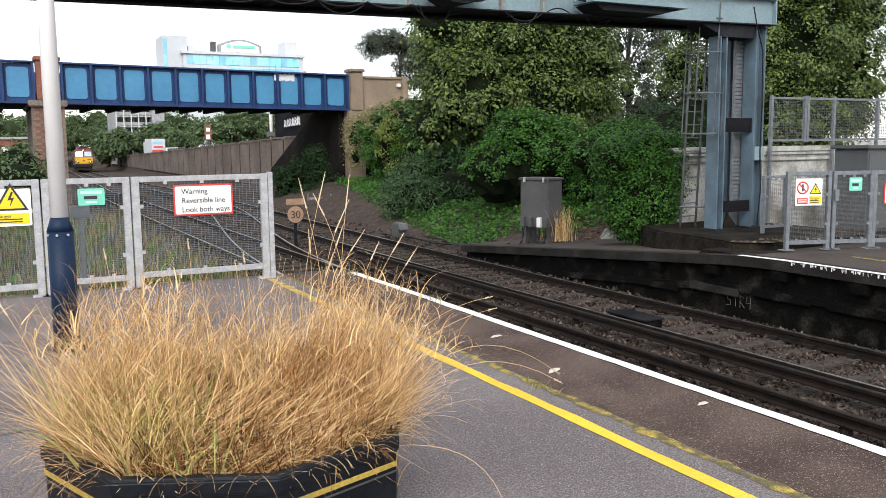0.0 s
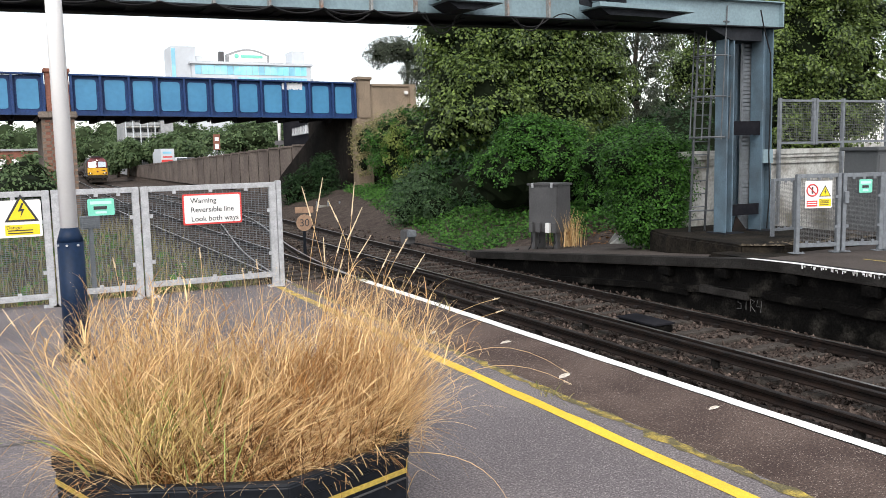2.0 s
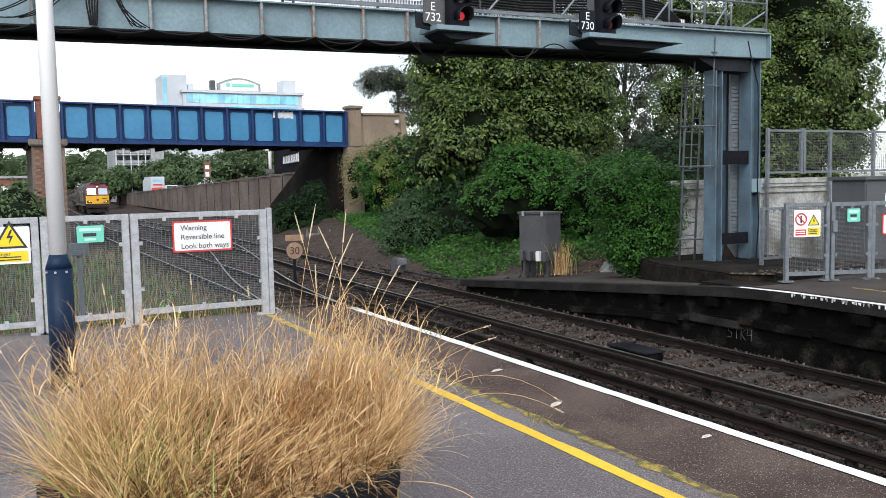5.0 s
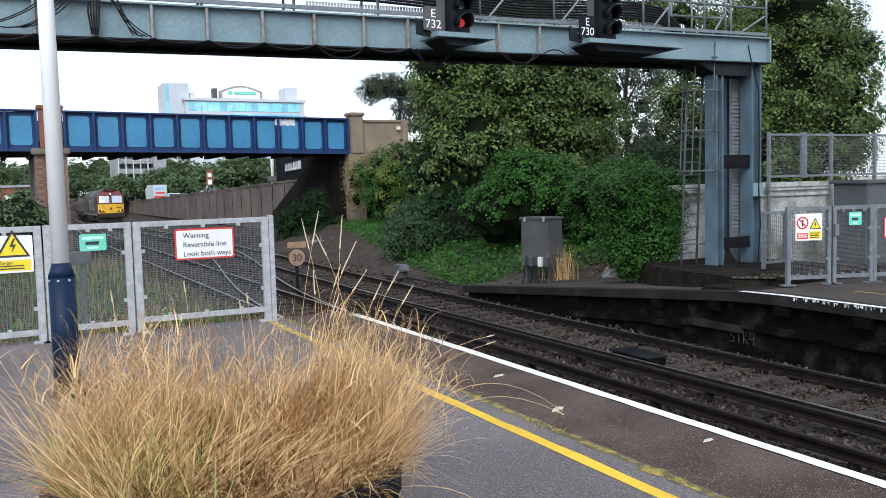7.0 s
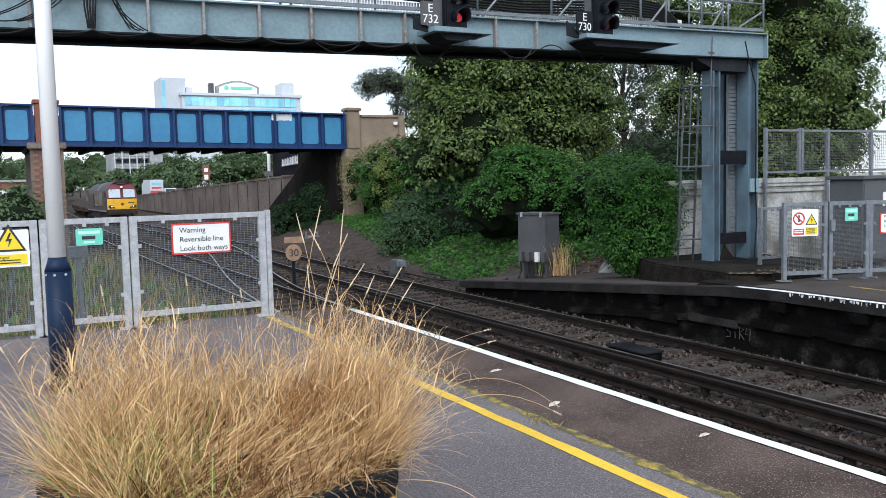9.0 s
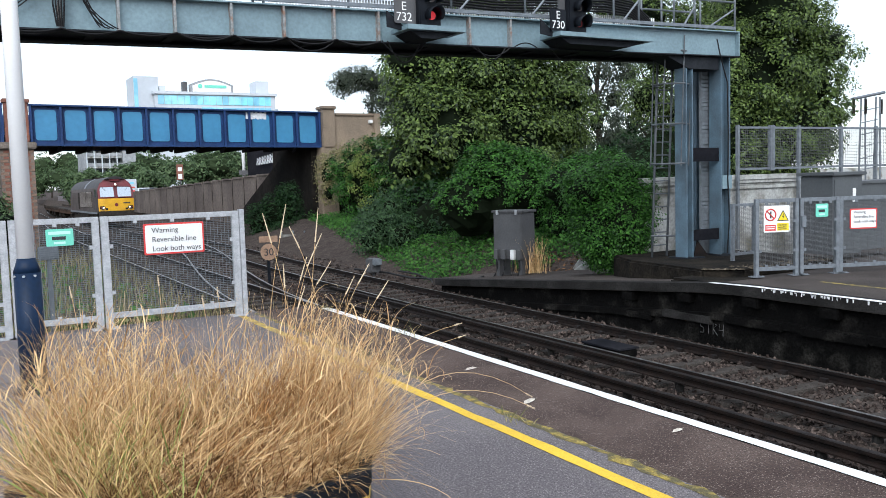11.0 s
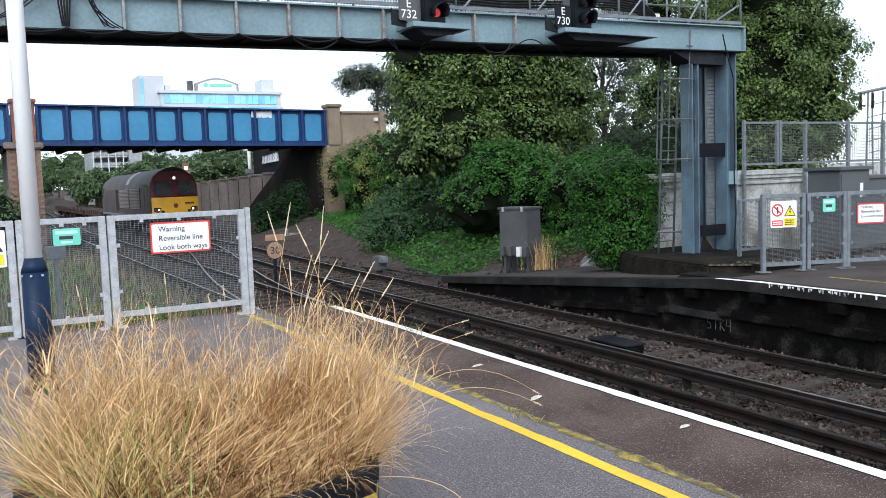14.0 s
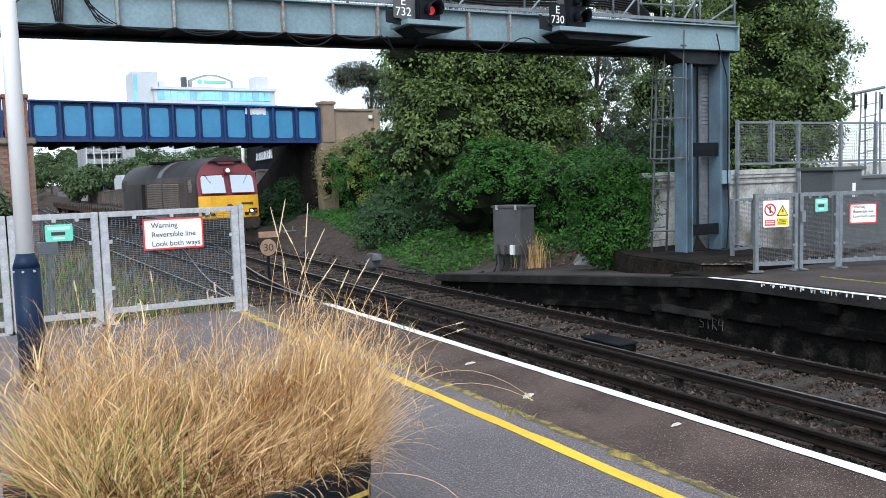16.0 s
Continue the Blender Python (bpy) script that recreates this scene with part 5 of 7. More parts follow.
MAIN = [(19.8, 31.0, 5.37, 3.2, 2.6, 3.2), (17.5, 31.0, 5.77, 1.9, 1.9, 1.9), (22.1, 31.0, 4.94, 2.25, 2.3, 2.25), (23.6, 31.0, 3.7, 1.2, 1.3, 1.2), (19.7, 31.0, 7.93, 2.8, 2.8, 2.8), (17.1, 30.0, 3.76, 1.85, 1.9, 1.85), (20.3, 30.0, 3.2, 2.0, 2.0, 2.0), (16.0, 31.0, 6.6, 1.0, 1.0, 1.0), (18.9, 31.0, 9.9, 2.6, 2.6, 2.1), (16.3, 30.5, 4.5, 1.0, 1.0, 1.0), (23.3, 30.6, 4.9, 1.3, 1.2, 1.0), (15.9, 31.0, 2.6, 1.1, 1.0, 1.0)]
leafy_thing("tree", MAIN, 105000, 0.145, TREE_LEAF, "broad leafy tree with olive green crown", "tree", 11, trunk=(19.0, 31.5, -0.2, 0.35, 9.0), clump=0.62, per=250, shell=0.34, droop=1.0, wide=0.55, up=0.8, core=0.68, inner=14000)
IV1 = [(15.9, 24.0, 1.2, 1.65, 1.5, 1.4), (14.6, 24.0, 0.95, 1.1, 1.0, 1.0), (17.3, 24.0, 0.95, 1.1, 1.05, 1.05), (15.5, 24.0, 2.15, 0.95, 1.0, 0.75), (16.6, 24.0, 1.95, 0.9, 0.9, 0.7), (17.0, 24.4, 0.2, 1.1, 1.0, 0.9)]
# Leaves stop low on the sides; the dark mass stands in for shade there.
leafy_thing("ivy_mound", IV1[:5], 56000, 0.08, IVY_LEAF, "dense green ivy-covered bush", "bush", 12, low=-0.15, clump=0.26, per=70, shell=0.16, droop=0.9, wide=0.85, up=1.1, core=0.88)
IV2 = [(17.0, 21.0, 1.3, 1.05, 1.0, 1.05), (17.1, 20.0, 1.55, 0.9, 0.9, 0.9), (16.4, 21.0, 0.55, 0.85, 0.85, 0.85), (16.9, 20.2, 0.4, 0.9, 0.8, 0.9), (15.9, 20.6, 1.55, 0.75, 0.8, 0.55)]
leafy_thing("ivy_mound", IV2, 34000, 0.07, IVY_LEAF, "green ivy heap beside the white wall", "bush", 13, low=-0.4, clump=0.26, per=70, shell=0.18, droop=0.9, wide=0.85, up=1.1, core=0.88)
IV4 = [(12.75, 15.7, 1.5, 0.55, 0.55, 0.45), (12.85, 15.6, 0.7, 0.5, 0.5, 0.7), (13.25, 15.2, 1.3, 0.72, 0.6, 0.7), (13.05, 14.8, 0.8, 0.5, 0.4, 0.7), (12.75, 15.2, 0.5, 0.5, 0.5, 0.7), (13.3, 15.1, 1.65, 0.6, 0.5, 0.42), (13.1, 15.0, 0.15, 0.45, 0.4, 0.6), (13.5, 14.75, 1.1, 0.3, 0.25, 0.55), (13.35, 14.7, 0.55, 0.25, 0.2, 0.4)]
leafy_thing("ivy_curtain", IV4, 46000, 0.055, IVY_LEAF, "dense ivy climbing over the wall end", "ivy", 14, clump=0.2, per=50, shell=0.22, droop=1.3, wide=0.85, up=1.0, core=0.84)
IV3 = [(17.8, 38.0, 1.81, 1.7, 1.9, 1.9), (18.8, 36.0, 1.1, 1.85, 1.85, 1.85), (17.6, 40.0, 2.1, 1.1, 1.3, 1.2), (17.7, 38.0, 0.49, 1.0, 1.2, 1.2), (17.3, 32.0, 0.46, 1.4, 1.4, 1.4), (18.6, 40.0, 2.8, 1.2, 1.2, 1.2), (19.5, 34.5, 2.0, 1.5, 1.5, 1.4)]
leafy_thing("ivy_bank", IV3, 46000, 0.115, IVY_LEAF, "tall ivy and bramble thicket against the abutment", "bush", 15, clump=0.36, per=80, shell=0.2, droop=0.9, up=1.0, core=0.82,
            extra=((YELLOW_LEAF, np.array([(16.6, 37.0, 1.9, 0.65, 0.6, 0.8), (16.7, 36.6, 1.1, 0.45, 0.5, 0.5), (16.9, 37.2, 2.7, 0.6, 0.6, 0.5)]), 2600, 0.1), (WEED_LEAF, np.array([(17.2, 39.0, 2.9, 0.9, 0.9, 0.7), (18.2, 39.0, 3.5, 1.0, 0.9, 0.6)]), 1500, 0.11)))
leafy_thing("elder_bush", [(13.7, 29.0, 0.1, 0.7, 0.8, 0.75), (13.2, 29.0, -0.35, 0.6, 0.6, 0.5), (14.1, 28.0, -0.15, 0.7, 0.7, 0.7), (14.3, 29.4, 0.85, 0.5, 0.5, 0.5), (16.0, 33.0, 0.1, 1.3, 1.3, 1.3)], 9000, 0.15, ELDER_LEAF, "loose pale green bush before the thicket", "bush", 16, clump=0.3, per=12, shell=0.6, droop=0.7, wide=0.35, up=0.8, core=0.5)
leafy_thing("bramble", [(17.7, 43.2, 2.75, 0.75, 0.85, 0.75), (18.7, 43.2, 3.0, 1.0, 1.0, 0.85), (19.9, 43.0, 2.9, 1.0, 1.0, 0.9), (17.2, 42.8, 2.2, 0.5, 0.6, 0.7), (17.15, 42.6, 1.3, 0.35, 0.5, 0.6), (20.6, 43.0, 1.0, 1.2, 1.1, 1.9)], 11000, 0.11, WEED_LEAF, "pale straggling bramble below the bridge parapet", "bush", 17, clump=0.3, per=14, shell=0.5, up=0.8, core=0.6)
leafy_thing("scrub", [(13.9, 44.5, -0.2, 0.7, 0.7, 0.9), (14.8, 44.6, 0.2, 0.8, 0.7, 1.1), (14.9, 43.0, -0.7, 0.8, 0.9, 0.5), (15.6, 44.6, 0.2, 0.7, 0.8, 1.0), (15.7, 44.8, 1.2, 0.55, 0.6, 0.7), (16.9, 44.4, -0.5, 0.8, 0.8, 0.5)], 13000, 0.12, IVY_DARK, "dark scrub at the foot of the abutment", "bush", 27, clump=0.26, per=14, shell=0.4, up=0.9, core=0.6)
leafy_thing("dark_thicket", [(18.0, 28.0, 0.5, 4.2, 1.4, 1.9), (22.5, 27.0, 0.8, 3.2, 1.9, 2.0), (25.5, 27.0, 1.2, 3.0, 2.2, 2.6), (20.5, 24.5, 0.4, 2.4, 1.6, 1.7)], 18000, 0.15, IVY_DARK, "dark undergrowth behind the ivy", "bush", 18, clump=0.26, per=20, shell=0.3, up=1.0, core=0.8)
# low ivy over the bank
r = np.random.default_rng(19)
n = 46000
gx, gy = r.uniform(11.6, 18.0, n), r.uniform(19.2, 43, n)
keep = (gx > 11.75 + 0.35 * r.random(n) + np.clip((gy - 22) * 0.2, 0, 6)) & ((gy > 21.3) | (gx > 13.6))
gx, gy = gx[keep], gy[keep]
gz = np.array([ground_z(a, b) for a, b in zip(gx, gy)]) + r.random(len(gx)) ** 2 * 0.28 * (1 + 0.6 * np.sin(gx * 3) * np.sin(gy * 2.3))
me = quads("ground_ivy", leaf_quads(r, np.stack([gx, gy, gz], 1), np.tile([0, -0.4, 1.0], (len(gx), 1)), 0.1, 0.2, 0.85), GROUND_LEAF)
tagged(new("ground_ivy", me), "low bright green ivy over the bank", "ground cover", kind="stuff")
# weeds left of the near line, seen through the fence
r = np.random.default_rng(20)


def blades(r, base, n_seg, length, lean_, az, curl, width, kink=0.0, taper=True):
    """Thin bending strips: quads of shape (n * n_seg, 4, 3)."""
    n = len(base)
    out = np.empty((n, n_seg, 4, 3), np.float32)
    p = base.astype(float).copy()
    th = lean_.copy()
    hd = np.stack([np.cos(az), np.sin(az)], 1)
    face = r.uniform(0, np.pi, n)
    sd = np.stack([np.cos(face), np.sin(face), np.zeros(n)], 1)
    w = width.copy()
    at_k = np.where(r.random(n) < kink, r.integers(1, n_seg, n), -1)
    bend = r.uniform(0.5, 1.5, n) * np.where(r.random(n) < 0.8, 1, -1)
    for k in range(n_seg):
        th = th + np.where(at_k == k, bend, 0.0)
        d = np.stack([hd[:, 0] * np.sin(th), hd[:, 1] * np.sin(th), np.cos(th)], 1)
        q = p + d * (length / n_seg)[:, None]
        w1 = width * (1 - (k + 1) / n_seg * 0.75) if taper else width
        out[:, k, 0], out[:, k, 1] = p - sd * w[:, None] / 2, p + sd * w[:, None] / 2
        out[:, k, 2], out[:, k, 3] = q + sd * w1[:, None] / 2, q - sd * w1[:, None] / 2
        p, w = q, w1
        th = th + curl * (k + 1) * 2 / (n_seg * (n_seg + 1))
    return out, p, d


def strip_mesh(name, q, material):
    """Joins each blade's faces, so that a blade is one island."""
    n, s = q.shape[:2]
    v = np.concatenate([q[:, :1, 0:1], q[:, :1, 1:2]], 2).reshape(n, 2, 3)
    rest = np.stack([q[:, :, 3], q[:, :, 2]], 2).reshape(n, 2 * s, 3)
    v = np.concatenate([v, rest], 1)
    nv = 2 * s + 2
    f = np.array([(2 * k, 2 * k + 1, 2 * k + 3, 2 * k + 2) for k in range(s)])
    f = (f[None] + (np.arange(n) * nv)[:, None, None]).reshape(-1, 4)
    me = bpy.data.meshes.new(name)
    me.vertices.add(n * nv)
    me.vertices.foreach_set("co", np.ascontiguousarray(v, np.float32).reshape(-1))
    me.loops.add(len(f) * 4)
    me.loops.foreach_set("vertex_index", f.astype(np.int32).reshape(-1))
    me.polygons.add(len(f))
    me.polygons.foreach_set("loop_start", np.arange(0, len(f) * 4, 4, dtype=np.int32))
    me.update(calc_edges=True)
    me.materials.append(material)
    return me


n = 7500
bx, by = r.uniform(-6, 4.9, n), 12.8 + 26 * r.random(n) ** 1.6
bz_ = np.array([ground_z(a, b) for a, b in zip(bx, by)])
q, _, _ = blades(r, np.stack([bx, by, bz_], 1), 3, r.uniform(0.2, 0.9, n), r.uniform(0, 0.4, n), r.uniform(0, 6.3, n), r.uniform(0, 0.9, n), r.uniform(0.01, 0.022, n))
tagged(new("weeds", strip_mesh("weeds", q, WEED_LEAF)), "dry yellow-green weeds beyond the platform fence", "weeds", kind="stuff")
n = 2600
bx, by = r.uniform(-8, 4.6, n), r.uniform(14, 34, n)
bz_ = np.array([ground_z(a, b) for a, b in zip(bx, by)]) + r.random(n) * 0.25
me = quads("low_weeds", leaf_quads(r, np.stack([bx, by, bz_], 1), np.tile([0, -0.4, 1.0], (n, 1)), 0.2, 0.2, 0.7), GROUND_LEAF)
tagged(new("low_weeds", me), "low green weeds beside the line", "weeds", kind="stuff")
leafy_thing("track_bush", [(-1.5, 22, 0.1, 1.8, 1.2, 0.9), (-3.5, 25, 0.3, 2.0, 1.5, 1.2), (0.8, 36, 0.4, 1.5, 1.4, 1.2), (1.0, 44, 0.8, 1.4, 1.4, 1.3)], 6500, 0.16, FAR_LEAF, "scrubby green bush beside the line", "bush", 21, clump=0.25, per=14, shell=0.5)

# tall trees
RT = [(29.3, 24.8, 5.9, 2.2, 1.95, 2.1), (32.5, 24.5, 6.95, 1.6, 1.4, 0.9), (31.6, 24.5, 5.4, 1.4, 1.3, 1.25), (32.5, 24.5, 4.1, 1.35, 1.2, 0.95), (29.4, 25.0, 8.4, 2.2, 2.2, 2.2), (31.2, 24.6, 8.1, 1.1, 1.2, 1.2), (30.5, 24.5, 3.7, 1.9, 1.6, 1.4), (29.0, 25.0, 4.3, 1.4, 1.4, 1.4), (27.6, 25.5, 5.6, 1.4, 1.4, 2.2), (30.0, 24.8, 2.6, 1.6, 1.4, 1.1), (27.6, 25.0, 2.9, 1.6, 1.3, 1.6), (28.2, 25.0, 1.2, 1.7, 1.3, 1.3), (32.2, 24.8, 2.6, 1.2, 1.1, 0.8), (31.0, 24.9, 1.2, 1.5, 1.1, 1.0), (27.3, 25.2, 4.4, 1.2, 1.2, 1.3)]
leafy_thing("tree", RT, 92000, 0.135, TREE_LEAF, "tall leafy tree behind the mesh fence", "tree", 22, trunk=(29.5, 25, -0.2, 0.3, 8.0), clump=0.58, per=230, shell=0.36, droop=0.9, wide=0.55, up=0.8, core=0.66, inner=10000)
MID = [(32.4, 34.0, 7.69, 1.48, 1.48, 1.48), (31.4, 34.0, 5.65, 1.32, 1.32, 1.32), (34.6, 34.0, 9.25, 1.82, 1.82, 1.82), (33.4, 34.0, 5.11, 1.35, 1.35, 1.35), (31.8, 34.0, 9.95, 1.62, 1.62, 1.62), (30.9, 36.0, 10.54, 1.52, 1.52, 1.52), (36.6, 34.0, 10.27, 1.55, 1.55, 1.55)]
leafy_thing("tree", MID, 32000, 0.14, TREE_LEAF, "leafy olive green tree behind the gantry ladder", "tree", 25, trunk=(32.5, 34.5, -0.2, 0.28, 8.0), clump=0.34, per=26, shell=0.5, droop=0.9, up=1.0, core=0.5)
EU = [(37.1, 46.0, 8.0, 1.6, 1.6, 1.6), (39.5, 46.0, 6.9, 1.6, 1.6, 1.6), (41.0, 46.0, 8.5, 1.4, 1.4, 1.4), (37.2, 45.0, 5.3, 1.6, 1.6, 1.6), (36.2, 46.0, 9.4, 1.6, 1.6, 1.6), (40.0, 46.0, 9.6, 1.4, 1.4, 1.4), (40.3, 45.0, 4.9, 1.3, 1.3, 1.3), (38.3, 45.0, 3.6, 1.8, 1.3, 1.2), (42.5, 45.5, 6.4, 1.4, 1.4, 2.4)]
leafy_thing("gum_tree", EU, 16000, 0.22, EUC_LEAF, "airy grey-green gum tree with gaps of sky", "tree", 23, trunk=(38.4, 46.2, -0.2, 0.3, 11.0), clump=0.42, per=22, shell=0.6, droop=1.5, wide=0.4, core=0.3)
EU2 = [(26.9, 60, 9.5, 1.3, 1.3, 0.8), (25.7, 60, 9.0, 0.9, 0.9, 0.8), (28.4, 60, 9.1, 1.0, 1.1, 0.7), (29.4, 58, 8.4, 0.9, 1.1, 0.9), (28.4, 59, 7.7, 1.2, 1.1, 0.6), (29.6, 58, 6.6, 1.2, 1.2, 1.0), (27.6, 59, 6.4, 0.9, 0.9, 0.5), (30.2, 58, 5.4, 1.2, 1.2, 1.0)]
leafy_thing("gum_tree", EU2, 26000, 0.18, EUC_LEAF, "airy grey-green gum tree behind the parapet", "tree", 24, trunk=(28.0, 60.2, 0.5, 0.25, 8.5), clump=0.34, per=20, shell=0.5, droop=1.3, wide=0.4, up=0.6, core=0.55)
far_rr = random.Random(8)
for i, (x, y, z, w, h) in enumerate(((2, 150, 3.5, 7, 4.5), (-8, 120, 3.0, 9, 5.5), (4, 158, 2.5, 4, 4.5), (5, 170, 2.5, 4, 5.0), (-22, 110, 3, 10, 6), (30, 120, 3.5, 6.5, 4.0), (37, 112, 3.6, 7, 3.8), (42, 100, 3.6, 7, 4.6), (34, 86, 3.6, 5, 3.6), (23.5, 140, 3.0, 3.5, 3.2), (17, 245, 4, 7, 7), (55, 70, 3.5, 8, 5), (64, 60, 4, 9, 6), (3.5, 92, 0.5, 1.6, 1.8), (5, 108, 0.6, 2.0, 2.4), (24.5, 178, 4, 5, 5.5), (30, 160, 4.2, 8, 5.5), (40, 150, 4.4, 8, 5.5), (50, 140, 4.4, 8, 5), (6, 190, 4, 6, 6), (-2, 175, 4, 7, 6), (20.5, 168, 2.4, 3.0, 4.2), (7.0, 140, 1.4, 2.6, 3.4), (22.0, 172, 2.4, 3.0, 4.2), (28, 240, 5, 8, 7), (18.6, 147, 2.6, 2.6, 3.0), (22.6, 147, 2.6, 2.4, 2.6), (17.5, 150, 2.0, 2.0, 2.6), (8, 235, 4, 7, 7), (25.5, 132, 2.6, 2.5, 2.6), (27, 300, 7.5, 9, 8), (40, 310, 7.5, 10, 8), (57, 300, 7.5, 11, 8), (74, 300, 8, 11, 8), (90, 300, 8, 10, 8))):
    ls = [(x + far_rr.uniform(-0.6, 0.6) * w, y + far_rr.uniform(-2, 2), z + far_rr.uniform(-0.3, 0.35) * h, w * far_rr.uniform(0.35, 0.6), w * 0.4, h * far_rr.uniform(0.35, 0.65)) for _ in range(6)]
    leafy_thing("far_tree", ls, 5200, 0.4, FAR_LEAF, "distant green tree beyond the bridge", "tree", 30 + i, trunk=(x, y, -1, 0.25, z), clump=0.6, per=14, shell=0.35, wide=0.8, up=0.7, core=0.7, dark=FAR_CORE)

# ---- distant buildings ----
ob_ = thing("office_block", (62, 245, 0), "white office block with cyan glass bands", "building")
part("tower", Shape().box(42.9, 49.3, 240, 250, 0, 31.0), BLD_WHITE, ob_)
part("tower_glazing", Shape().box(43.0, 44.0, 239.9, 240, 14, 30.4), BLD_BLUE, ob_)
part("low_wing", Shape().box(40.5, 82.5, 241, 262, 0, 23.0), BLD_WHITE, ob_)
part("main_block", Shape().box(47.8, 80.8, 238, 258, 0, 26.3), BLD_WHITE, ob_)
part("roof_slab", Shape().box(47.3, 81.2, 237.4, 258, 26.3, 27.0), BLD_WHITE, ob_)
wx = 48.6
for k in range(18):
    part("window", Shape().box(wx + k * 1.72, wx + k * 1.72 + 1.6, 237.85, 237.98, 23.6, 26.0), BLD_GLASS if k % 5 else BLD_BLUE, ob_)
    part("window", Shape().box(wx + k * 1.72, wx + k * 1.72 + 1.6, 237.85, 237.98, 20.4, 22.9), BLD_BLUE if k > 9 else BLD_GLASS, ob_)
part("mullion_band", Shape().box(47.9, 60.0, 237.8, 237.97, 20.0, 23.4), BLD_WHITE, ob_)
arch = [(57.5, 27.0), (69.5, 27.0)] + [(69.5 - 12 * i / 12, 29.2 + 1.6 * math.sin(math.pi * i / 12)) for i in range(13)]
part("roof_sign_frame", Shape().prism(arch, 240, 241, "y"), BLD_GREY, ob_)
part("sign_back", Shape().prism([(58.3, 27.3), (68.8, 27.3)] + [(68.8 - 10.5 * i / 10, 28.9 + 1.4 * math.sin(math.pi * i / 10)) for i in range(11)], 239.8, 239.98, "y"), SIGN_WHITE, ob_)
part("sign_bar", Shape().box(61.5, 67.5, 239.6, 239.78, 28.4, 29.1), SIGN_GREEN, ob_)
part("sign_disc", Shape().tube([(60.3, 239.78, 28.8), (60.3, 239.6, 28.8)], 0.6, 14), SIGN_GREEN, ob_)
part("vent", Shape().box(55.5, 56.7, 239, 241, 27, 29.8), STEEL_GREY, ob_)
part("roof_hut", Shape().box(76.0, 79.6, 240, 246, 27, 30.6), BLD_WHITE, ob_)
part("plant_box", Shape().box(49.5, 51.0, 240, 242, 27, 28.6), BLD_WHITE, ob_)

cp = thing("apartment_block", (22, 152, 0), "grey concrete-framed block with open decks behind trees", "building")
part("wall", Shape().box(19.4, 26.4, 153.5, 165, -1, 8.4), BLD_GREY, cp)
for k in range(6):
    z = 0.2 + k * 1.65
    part("deck", Shape().box(19.0, 26.2, 151.0, 153.5, z, z + 0.2), CONCRETE, cp)
    part("balustrade", Shape().box(19.0, 26.2, 151.0, 151.06, z + 0.3, z + 0.8), BLD_GREY, cp)
    if k < 5:
        for i in range(5):
            part("window", Shape().box(19.6 + i * 1.35, 20.7 + i * 1.35, 153.44, 153.48, z + 0.35, z + 1.5), DARK_GLASS, cp)
for i in range(7):
    part("column", Shape().box(19.05 + i * 1.16, 19.22 + i * 1.16, 150.9, 151.05, -1, 9.1), BLD_WHITE, cp)
part("stair_tower", Shape().box(24.6, 26.6, 150.2, 153, -1, 9.4), BLD_GREY, cp)
part("roof_sign", Shape().box(24.2, 26.8, 150.0, 150.18, 8.5, 9.2), DARK_GLASS, cp)
rb = thing("brick_building", (1, 112, 0), "low red brick building with flat roof", "building")
part("wall", Shape().box(-12, 4.3, 110, 122, -1, 2.9), BRICK_PIER, rb)
part("roof", Shape().box(-12.2, 4.5, 109.8, 122.2, 2.9, 3.15), BLD_GREY, rb)
for i in range(7):
    part("window", Shape().box(-6 + i * 1.5, -5.1 + i * 1.5, 109.9, 110.02, 0.9, 2.0), SIGN_WHITE, rb)
rb2 = thing("rooftops", (8, 180, 0), "pale distant house among trees", "building")
part("wall", Shape().box(6.0, 13.0, 182, 190, -1, 6.2), BLD_GREY, rb2)
part("roof", Shape().prism([(5.6, 6.2), (13.4, 6.2), (9.5, 7.6)], 181.5, 190.5, "y"), STEEL_GREY, rb2)
co = thing("delivery_lorry", (21.6, 130, 0.3), "white and red box lorry parked above the wall", "lorry")
part("box_body", Shape().box(20.75, 22.6, 128, 134, 0.95, 3.0), BLD_WHITE, co, bevel=0.06)
part("stripe", Shape().box(20.8, 22.55, 127.96, 127.998, 1.0, 1.45), SIGN_RED, co)
part("lettering_bar", Shape().box(21.0, 22.2, 127.96, 127.998, 2.3, 2.6), BLD_BLUE, co)
part("lettering_bar", Shape().box(21.0, 22.3, 127.96, 127.998, 1.75, 1.95), SIGN_RED, co)
part("chassis", Shape().box(20.9, 22.45, 128.2, 136, 0.7, 0.95), UNDER, co)
part("cab", Shape().box(20.85, 22.5, 134.1, 136, 0.7, 2.6), BLD_WHITE, co, bevel=0.08)
for x in (21.0, 22.35):
    for y in (129.2, 135.0):
        part("wheel", Shape().tube([(x - 0.12, y, 0.72), (x + 0.12, y, 0.72)], 0.42, 14), BLACK, co)
for i, (x, y) in enumerate(((22.6, 124), (24.6, 129), (23.4, 134))):
    v_ = thing("car", (x, y, 0.3), "pale parked car above the wall", "car", "parked cars")
    part("body", Shape().prism([(-2 + y, 0.3), (2 + y, 0.3), (2 + y, 1.1), (1.2 + y, 1.2), (0.7 + y, 1.75), (-1.0 + y, 1.75), (-1.6 + y, 1.2), (-2 + y, 1.1)], x - 0.8, x + 0.8, "x"), BLD_WHITE if i != 1 else STEEL_GREY, v_, bevel=0.05)
    part("windscreen", Shape().box(x - 0.7, x + 0.7, y - 1.55, y - 1.4, 1.2, 1.65), DARK_GLASS, v_)
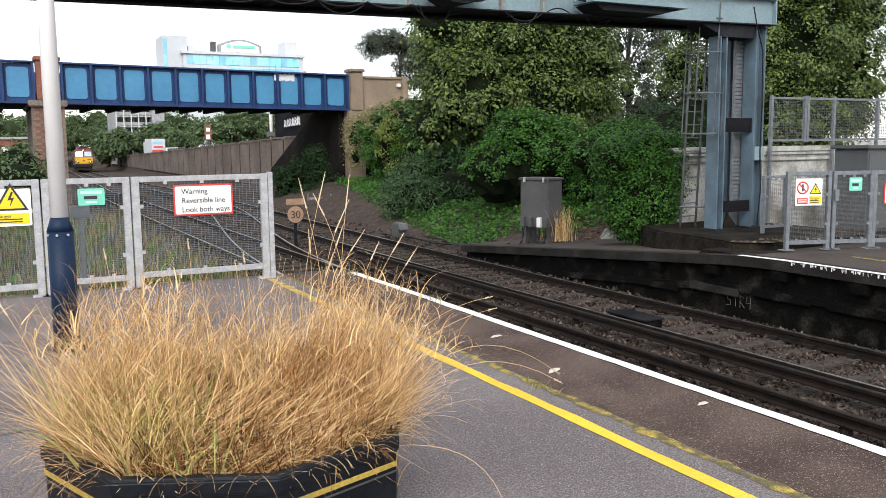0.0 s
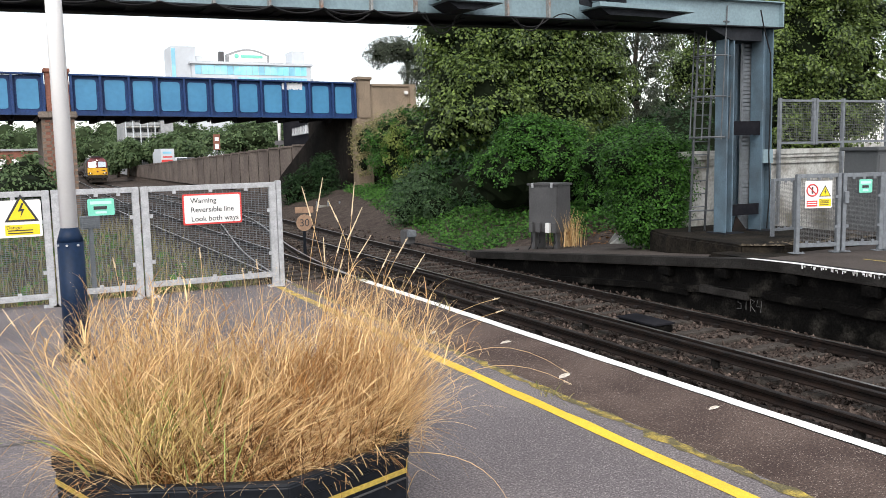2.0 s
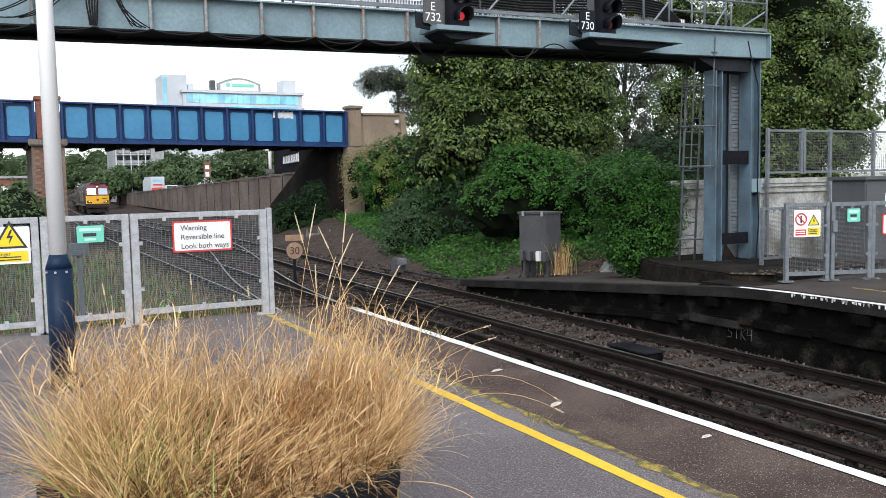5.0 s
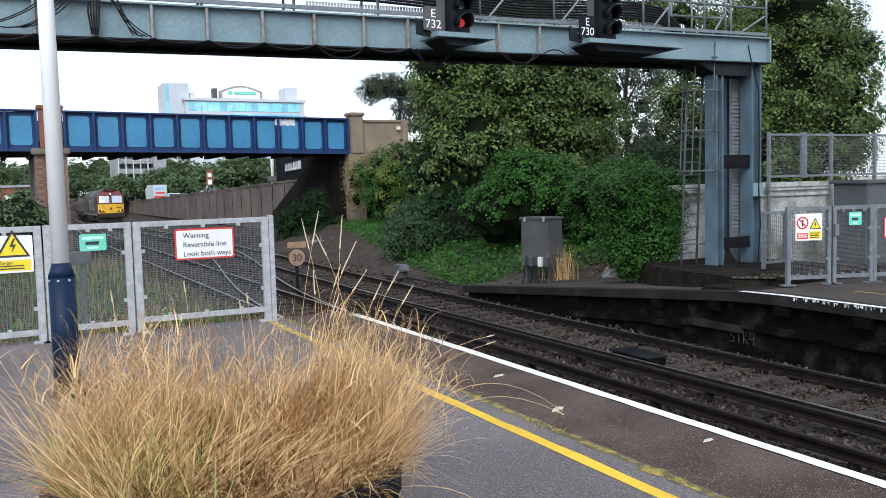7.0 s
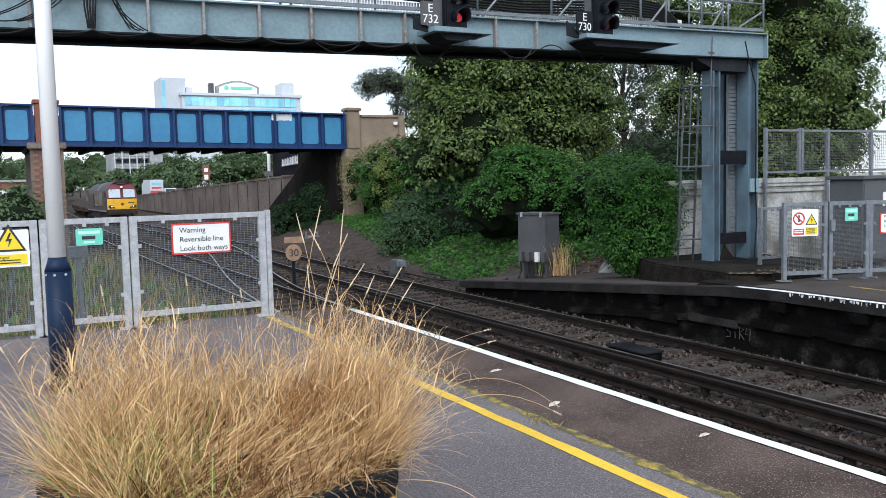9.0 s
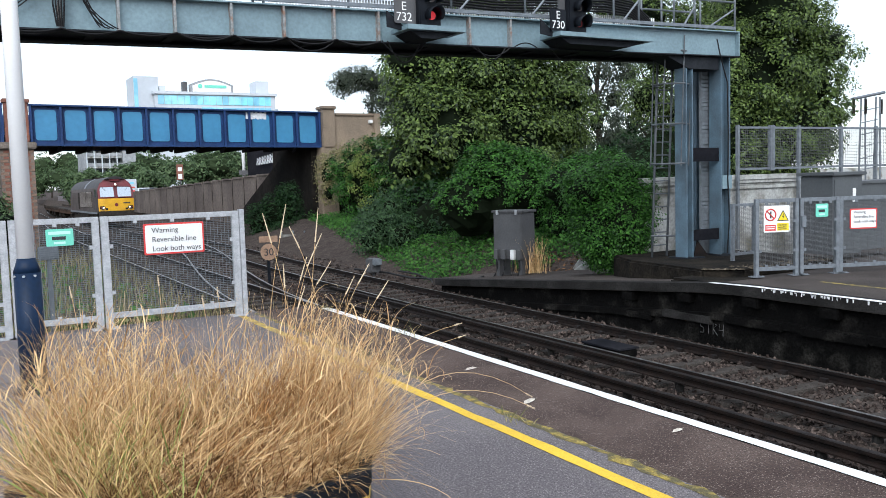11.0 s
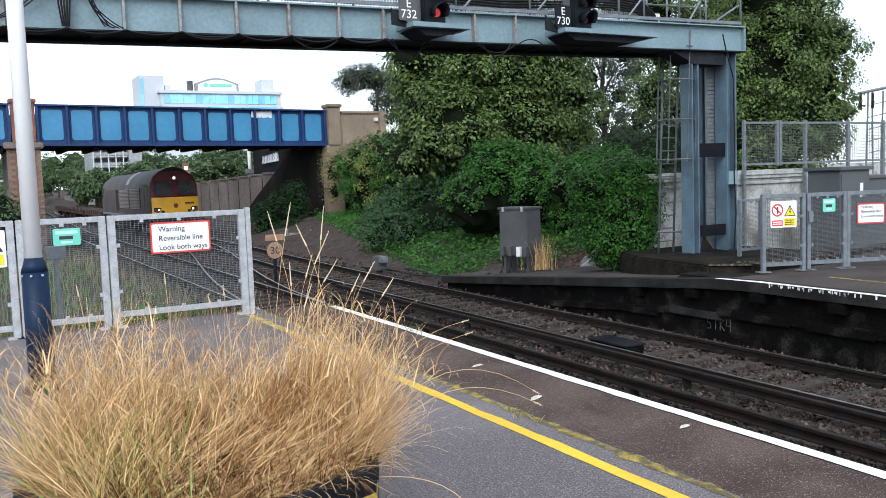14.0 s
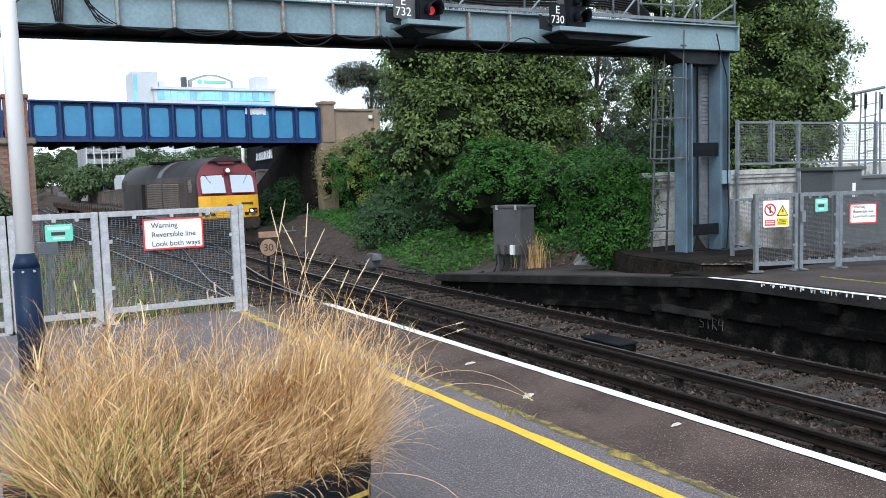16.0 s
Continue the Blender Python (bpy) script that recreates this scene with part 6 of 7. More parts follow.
solid("upper_road", Shape().box(21.0, 60, 64, 220, -1.0, 0.3), ASPHALT, "grey road above the retaining wall", "road")
rs = thing("road_sign", (20.6, 92, 2.2), "red and white sign board on a post", "sign")
part("post", Shape().tube([(20.6, 92, 0.7), (20.6, 92, 3.6)], 0.06, 6), STEEL_GREY, rs)
part("board", Shape().box(20.25, 20.95, 91.9, 91.95, 2.5, 4.1), BRICK_PIER, rs)
part("panel", Shape().box(20.4, 20.8, 91.85, 91.89, 2.6, 3.1), SIGN_WHITE, rs)
part("panel", Shape().box(20.4, 20.8, 91.85, 91.89, 3.4, 3.8), SIGN_WHITE, rs)
# far traction structure and roofs on the far side
py = thing("traction_portal", (51, 35, 0), "steel lattice portal with insulators", "mast")
for x in (50.1, 50.9, 51.6, 52.4):
    part("leg", Shape().tube([(x, 35, -1.2), (x + (0.25 if x in (50.1, 51.6) else -0.15), 35, 6.3)], 0.06, 5), GALV_GREY, py)
part("beam", Shape().tube([(49.4, 35, 6.1), (52.7, 35, 6.6)], 0.1, 5), GALV_GREY, py)
for x in (49.6, 50.8, 52.4):
    part("insulator", Shape().tube([(x, 35, 6.15), (x, 35, 5.9), (x, 35, 5.2)], 0.1, 6), RAIL_SIDE, py)
for k in range(6):
    part("cross_tie", Shape().tube([(50.2 + 0.02 * k, 35, 1.6 + 0.75 * k), (52.3 - 0.02 * k, 35, 1.9 + 0.75 * k)], 0.03, 4), GALV_GREY, py)
fb = thing("far_building", (60, 50, 0), "low pale building with blue band far off", "building")
part("wall", Shape().box(50, 90, 48, 60, -1, 1.75), CONCRETE, fb)
part("band", Shape().box(50, 58, 47.9, 48, 1.75, 2.3), BLD_GLASS, fb)


# ---- locomotive and wagons ----
SLAT = surf("dusty_grille_slats", (0.17, 0.14, 0.115), (0.11, 0.088, 0.072), 1.2, 0.6, 0.05, fine=8)
lo = thing("locomotive", (0, 0, 0), "maroon and yellow freight diesel locomotive, headlights lit", "locomotive")
LEN = 21.3
PROF = [(1.32, 1.05), (1.32, 2.72), (1.27, 2.98), (1.1, 3.3), (0.78, 3.58), (0.4, 3.76), (0.0, 3.82)]
ring = PROF + [(-x, z) for x, z in PROF[-2::-1]]


def loft(sections):
    """Skin through rings of equal count, each at its own y."""
    s = Shape()
    n = len(sections[0])
    for sec in sections:
        s.v += sec
    for i in range(len(sections) - 1):
        s.f += [(i * n + j, i * n + j + 1, (i + 1) * n + j + 1, (i + 1) * n + j) for j in range(n - 1)]
    return s


# side skirts, roof and body as separate skins
def ring_at(y, k0, k1, scale=1.0):
    return [(x * scale, y, z) for x, z in ring[k0:k1]]


n_ring = len(ring)
part("bodyside", loft([[(1.32, y, 1.05), (1.32, y, 2.72), (1.27, y, 2.98)] for y in (2.7, 18.7)]), LOCO_SIDE, lo, local=True)
part("bodyside", loft([[(-1.27, y, 2.98), (-1.32, y, 2.72), (-1.32, y, 1.05)] for y in (2.7, 18.7)]), LOCO_SIDE, lo, local=True)
part("roof", loft([ring_at(y, 2, n_ring - 2) for y in (2.7, 5.2, 8.1, 18.7)]), LOCO_ROOF, lo, "sooty black curved roof", smooth=True, local=True)
part("roof_band", loft([[(x * 1.006, y, z + 0.012) for x, z in ring[2:n_ring - 2]] for y in (8.0, 9.1)]), GALV_GREY, lo, "pale roof panel band", smooth=True, local=True)
for yy, ylast in ((0.0, 2.7), (21.3, 18.7)):
    sg_ = 1 if yy == 0 else -1
    y_at = lambda z: yy + sg_ * (0.0 if z < 2.1 else (z - 2.1) * 0.3)
    brow = []
    for frac in (0.0, 0.12, 0.5, 1.0):
        k = 0.965 + 0.035 * min(frac * 3, 1)
        brow.append([(x * k, y_at(z) * (1 - frac) + ylast * frac + sg_ * (0.1 * abs(x) * (1 - frac)), z if z > 3.0 else z) for x, z in ring])
    part("cab_brow", loft(brow[:2]), LOCO_ROOF, lo, "sooty cab brow and corner", local=True)
    part("cab_roof", loft([b_[2:n_ring - 2] for b_ in brow[1:]]), LOCO_ROOF, lo, smooth=True, local=True)
    part("cab_side", loft([b_[:3] for b_ in brow[1:]]), LOCO_SIDE, lo, local=True)
    part("cab_side", loft([b_[n_ring - 3:] for b_ in brow[1:]]), LOCO_SIDE, lo, local=True)
    # front face: yellow below, maroon window frame above
    part("nose_panel", Shape().add([(-1.275, yy + sg_ * 0.125, 1.2), (-0.8, yy - sg_ * 0.0, 1.2), (0.8, yy, 1.2), (1.275, yy + sg_ * 0.125, 1.2), (-1.275, yy + sg_ * 0.125, 2.14), (-0.8, yy, 2.14), (0.8, yy, 2.14), (1.275, yy + sg_ * 0.125, 2.14), (-1.2, yy + sg_ * 0.5, 1.2), (1.2, yy + sg_ * 0.5, 1.2), (-1.2, yy + sg_ * 0.5, 2.14), (1.2, yy + sg_ * 0.5, 2.14)],
                                 [(0, 1, 5, 4), (1, 2, 6, 5), (2, 3, 7, 6), (8, 0, 4, 10), (3, 9, 11, 7), (4, 5, 6, 7, 11, 10), (0, 8, 9, 3, 2, 1)]), LOCO_YELLOW, lo, "yellow nose panel", bevel=0.02, local=True)
    face = Shape()
    top = [(x * 0.965, z) for x, z in PROF if z > 2.3]
    outl = [(1.27, 2.14)] + top + [(-x, z) for x, z in top[-2::-1]] + [(-1.27, 2.14)]
    face.v = [(x, y_at(z) + sg_ * (0.1 * abs(x) + 0.01), z) for x, z in outl]
    face.f = [tuple(range(len(outl)))]
    part("window_surround", face, MAROON, lo, local=True)
    vis = [(x, z) for x, z in outl if z > 3.4]
    yv = y_at(3.4)
    part("visor", Shape().prism(vis, min(yv - sg_ * 0.1, yv + sg_ * 0.3), max(yv - sg_ * 0.1, yv + sg_ * 0.3), "y"), LOCO_ROOF, lo, "sooty overhanging cab visor", bevel=0.02, local=True)
    for sx in (-1, 1):
        def wpt(x, z, d=0.0):
            return (sx * x, y_at(z) + sg_ * (0.035 * x - 0.012 - d + 0.12 * (z - 2.24)), z)
        w_ = part("windscreen", Shape().add([wpt(0.1, 2.24), wpt(1.12, 2.24), wpt(1.13, 2.88), wpt(1.04, 3.02), wpt(0.12, 3.04), ], [(0, 1, 2, 3, 4)]), LOCO_GLASS, lo, "sky-reflecting cab windscreen", local=True)
        part("frame", Shape().tube([wpt(0.1, 2.24, 0.01), wpt(1.12, 2.24, 0.01), wpt(1.13, 2.88, 0.01), wpt(1.04, 3.02, 0.01), wpt(0.12, 3.04, 0.01), wpt(0.1, 2.24, 0.01)], 0.028, 5), MAROON, w_, local=True)
        part("wiper", Shape().tube([wpt(0.95, 3.08, 0.04), wpt(0.7, 2.7, 0.05)], 0.008, 4), BLACK, w_, local=True)
        lb_ = part("light_cluster", Shape().box(sx * 0.98 - 0.2, sx * 0.98 + 0.2, yy - sg_ * 0.03 - 0.02 + 0.05, yy + 0.1, 1.36, 1.58), BLACK, lo, bevel=0.02, local=True)
        if yy == 0:
            part("headlight", Shape().tube([(sx * 0.92, -0.05, 1.47), (sx * 0.92, 0.03, 1.47)], 0.06, 14), LAMP_WHITE, lb_, "lit round headlight", local=True)
            part("marker_light", Shape().tube([(sx * 1.1, -0.04, 1.47), (sx * 1.1, 0.03, 1.47)], 0.05, 10), LENS_DULL, lb_, local=True)
        bf = part("buffer", Shape().tube([(sx * 0.87, yy, 0.98), (sx * 0.87, yy - sg_ * 0.5, 0.98)], 0.1, 12), UNDER, lo, local=True)
        part("buffer_head", Shape().tube([(sx * 0.87, yy - sg_ * 0.5, 0.98), (sx * 0.87, yy - sg_ * 0.56, 0.98)], 0.23, 14), UNDER, bf, local=True)
        part("side_window", Shape().box(sx * 1.325 - 0.006, sx * 1.325 + 0.006, min(yy + sg_ * 1.0, yy + sg_ * 1.75), max(yy + sg_ * 1.0, yy + sg_ * 1.75), 2.3, 2.85), DARK_GLASS, lo, local=True)
        part("cab_door", Shape().box(sx * 1.325 - 0.008, sx * 1.325 + 0.008, min(yy + sg_ * 2.0, yy + sg_ * 2.6), max(yy + sg_ * 2.0, yy + sg_ * 2.6), 1.15, 2.95), LOCO_SIDE, lo, local=True)
        part("handrail", Shape().tube([(sx * 1.37, yy + sg_ * 1.9, 1.2), (sx * 1.37, yy + sg_ * 1.9, 2.5)], 0.012, 5), STEEL_GREY, lo, local=True)
    hl = part("top_light_housing", Shape().box(-0.14, 0.14, yy + sg_ * 0.16 - 0.06, yy + sg_ * 0.2 + 0.1, 3.1, 3.3), MAROON, lo, bevel=0.02, local=True)
    if yy == 0:
        part("headlight", Shape().tube([(0.0, 0.08, 3.2), (0.0, 0.14, 3.2)], 0.08, 14), LAMP_WHITE, hl, "lit high-level headlight", local=True)
    part("horn_grille", Shape().box(-0.36, 0.36, yy + sg_ * 0.36 - 0.03, yy + sg_ * 0.36 + 0.06, 3.46, 3.64), MAROON, lo, bevel=0.015, local=True)
    part("buffer_beam", Shape().box(-1.25, 1.25, yy - sg_ * 0.02 - 0.05, yy + 0.15, 0.72, 1.19), UNDER, lo, bevel=0.02, local=True)
    part("coupling_hook", Shape().tube([(0, yy, 0.98), (0, yy - sg_ * 0.35, 0.98), (0, yy - sg_ * 0.38, 0.8)], 0.05, 8), UNDER, lo, local=True)
    for x in (-0.5, -0.35, 0.35, 0.55):
        part("air_pipe", Shape().tube([(x, yy - sg_ * 0.05, 1.0), (x, yy - sg_ * 0.2, 0.9), (x, yy - sg_ * 0.15, 0.45)], 0.03, 6), UNDER, lo, local=True)
    part("deflector", Shape().box(-1.15, 1.15, yy + sg_ * 0.1 - 0.03, yy + sg_ * 0.1 + 0.03, 0.2, 0.6), UNDER, lo, local=True)
part("crest", Shape().tube([(0, -0.012, 1.66), (0, 0.01, 1.66)], 0.13, 12), MAROON, lo, local=True)
for x in (-1.0, -0.72, 0.7, 0.98):
    part("jumper_socket", Shape().box(x - 0.08, x + 0.08, -0.06, 0.02, 1.3, 1.42), BLACK if abs(x) < 0.8 else STEEL_GREY, lo, bevel=0.01, local=True)
part("text_bar", Shape().box(0.5, 1.0, -0.012, 0.04, 1.74, 1.83), INK, lo, local=True)
# side grilles
for sx in (-1, 1):
    for y0, y1 in ((3.5, 7.2), (7.6, 11.6)):
        gr = part("grille", Shape().box(sx * 1.325 - 0.01, sx * 1.325 + 0.01, y0, y1, 1.45, 2.72), UNDER, lo, local=True)
        for k in range(14):
            z = 1.5 + k * 0.088
            part("slat", Shape().prism([(sx * 1.33, z), (sx * 1.375, z - 0.02), (sx * 1.375, z + 0.01), (sx * 1.33, z + 0.06)], y0, y1, "y"), SLAT, gr, local=True)
    part("doorway", Shape().box(sx * 1.33 - 0.012, sx * 1.33 + 0.012, 12.4, 13.4, 1.3, 2.7), UNDER, lo, "dark side opening", local=True)
    part("solebar", Shape().box(sx * 1.34 - 0.02, sx * 1.34 + 0.02, 0.6, 20.7, 0.98, 1.12), GALV_GREY, lo, "pale grey solebar stripe", local=True)
    part("fuel_tank", Shape().box(sx * 0.6 - 0.65, sx * 0.6 + 0.65, 7.6, 13.7, 0.3, 0.98), UNDER, lo, bevel=0.08, local=True)
part("underframe", Shape().box(-1.2, 1.2, 0.2, 21.1, 0.85, 1.06), UNDER, lo, local=True)
for y in (12.0, 14.2):
    part("roof_fan", Shape().tube([(0, y, 3.78), (0, y, 3.87)], 0.7, 18), LOCO_ROOF, lo, local=True)
part("exhaust", Shape().box(-0.3, 0.3, 9.2, 9.9, 3.75, 3.92), UNDER, lo, bevel=0.02, local=True)
axles = []
for y0 in (4.2, 17.1):
    bg = part("bogie", Shape().box(-1.12, -1.0, y0 - 2.6, y0 + 2.6, 0.4, 0.8).box(1.0, 1.12, y0 - 2.6, y0 + 2.6, 0.4, 0.8).box(-1.0, 1.0, y0 - 0.3, y0 + 0.3, 0.45, 0.75), UNDER, lo, local=True)
    for dy in (-2.05, 0.0, 2.05):
        ws = part("wheelset", Shape().tube([(-0.82, 0, 0), (-0.68, 0, 0)], 0.53, 20).tube([(0.68, 0, 0), (0.82, 0, 0)], 0.53, 20).tube([(-0.7, 0, 0), (0.7, 0, 0)], 0.09, 8), RAIL_TOP, lo, local=True)
        axles.append((ws, y0 + dy))

WAGON_RUST = surf("rusty_wagon_steel", (0.075, 0.04, 0.025), (0.04, 0.028, 0.022), 2, 0.85, 0.2, fine=20, speck=0.3, spec=0.15)
wagons = []
for i in range(4):
    wg = thing("flat_wagon", (0, 0, 0), "empty rusty low wagon behind the locomotive", "wagon", "train wagons")
    part("bed", Shape().box(-1.25, 1.25, 0.5, 13.0, 0.85, 1.05), UNDER, wg, bevel=0.02, local=True)
    for sx in (-1, 1):
        part("sole_beam", Shape().box(sx * 1.2 - 0.06, sx * 1.2 + 0.06, 0.5, 13.0, 0.7, 1.1), WAGON_RUST, wg, local=True)
        for k in range(9):
            part("stanchion", Shape().box(sx * 1.28 - 0.03, sx * 1.28 + 0.03, 1.0 + k * 1.45, 1.1 + k * 1.45, 0.9, 1.3 if i else 1.2), UNDER, wg, local=True)
    for y0 in (2.2, 11.2):
        part("bogie", Shape().box(-1.05, 1.05, y0 - 1.2, y0 + 1.2, 0.3, 0.7), UNDER, wg, local=True)
        for dy in (-0.9, 0.9):
            part("wheelset", Shape().tube([(-0.8, y0 + dy, 0.42), (-0.68, y0 + dy, 0.42)], 0.42, 14).tube([(0.68, y0 + dy, 0.42), (0.8, y0 + dy, 0.42)], 0.42, 14), UNDER, wg, local=True)
    wagons.append(wg)


# ---- planter with dry grass ----
CX, CY = 1.026, 4.26
A0 = radians(-115.5)


def octa(r_, z):
    return [(CX + r_ * math.cos(A0 + radians(22.5 + 45 * i)), CY + r_ * math.sin(A0 + radians(22.5 + 45 * i)), z) for i in range(8)]


pla = thing("planter", (CX, CY, 0), "black octagonal plastic planter with gold stripes", "planter")
s = Shape()
levels = [(0.86, 0.0), (0.875, 0.03), (0.88, 0.3), (0.885, 0.47), (0.9, 0.48), (0.9, 0.538), (0.89, 0.55), (0.835, 0.55), (0.825, 0.42)]
for r_, z in levels:
    s.v += octa(r_, z)
for i in range(len(levels) - 1):
    s.f += [(i * 8 + j, i * 8 + (j + 1) % 8, (i + 1) * 8 + (j + 1) % 8, (i + 1) * 8 + j) for j in range(8)]
part("tub", s, BLACK, pla, bevel=0.006)
part("soil", Shape().add(octa(0.828, 0.45), [tuple(range(8))]), SOIL, pla)
for z_, h_, m_, nm_ in ((0.4, 0.024, GOLD, "gold_band"), (0.372, 0.008, STEEL_GREY, "groove_line")):
    for k in range(8):
        o0, o1 = octa(0.882, z_), octa(0.883, z_ + h_)
        a, b, c, d = o0[k], o0[(k + 1) % 8], o1[(k + 1) % 8], o1[k]
        mx = Vector(((a[0] + b[0]) / 2 - CX, (a[1] + b[1]) / 2 - CY, 0)).normalized() * 0.006
        part(nm_, Shape().add([tuple(Vector(q_) + mx) for q_ in (a, b, c, d)] + [tuple(Vector(q_)) for q_ in (a, b, c, d)], [(0, 1, 2, 3), (3, 2, 6, 7), (0, 4, 5, 1)]), m_, pla)
gr_ = thing("dry_grass", (CX, CY, 0.45), "dense straw-coloured dry ornamental grass in planter", "grass")
r = np.random.default_rng(41)


def straw(name, b, seg, ln, lean_, az, curl, width, material, kink=0.0, label=""):
    """Blades from places in the planter's space, as one part of the grass."""
    q, tip, d = blades(r, b, seg, ln, lean_, az, curl, width, kink=kink)
    ob = new(name, strip_mesh(name, q, material))
    ob.parent = gr_
    tagged(ob, label, kind="stuff")
    return q, tip, d


TWIST = math.atan2(-0.234, 0.972)


def bed(n, test, z=0.03):
    """Places in the tub, in axes across it and along it, kept where test(u, v) holds."""
    got = []
    while len(got) < n:
        u_, v_ = r.uniform(-0.82, 0.82, 2)
        if u_ * u_ + v_ * v_ < 0.66 and test(u_, v_):
            got.append((u_, v_, z * r.random()))
    return np.array(got)


def turned(b):
    c_, s_ = math.cos(TWIST), math.sin(TWIST)
    return np.stack([b[:, 0] * c_ - b[:, 1] * s_, b[:, 0] * s_ + b[:, 1] * c_, b[:, 2]], 1)


def tuft(name, b, seg, ln, lean_, az, curl, width, material, kink=0.0, label=""):
    return straw(name, turned(b), seg, ln, lean_, az + TWIST, curl, width, material, kink, label)


anywhere = lambda u_, v_: True
# brown undergrowth, darkened so the shade between blades is in its colour
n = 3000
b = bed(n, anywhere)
tuft("undergrowth", b, 5, r.uniform(0.12, 0.32, n), r.uniform(0, 0.9, n), r.uniform(0, 6.28, n), r.uniform(0.0, 1.4, n), r.uniform(0.004, 0.008, n), STRAW_DARK, 0.3, "brown inner stems of dry grass, darkened for shade")
# a back row of fine stems, thin enough to see the platform through
n = 420
b = bed(n, lambda u_, v_: v_ > 0.0)
q0, tip, d = tuft("stems", b, 8, r.uniform(0.5, 0.88, n), np.abs(r.normal(0.0, 0.14, n)), r.uniform(0, 6.28, n), r.uniform(-0.2, 0.7, n), r.uniform(0.002, 0.0032, n), STRAW, 0.05, "fine upright straw stems")
grown = [q0]
# clumps: where, how many, length, lean, outward direction
for test, n, l0, l1, t0, t1, a_, sp_, c0, c1, mat_ in (
        (lambda u_, v_: u_ < -0.25 and v_ > -0.35, 330, 0.42, 0.84, 0.0, 0.4, 2.4, 1.1, 0.0, 0.8, STRAW),
        (lambda u_, v_: u_ < -0.15 and v_ < 0.3, 220, 0.22, 0.46, 0.1, 0.7, 3.0, 0.9, 0.1, 1.3, OLIVE_STRAW),
        (lambda u_, v_: -0.35 < u_ < 0.35 and v_ > -0.1, 340, 0.26, 0.56, 0.0, 0.4, 0.5, 1.8, 0.0, 1.0, STRAW),
        (lambda u_, v_: 0.2 < u_ < 0.6 and -0.25 < v_ < 0.35, 300, 0.2, 0.44, 0.0, 0.35, 0.4, 0.9, 0.0, 0.7, STRAW_MID),
        (lambda u_, v_: u_ > 0.38 and v_ > -0.2, 360, 0.42, 0.82, 0.05, 0.5, 0.2, 0.8, 0.0, 0.7, STRAW),
        (lambda u_, v_: u_ > 0.42 and v_ > -0.4, 260, 0.36, 0.66, 0.35, 1.0, 0.1, 0.6, 0.0, 0.9, STRAW),
        (lambda u_, v_: v_ > 0.1, 200, 0.2, 0.45, 0.0, 0.4, 1.6, 1.6, 0.0, 0.8, STRAW_MID)):
    b = bed(n, test)
    qk, tk, dk = tuft("stems", b, 8, r.uniform(l0, l1, n), r.uniform(t0, t1, n), r.normal(a_, sp_, n), r.uniform(c0, c1, n), r.uniform(0.003, 0.0052, n), mat_, 0.1)
    grown.append(qk)
    tip, d = np.concatenate([tip, tk]), np.concatenate([d, dk])
# curling leaves along the stems
for qk, k_, mat_ in zip(grown, (0.8, 2.6, 2.0, 3.6, 2.8, 2.4, 2.0, 1.4), (STRAW, STRAW, OLIVE_STRAW, STRAW, STRAW_MID, STRAW, STRAW, STRAW_MID)):
    m = int(len(qk) * k_)
    pick, seg_ = r.integers(0, len(qk), m), r.integers(2, 8, m)
    p = qk[pick, seg_, 0].astype(float)
    heading = np.where(r.random(m) < 0.6, r.normal(0.2, 0.9, m), r.uniform(0, 6.28, m))
    straw("leaf_blades", p, 8, r.uniform(0.12, 0.3, m), r.uniform(0.1, 0.9, m), heading, r.uniform(1.2, 3.6, m), r.uniform(0.004, 0.008, m), mat_, 0.15, "pale curling dry leaf blades")
# flattened mat at the front, combed sideways along the rim
for n, test, z_, w_, mat_, k_ in ((1000, lambda u_, v_: v_ < -0.1 and u_ > -0.5, 0.22, 0.7, STRAW, 0.2), (800, lambda u_, v_: v_ < 0.0 and u_ > 0.15, 0.26, 0.75, STRAW, 0.2), (420, lambda u_, v_: v_ < 0.1 and u_ < -0.1, 0.22, 0.7, STRAW, 0.2),
                                  (620, lambda u_, v_: v_ < -0.05, 0.12, 0.9, STRAW_MID, 0.2), (420, lambda u_, v_: v_ < -0.15, 0.22, 1.6, STRAW, 0.4)):
    b = bed(n, test, z_)
    b[:, :2] *= 0.9
    b[:, 2] *= 1.1 - np.clip(np.hypot(b[:, 0], b[:, 1]), 0, 0.8)
    out_ = np.arctan2(b[:, 1] * 0.25 + 0.12, b[:, 0] + 0.35)
    ln = r.uniform(0.22, 0.5, n) * np.where(b[:, 1] < -0.45, 0.6, 1.0)
    tuft("fallen_blades", b, 8, ln, r.uniform(0.75, 1.4, n), out_ + r.normal(0, w_, n), r.uniform(-0.2, 1.2, n), r.uniform(0.0055, 0.011, n), mat_, k_, "flattened straw blades inside the rim")
# spreading sides and a few strands over the rim
n = 420
b = bed(n, lambda u_, v_: u_ < -0.35)
tuft("side_blades", b, 8, r.uniform(0.4, 0.88, n), r.uniform(0.3, 1.0, n), r.normal(3.0, 0.55, n), r.uniform(0.0, 1.1, n), r.uniform(0.0035, 0.0065, n), STRAW, 0.15, "long straw blades spreading from the tub")
n = 260
b = bed(n, lambda u_, v_: u_ > 0.45 and v_ > -0.4)
tuft("side_blades", b, 8, r.uniform(0.4, 0.8, n), r.uniform(0.4, 1.05, n), r.normal(0.15, 0.5, n), r.uniform(0.0, 1.3, n), r.uniform(0.0032, 0.006, n), STRAW, 0.1)
n = 46
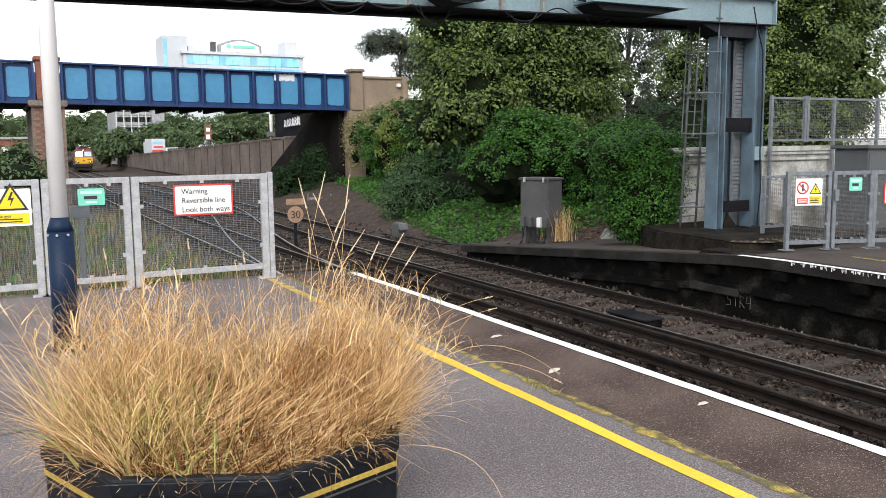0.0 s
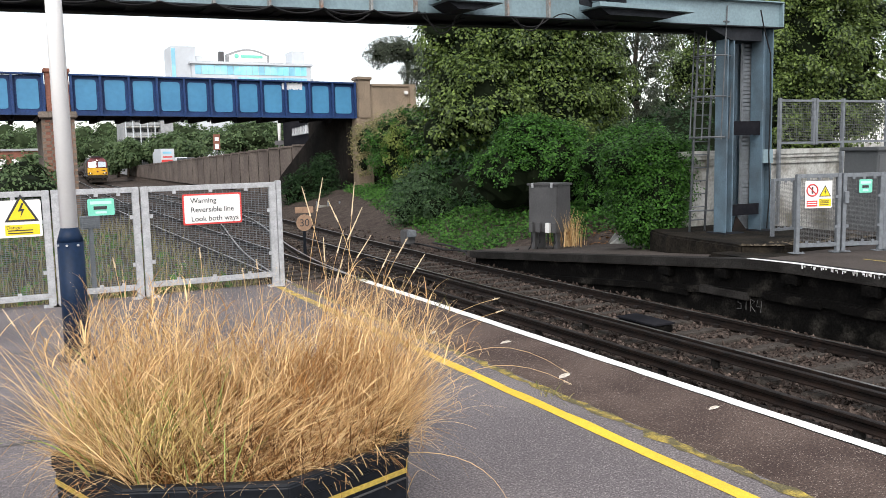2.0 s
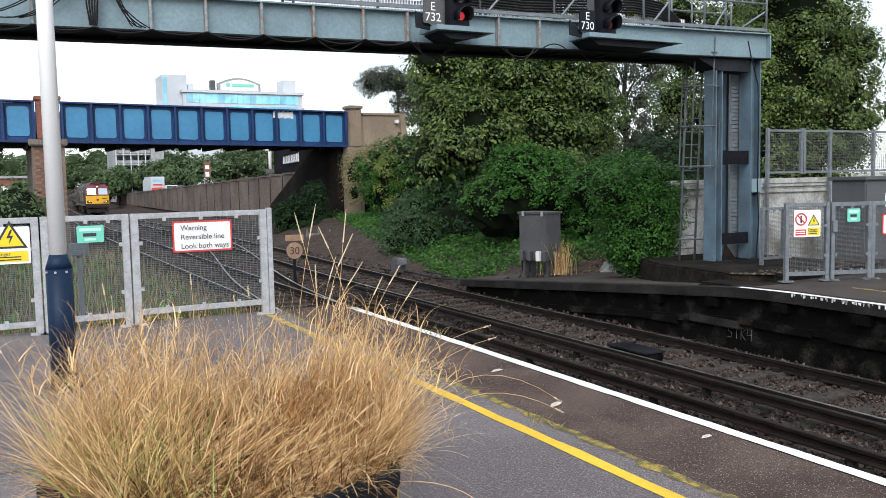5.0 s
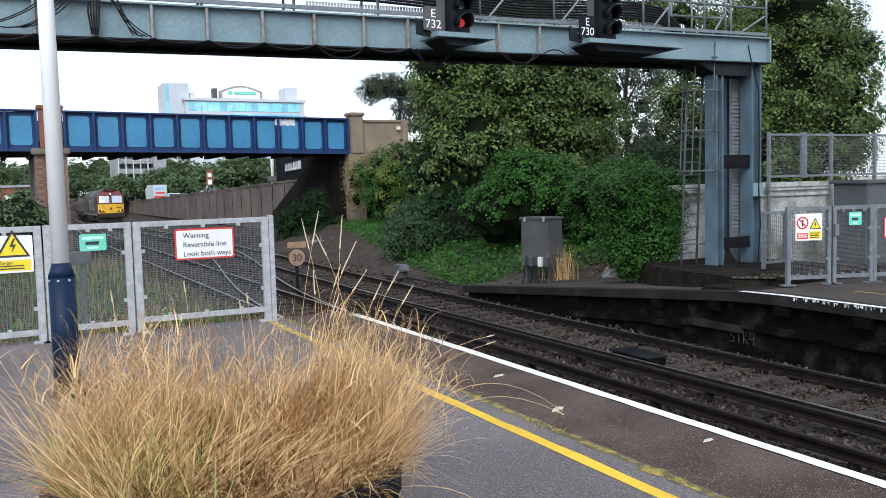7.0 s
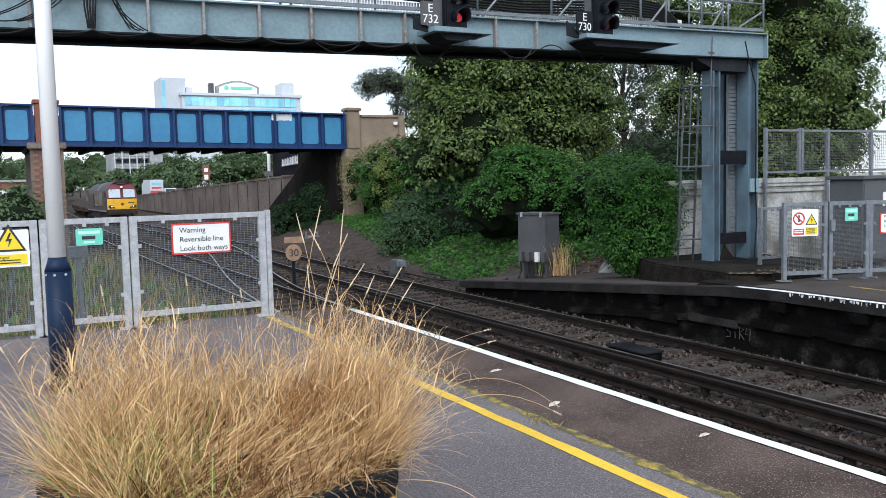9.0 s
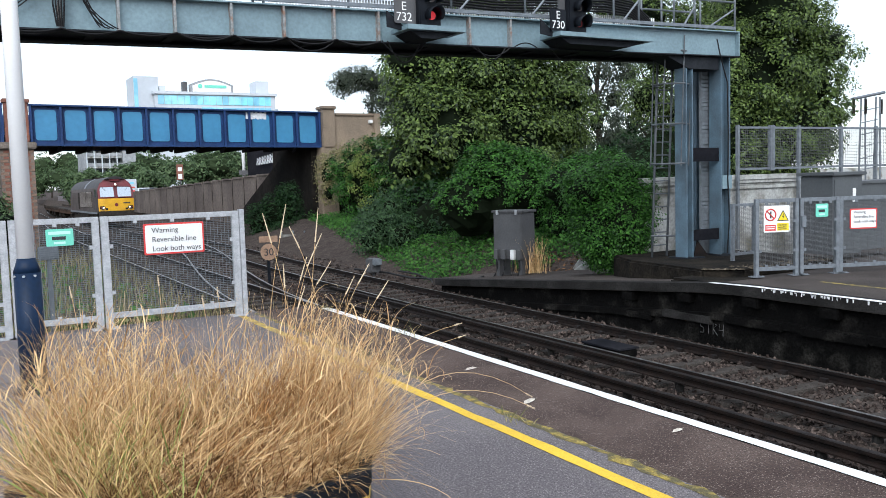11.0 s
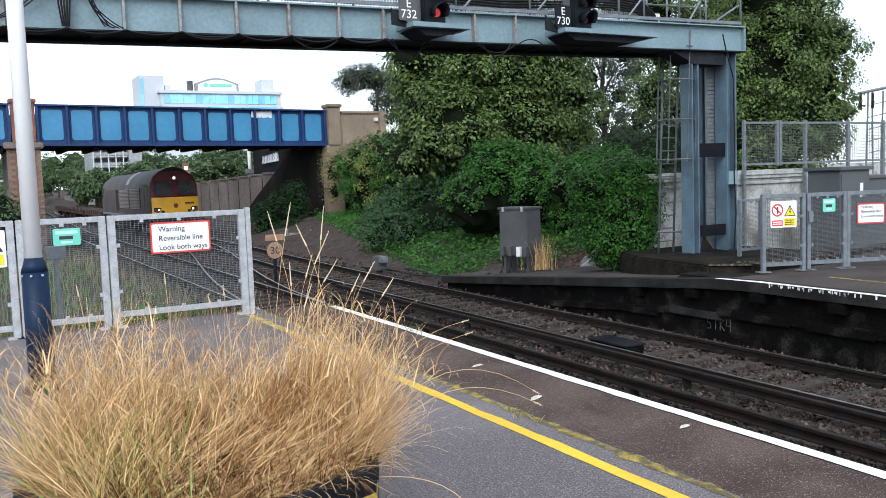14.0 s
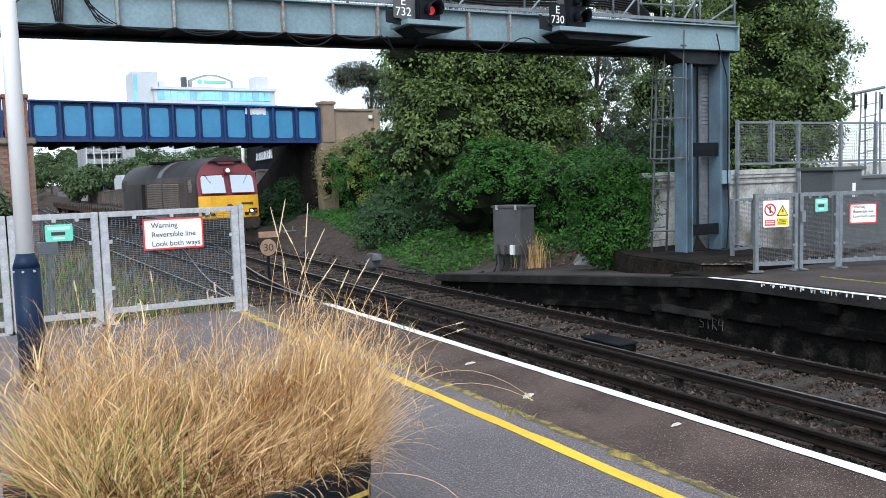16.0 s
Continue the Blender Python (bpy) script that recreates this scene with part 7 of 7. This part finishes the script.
b = bed(n, lambda u_, v_: v_ < -0.3 and u_ * u_ + v_ * v_ > 0.5, 0.12)
tuft("side_blades", b, 8, r.uniform(0.2, 0.4, n), r.uniform(0.6, 1.2, n), np.arctan2(b[:, 1], b[:, 0]) + r.normal(0, 0.5, n), r.uniform(0.9, 1.9, n), r.uniform(0.003, 0.005, n), STRAW, 0.1)
heads = []
keep = r.random(len(tip)) < 0.22
t_, dd = tip[keep], d[keep]
for j in range(7):
    heads.append(leaf_quads(r, t_ + dd * (0.008 * j) + r.normal(0, 0.0015, t_.shape), dd + r.normal(0, 0.3, t_.shape), 0.009, -0.5, 0.3))
hd = new("seed_heads", quads("seed_heads", np.concatenate(heads), SEED))
hd.parent = gr_
tagged(hd, "pale feathery seed heads", kind="stuff")
n = 26
b = bed(n, lambda u_, v_: u_ < -0.4)
tuft("green_blades", b, 8, r.uniform(0.3, 0.6, n), r.uniform(0.1, 0.6, n), r.normal(2.8, 0.9, n), r.uniform(0.5, 1.9, n), r.uniform(0.012, 0.022, n), GREEN_BLADE, 0.2, "broad fresh green grass blades")
n = 130
b = bed(n, lambda u_, v_: u_ < -0.05 and v_ < 0.45)
tuft("green_blades", b, 7, r.uniform(0.22, 0.48, n), r.uniform(0.0, 0.6, n), r.uniform(0, 6.28, n), r.uniform(0.2, 1.5, n), r.uniform(0.006, 0.011, n), GREEN_BLADE, 0.1)


# ---- taller stalks that sway ----
def stalk(base, tip_, bend, head, name="grass_stalk"):
    """One stalk with a bristly seed head, in its own space from its foot."""
    st = thing(name, base, "single tall dry grass stalk with seed head", "grass stalk", "tall stalks")
    b_, t_ = Vector((0, 0, 0)), Vector(tip_) - Vector(base)
    mid = (b_ + t_) / 2 + Vector(bend)
    pts = [tuple((1 - u) ** 2 * b_ + 2 * u * (1 - u) * mid + u * u * t_) for u in [i / 10 for i in range(11)]]
    part("stem", Shape().tube(pts, 0.0022, 4, 0.0013), STRAW, st, local=True)
    if head:
        e = Vector(pts[-1])
        dd = (e - Vector(pts[-2])).normalized()
        k = 46
        part("seed_core", Shape().tube([tuple(e + dd * head * a_) for a_ in (-0.9, -0.6, -0.2, 0.2, 0.6, 1.0)], 0.0045, 5, 0.0016), SEED, st, local=True)
        rs_ = np.random.default_rng(int(abs(base[0]) * 977 + abs(tip_[2]) * 331))
        along = rs_.uniform(-0.9 * head, head, k)
        p = np.array(e)[None] + np.array(dd)[None] * along[:, None]
        o = new("seed_head", quads("seed_head", leaf_quads(rs_, p - rs_.normal(0, 0.0012, (k, 3)), np.array(dd)[None] + rs_.normal(0, 0.12, (k, 3)), 0.009, 0, 0.25), SEED))
        o.parent = st
    return st


STALKS = (((1.62, 4.5), (1.53, 4.6, 1.64), (0.09, 0, 0.0), 0.09), ((1.45, 4.6), (1.61, 4.6, 1.67), (-0.07, 0, 0.0), 0.1), ((1.7, 4.5), (1.775, 4.6, 1.64), (-0.06, 0, 0.0), 0.1),
          ((1.75, 4.4), (1.62, 4.55, 1.58), (0.1, 0, 0.2), 0.07), ((1.6, 4.5), (1.78, 4.6, 1.5), (-0.12, 0, 0.2), 0.11), ((1.55, 4.6), (1.85, 4.6, 1.36), (-0.1, 0, 0.15), 0.08),
          ((1.7, 4.5), (2.04, 4.5, 1.35), (-0.08, 0, 0.1), 0.07), ((1.75, 4.4), (2.13, 4.5, 1.26), (-0.08, 0, 0.1), 0.07), ((1.6, 4.4), (1.9, 4.45, 1.31), (-0.05, 0, 0.1), 0.06),
          ((1.5, 4.5), (1.65, 4.5, 1.25), (-0.05, 0, 0.1), 0.07), ((1.75, 4.2), (2.6, 4.4, 1.0), (-0.2, 0, 0.25), 0.03), ((1.7, 4.1), (2.5, 4.2, 0.98), (-0.2, 0, 0.2), 0.03),
          ((0.9, 4.6), (0.9, 4.6, 1.4), (0.03, 0, 0.1), 0.03), ((1.3, 4.7), (1.23, 4.7, 1.3), (0, 0, 0.1), 0.03), ((0.6, 4.6), (0.5, 4.6, 1.38), (0, 0, 0.1), 0.03),
          ((1.78, 4.1), (2.95, 4.2, 0.55), (-0.1, 0, 0.55), 0.03), ((1.75, 3.9), (2.75, 3.9, 0.6), (-0.15, 0, 0.45), 0.03), ((1.65, 3.7), (2.0, 3.2, 0.15), (0.25, 0, 0.2), 0.04),
          ((1.4, 4.5), (1.55, 4.5, 1.38), (0.1, 0, 0.1), 0.07), ((1.2, 4.5), (1.1, 4.4, 1.3), (0, 0, 0.1), 0.03), ((1.55, 4.6), (1.72, 4.6, 1.4), (-0.06, 0, 0.1), 0.07), ((0.3, 4.2), (0.0, 4.3, 1.2), (0, 0, 0.1), 0.05))
stalks = [stalk((bx_, by_, 0.46), t_, bend, h_) for (bx_, by_), t_, bend, h_ in STALKS]

# ---- small things ----
r = np.random.default_rng(61)
for x_, y_, n_ in ((4.74, 9.35, 26), (4.7, 11.9, 30), (3.68, 5.4, 16), (3.7, 8.6, 14)):
    b = np.stack([x_ + r.normal(0, 0.05, n_), y_ + r.normal(0, 0.12, n_), np.zeros(n_)], 1)
    q, _, _ = blades(r, b, 4, r.uniform(0.04, 0.16, n_), r.uniform(0.2, 1.1, n_), r.uniform(0, 6.28, n_), r.uniform(0.2, 1.2, n_), r.uniform(0.006, 0.014, n_))
    tagged(new("edge_weed", strip_mesh("edge_weed", q, WEED_LEAF)), "small weed tuft rooted in the asphalt seam", "weed", "seam weeds", "stuff")
LITTER = surf("dry_leaf_litter", (0.45, 0.4, 0.33), (0.6, 0.56, 0.5), 8, 0.8, 0.2)
for x, y, t_, l_ in ((4.35, 7.2, 10, 0.16), (4.1, 5.85, 25, 0.2), (4.5, 4.55, 5, 0.12), (4.52, 2.9, 12, 0.13), (3.95, 8.0, 40, 0.12), (3.2, 7.9, 60, 0.08), (2.7, 2.9, 30, 0.05)):
    lf = thing("fallen_leaf", (x, y, 0.004), "pale dry fallen leaf on the asphalt", "leaf", "litter", turn=t_)
    part("blade", Shape().add([(-l_ / 2, 0, 0.0), (-l_ / 6, l_ * 0.14, 0.012), (l_ / 4, l_ * 0.12, 0.014), (l_ / 2, 0, 0.004), (l_ / 4, -l_ * 0.12, 0.006), (-l_ / 6, -l_ * 0.13, 0.003)], [(0, 1, 5), (1, 2, 4, 5), (2, 3, 4)]), LITTER, lf, local=True)
sp = thing("speed_board", (7.77, 24.0, -1.05), "weathered tan round speed board on a short post", "speed sign")
part("post", Shape().box(7.73, 7.81, 24.0, 24.06, -1.05, -0.2), BLACK, sp)
dsc = part("disc", Shape().tube([(7.77, 23.98, -0.08), (7.77, 24.0, -0.08)], 0.24, 22), TAN, sp)
part("top_plate", Shape().box(7.5, 8.05, 23.97, 24.0, 0.2, 0.38), TAN, sp, bevel=0.01)
writing("lettering", "30", 0.3, (7.77, 23.97, -0.18), dsc, INK, align="CENTER")
pm = thing("point_motor", (11.3, 24.6, -1.05), "small grey trackside signal unit in the weeds", "signal unit")
part("case", Shape().box(11.15, 11.5, 24.4, 24.8, -1.0, -0.55), STEEL_GREY, pm, bevel=0.03)
part("hood", Shape().box(11.2, 11.45, 24.2, 24.4, -0.75, -0.55), GALV_GREY, pm, bevel=0.02)
part("leg", Shape().box(11.28, 11.36, 24.55, 24.65, -1.2, -1.0), STEEL_GREY, pm)
TROUGH = surf("weathered_trough_concrete", (0.22, 0.215, 0.2), (0.12, 0.115, 0.1), 3, 0.9, 0.3, fine=20, speck=0.3, spec=0.1)
tb2 = thing("trough_route", (14.2, 39, -1.0), "grey concrete cable troughs beside the line", "cable trough")
for k in range(4):
    x_, y_ = 13.5 + 0.4 * k, 39.9 - 0.5 * k
    part("trough", Shape().prism([(x_, y_), (x_ + 0.38, y_ - 0.48), (x_ + 0.6, y_ - 0.3), (x_ + 0.22, y_ + 0.18)], -0.85, -0.6), TROUGH, tb2, bevel=0.015)
    part("leg", Shape().box(x_ + 0.04, x_ + 0.1, y_ - 0.06, y_, -1.1, -0.4), GALV_GREY, tb2)
oc = thing("loose_cable", (11.6, 21, -1.0), "black cable lying on the ballast", "cable")
part("cable", Shape().tube([(11.3, 26, -1.0), (11.5, 24, -0.97), (11.55, 22.5, -1.0), (11.75, 21, -0.93), (11.6, 19.8, -0.95), (11.9, 19.0, -0.7)], 0.03, 6), CABLE, oc)
part("cable", Shape().tube([(11.9, 24.0, -0.95), (11.75, 22.4, -0.9), (11.6, 21.3, -0.98), (11.2, 20.4, -0.98)], 0.025, 6), CABLE, oc)
r = np.random.default_rng(52)
n = 240
b = np.stack([13.0 + r.normal(0, 0.16, n), 18.35 + r.normal(0, 0.16, n), np.full(n, -0.62)], 1)
q, _, _ = blades(r, b, 4, r.uniform(0.4, 1.0, n), r.uniform(0, 0.25, n), r.uniform(0, 6.28, n), r.uniform(0, 0.6, n), r.uniform(0.008, 0.016, n))
tagged(new("dry_weed_tuft", strip_mesh("dry_weed_tuft", q, STRAW)), "tuft of dry straw beside the location cabinet", "weeds", kind="stuff")
n = 1500
lx_, ly_ = r.uniform(11.9, 15.0, n), r.uniform(14.9, 20.5, n)
lz_ = np.array([ground_z(a, b) for a, b in zip(lx_, ly_)]) + 0.02
DRY_LEAF = leafy("brown_leaf_litter", (0.05, 0.026, 0.013), (0.2, 0.11, 0.055), 0.05, 0.8, 0.1)
tagged(new("leaf_litter", quads("leaf_litter", leaf_quads(r, np.stack([lx_, ly_, lz_], 1), np.tile([0, 0, 1.0], (n, 1)), 0.09, 0.1, 0.7), DRY_LEAF)), "brown fallen leaves over the bank edge", "leaf litter", kind="stuff")
# sprayed strokes on the far platform face
s = Shape()
for dy, pts in ((0.0, ((0.09, 0.2), (0.02, 0.2), (0.02, 0.11), (0.09, 0.09), (0.09, 0.01), (0.0, 0.0))), (0.14, ((0.0, 0.2), (0.12, 0.2))), (0.14, ((0.06, 0.2), (0.06, 0.0))), (0.3, ((0.0, 0.0), (0.0, 0.2), (0.09, 0.17), (0.0, 0.1), (0.1, 0.0))), (0.43, ((0.02, 0.2), (0.0, 0.09), (0.1, 0.1), (0.1, 0.2), (0.09, 0.0)))):
    s.tube([(FAR + 0.095, 10.75 - dy - a, -0.9 + c) for a, c in pts], 0.007, 4)
solid("sprayed_tag", s, FAINT, "pale sprayed strokes on platform face", "graffiti", kind="")
rear = thing("station_wall", (0, -11.8, 0), "plain pale station wall behind the platform", "wall", kind="structure")
part("wall", Shape().box(-14, 4.0, -12.3, -11.9, 0.0, 3.2), PARAPET, rear)


# ---- what moves ----
def front_y(t):
    """Where the locomotive's nose is along the line."""
    return 141.0 - 6.55 * t


def on_track(y, length):
    """A vehicle's pose with its front at y."""
    x0, x1 = track_x(y), track_x(y + length)
    turn = -math.degrees(math.atan2(x1 - x0, length))
    return pose(x0, y, RAIL_Z - dip(y), math.degrees(math.atan2(dip(y) - dip(y + length), length)), 0, turn)


def motions():
    times = [i * 0.5 for i in range(33)]
    walk(lo, [(t, on_track(front_y(t), 21.3)) for t in times])
    for k, wg in enumerate(wagons):
        walk(wg, [(t, on_track(front_y(t) + 22.2 + 13.9 * k, 13.5)) for t in times])
    fine = [i * 0.1 for i in range(161)]
    for ws, ay in axles:
        walk(ws, [(t, pose(0, ay, 0.53, math.degrees(6.55 * t / 0.53), 0, 0)) for t in fine])
    for k, (st, row) in enumerate(zip(stalks, STALKS)):
        (bx_, by_) = row[0]
        walk(st, [(t, pose(bx_, by_, 0.46, 0.9 * math.sin(t * 1.7 + k), 1.2 * math.sin(t * 2.1 + 1.3 * k), 0)) for t in times])


motions()
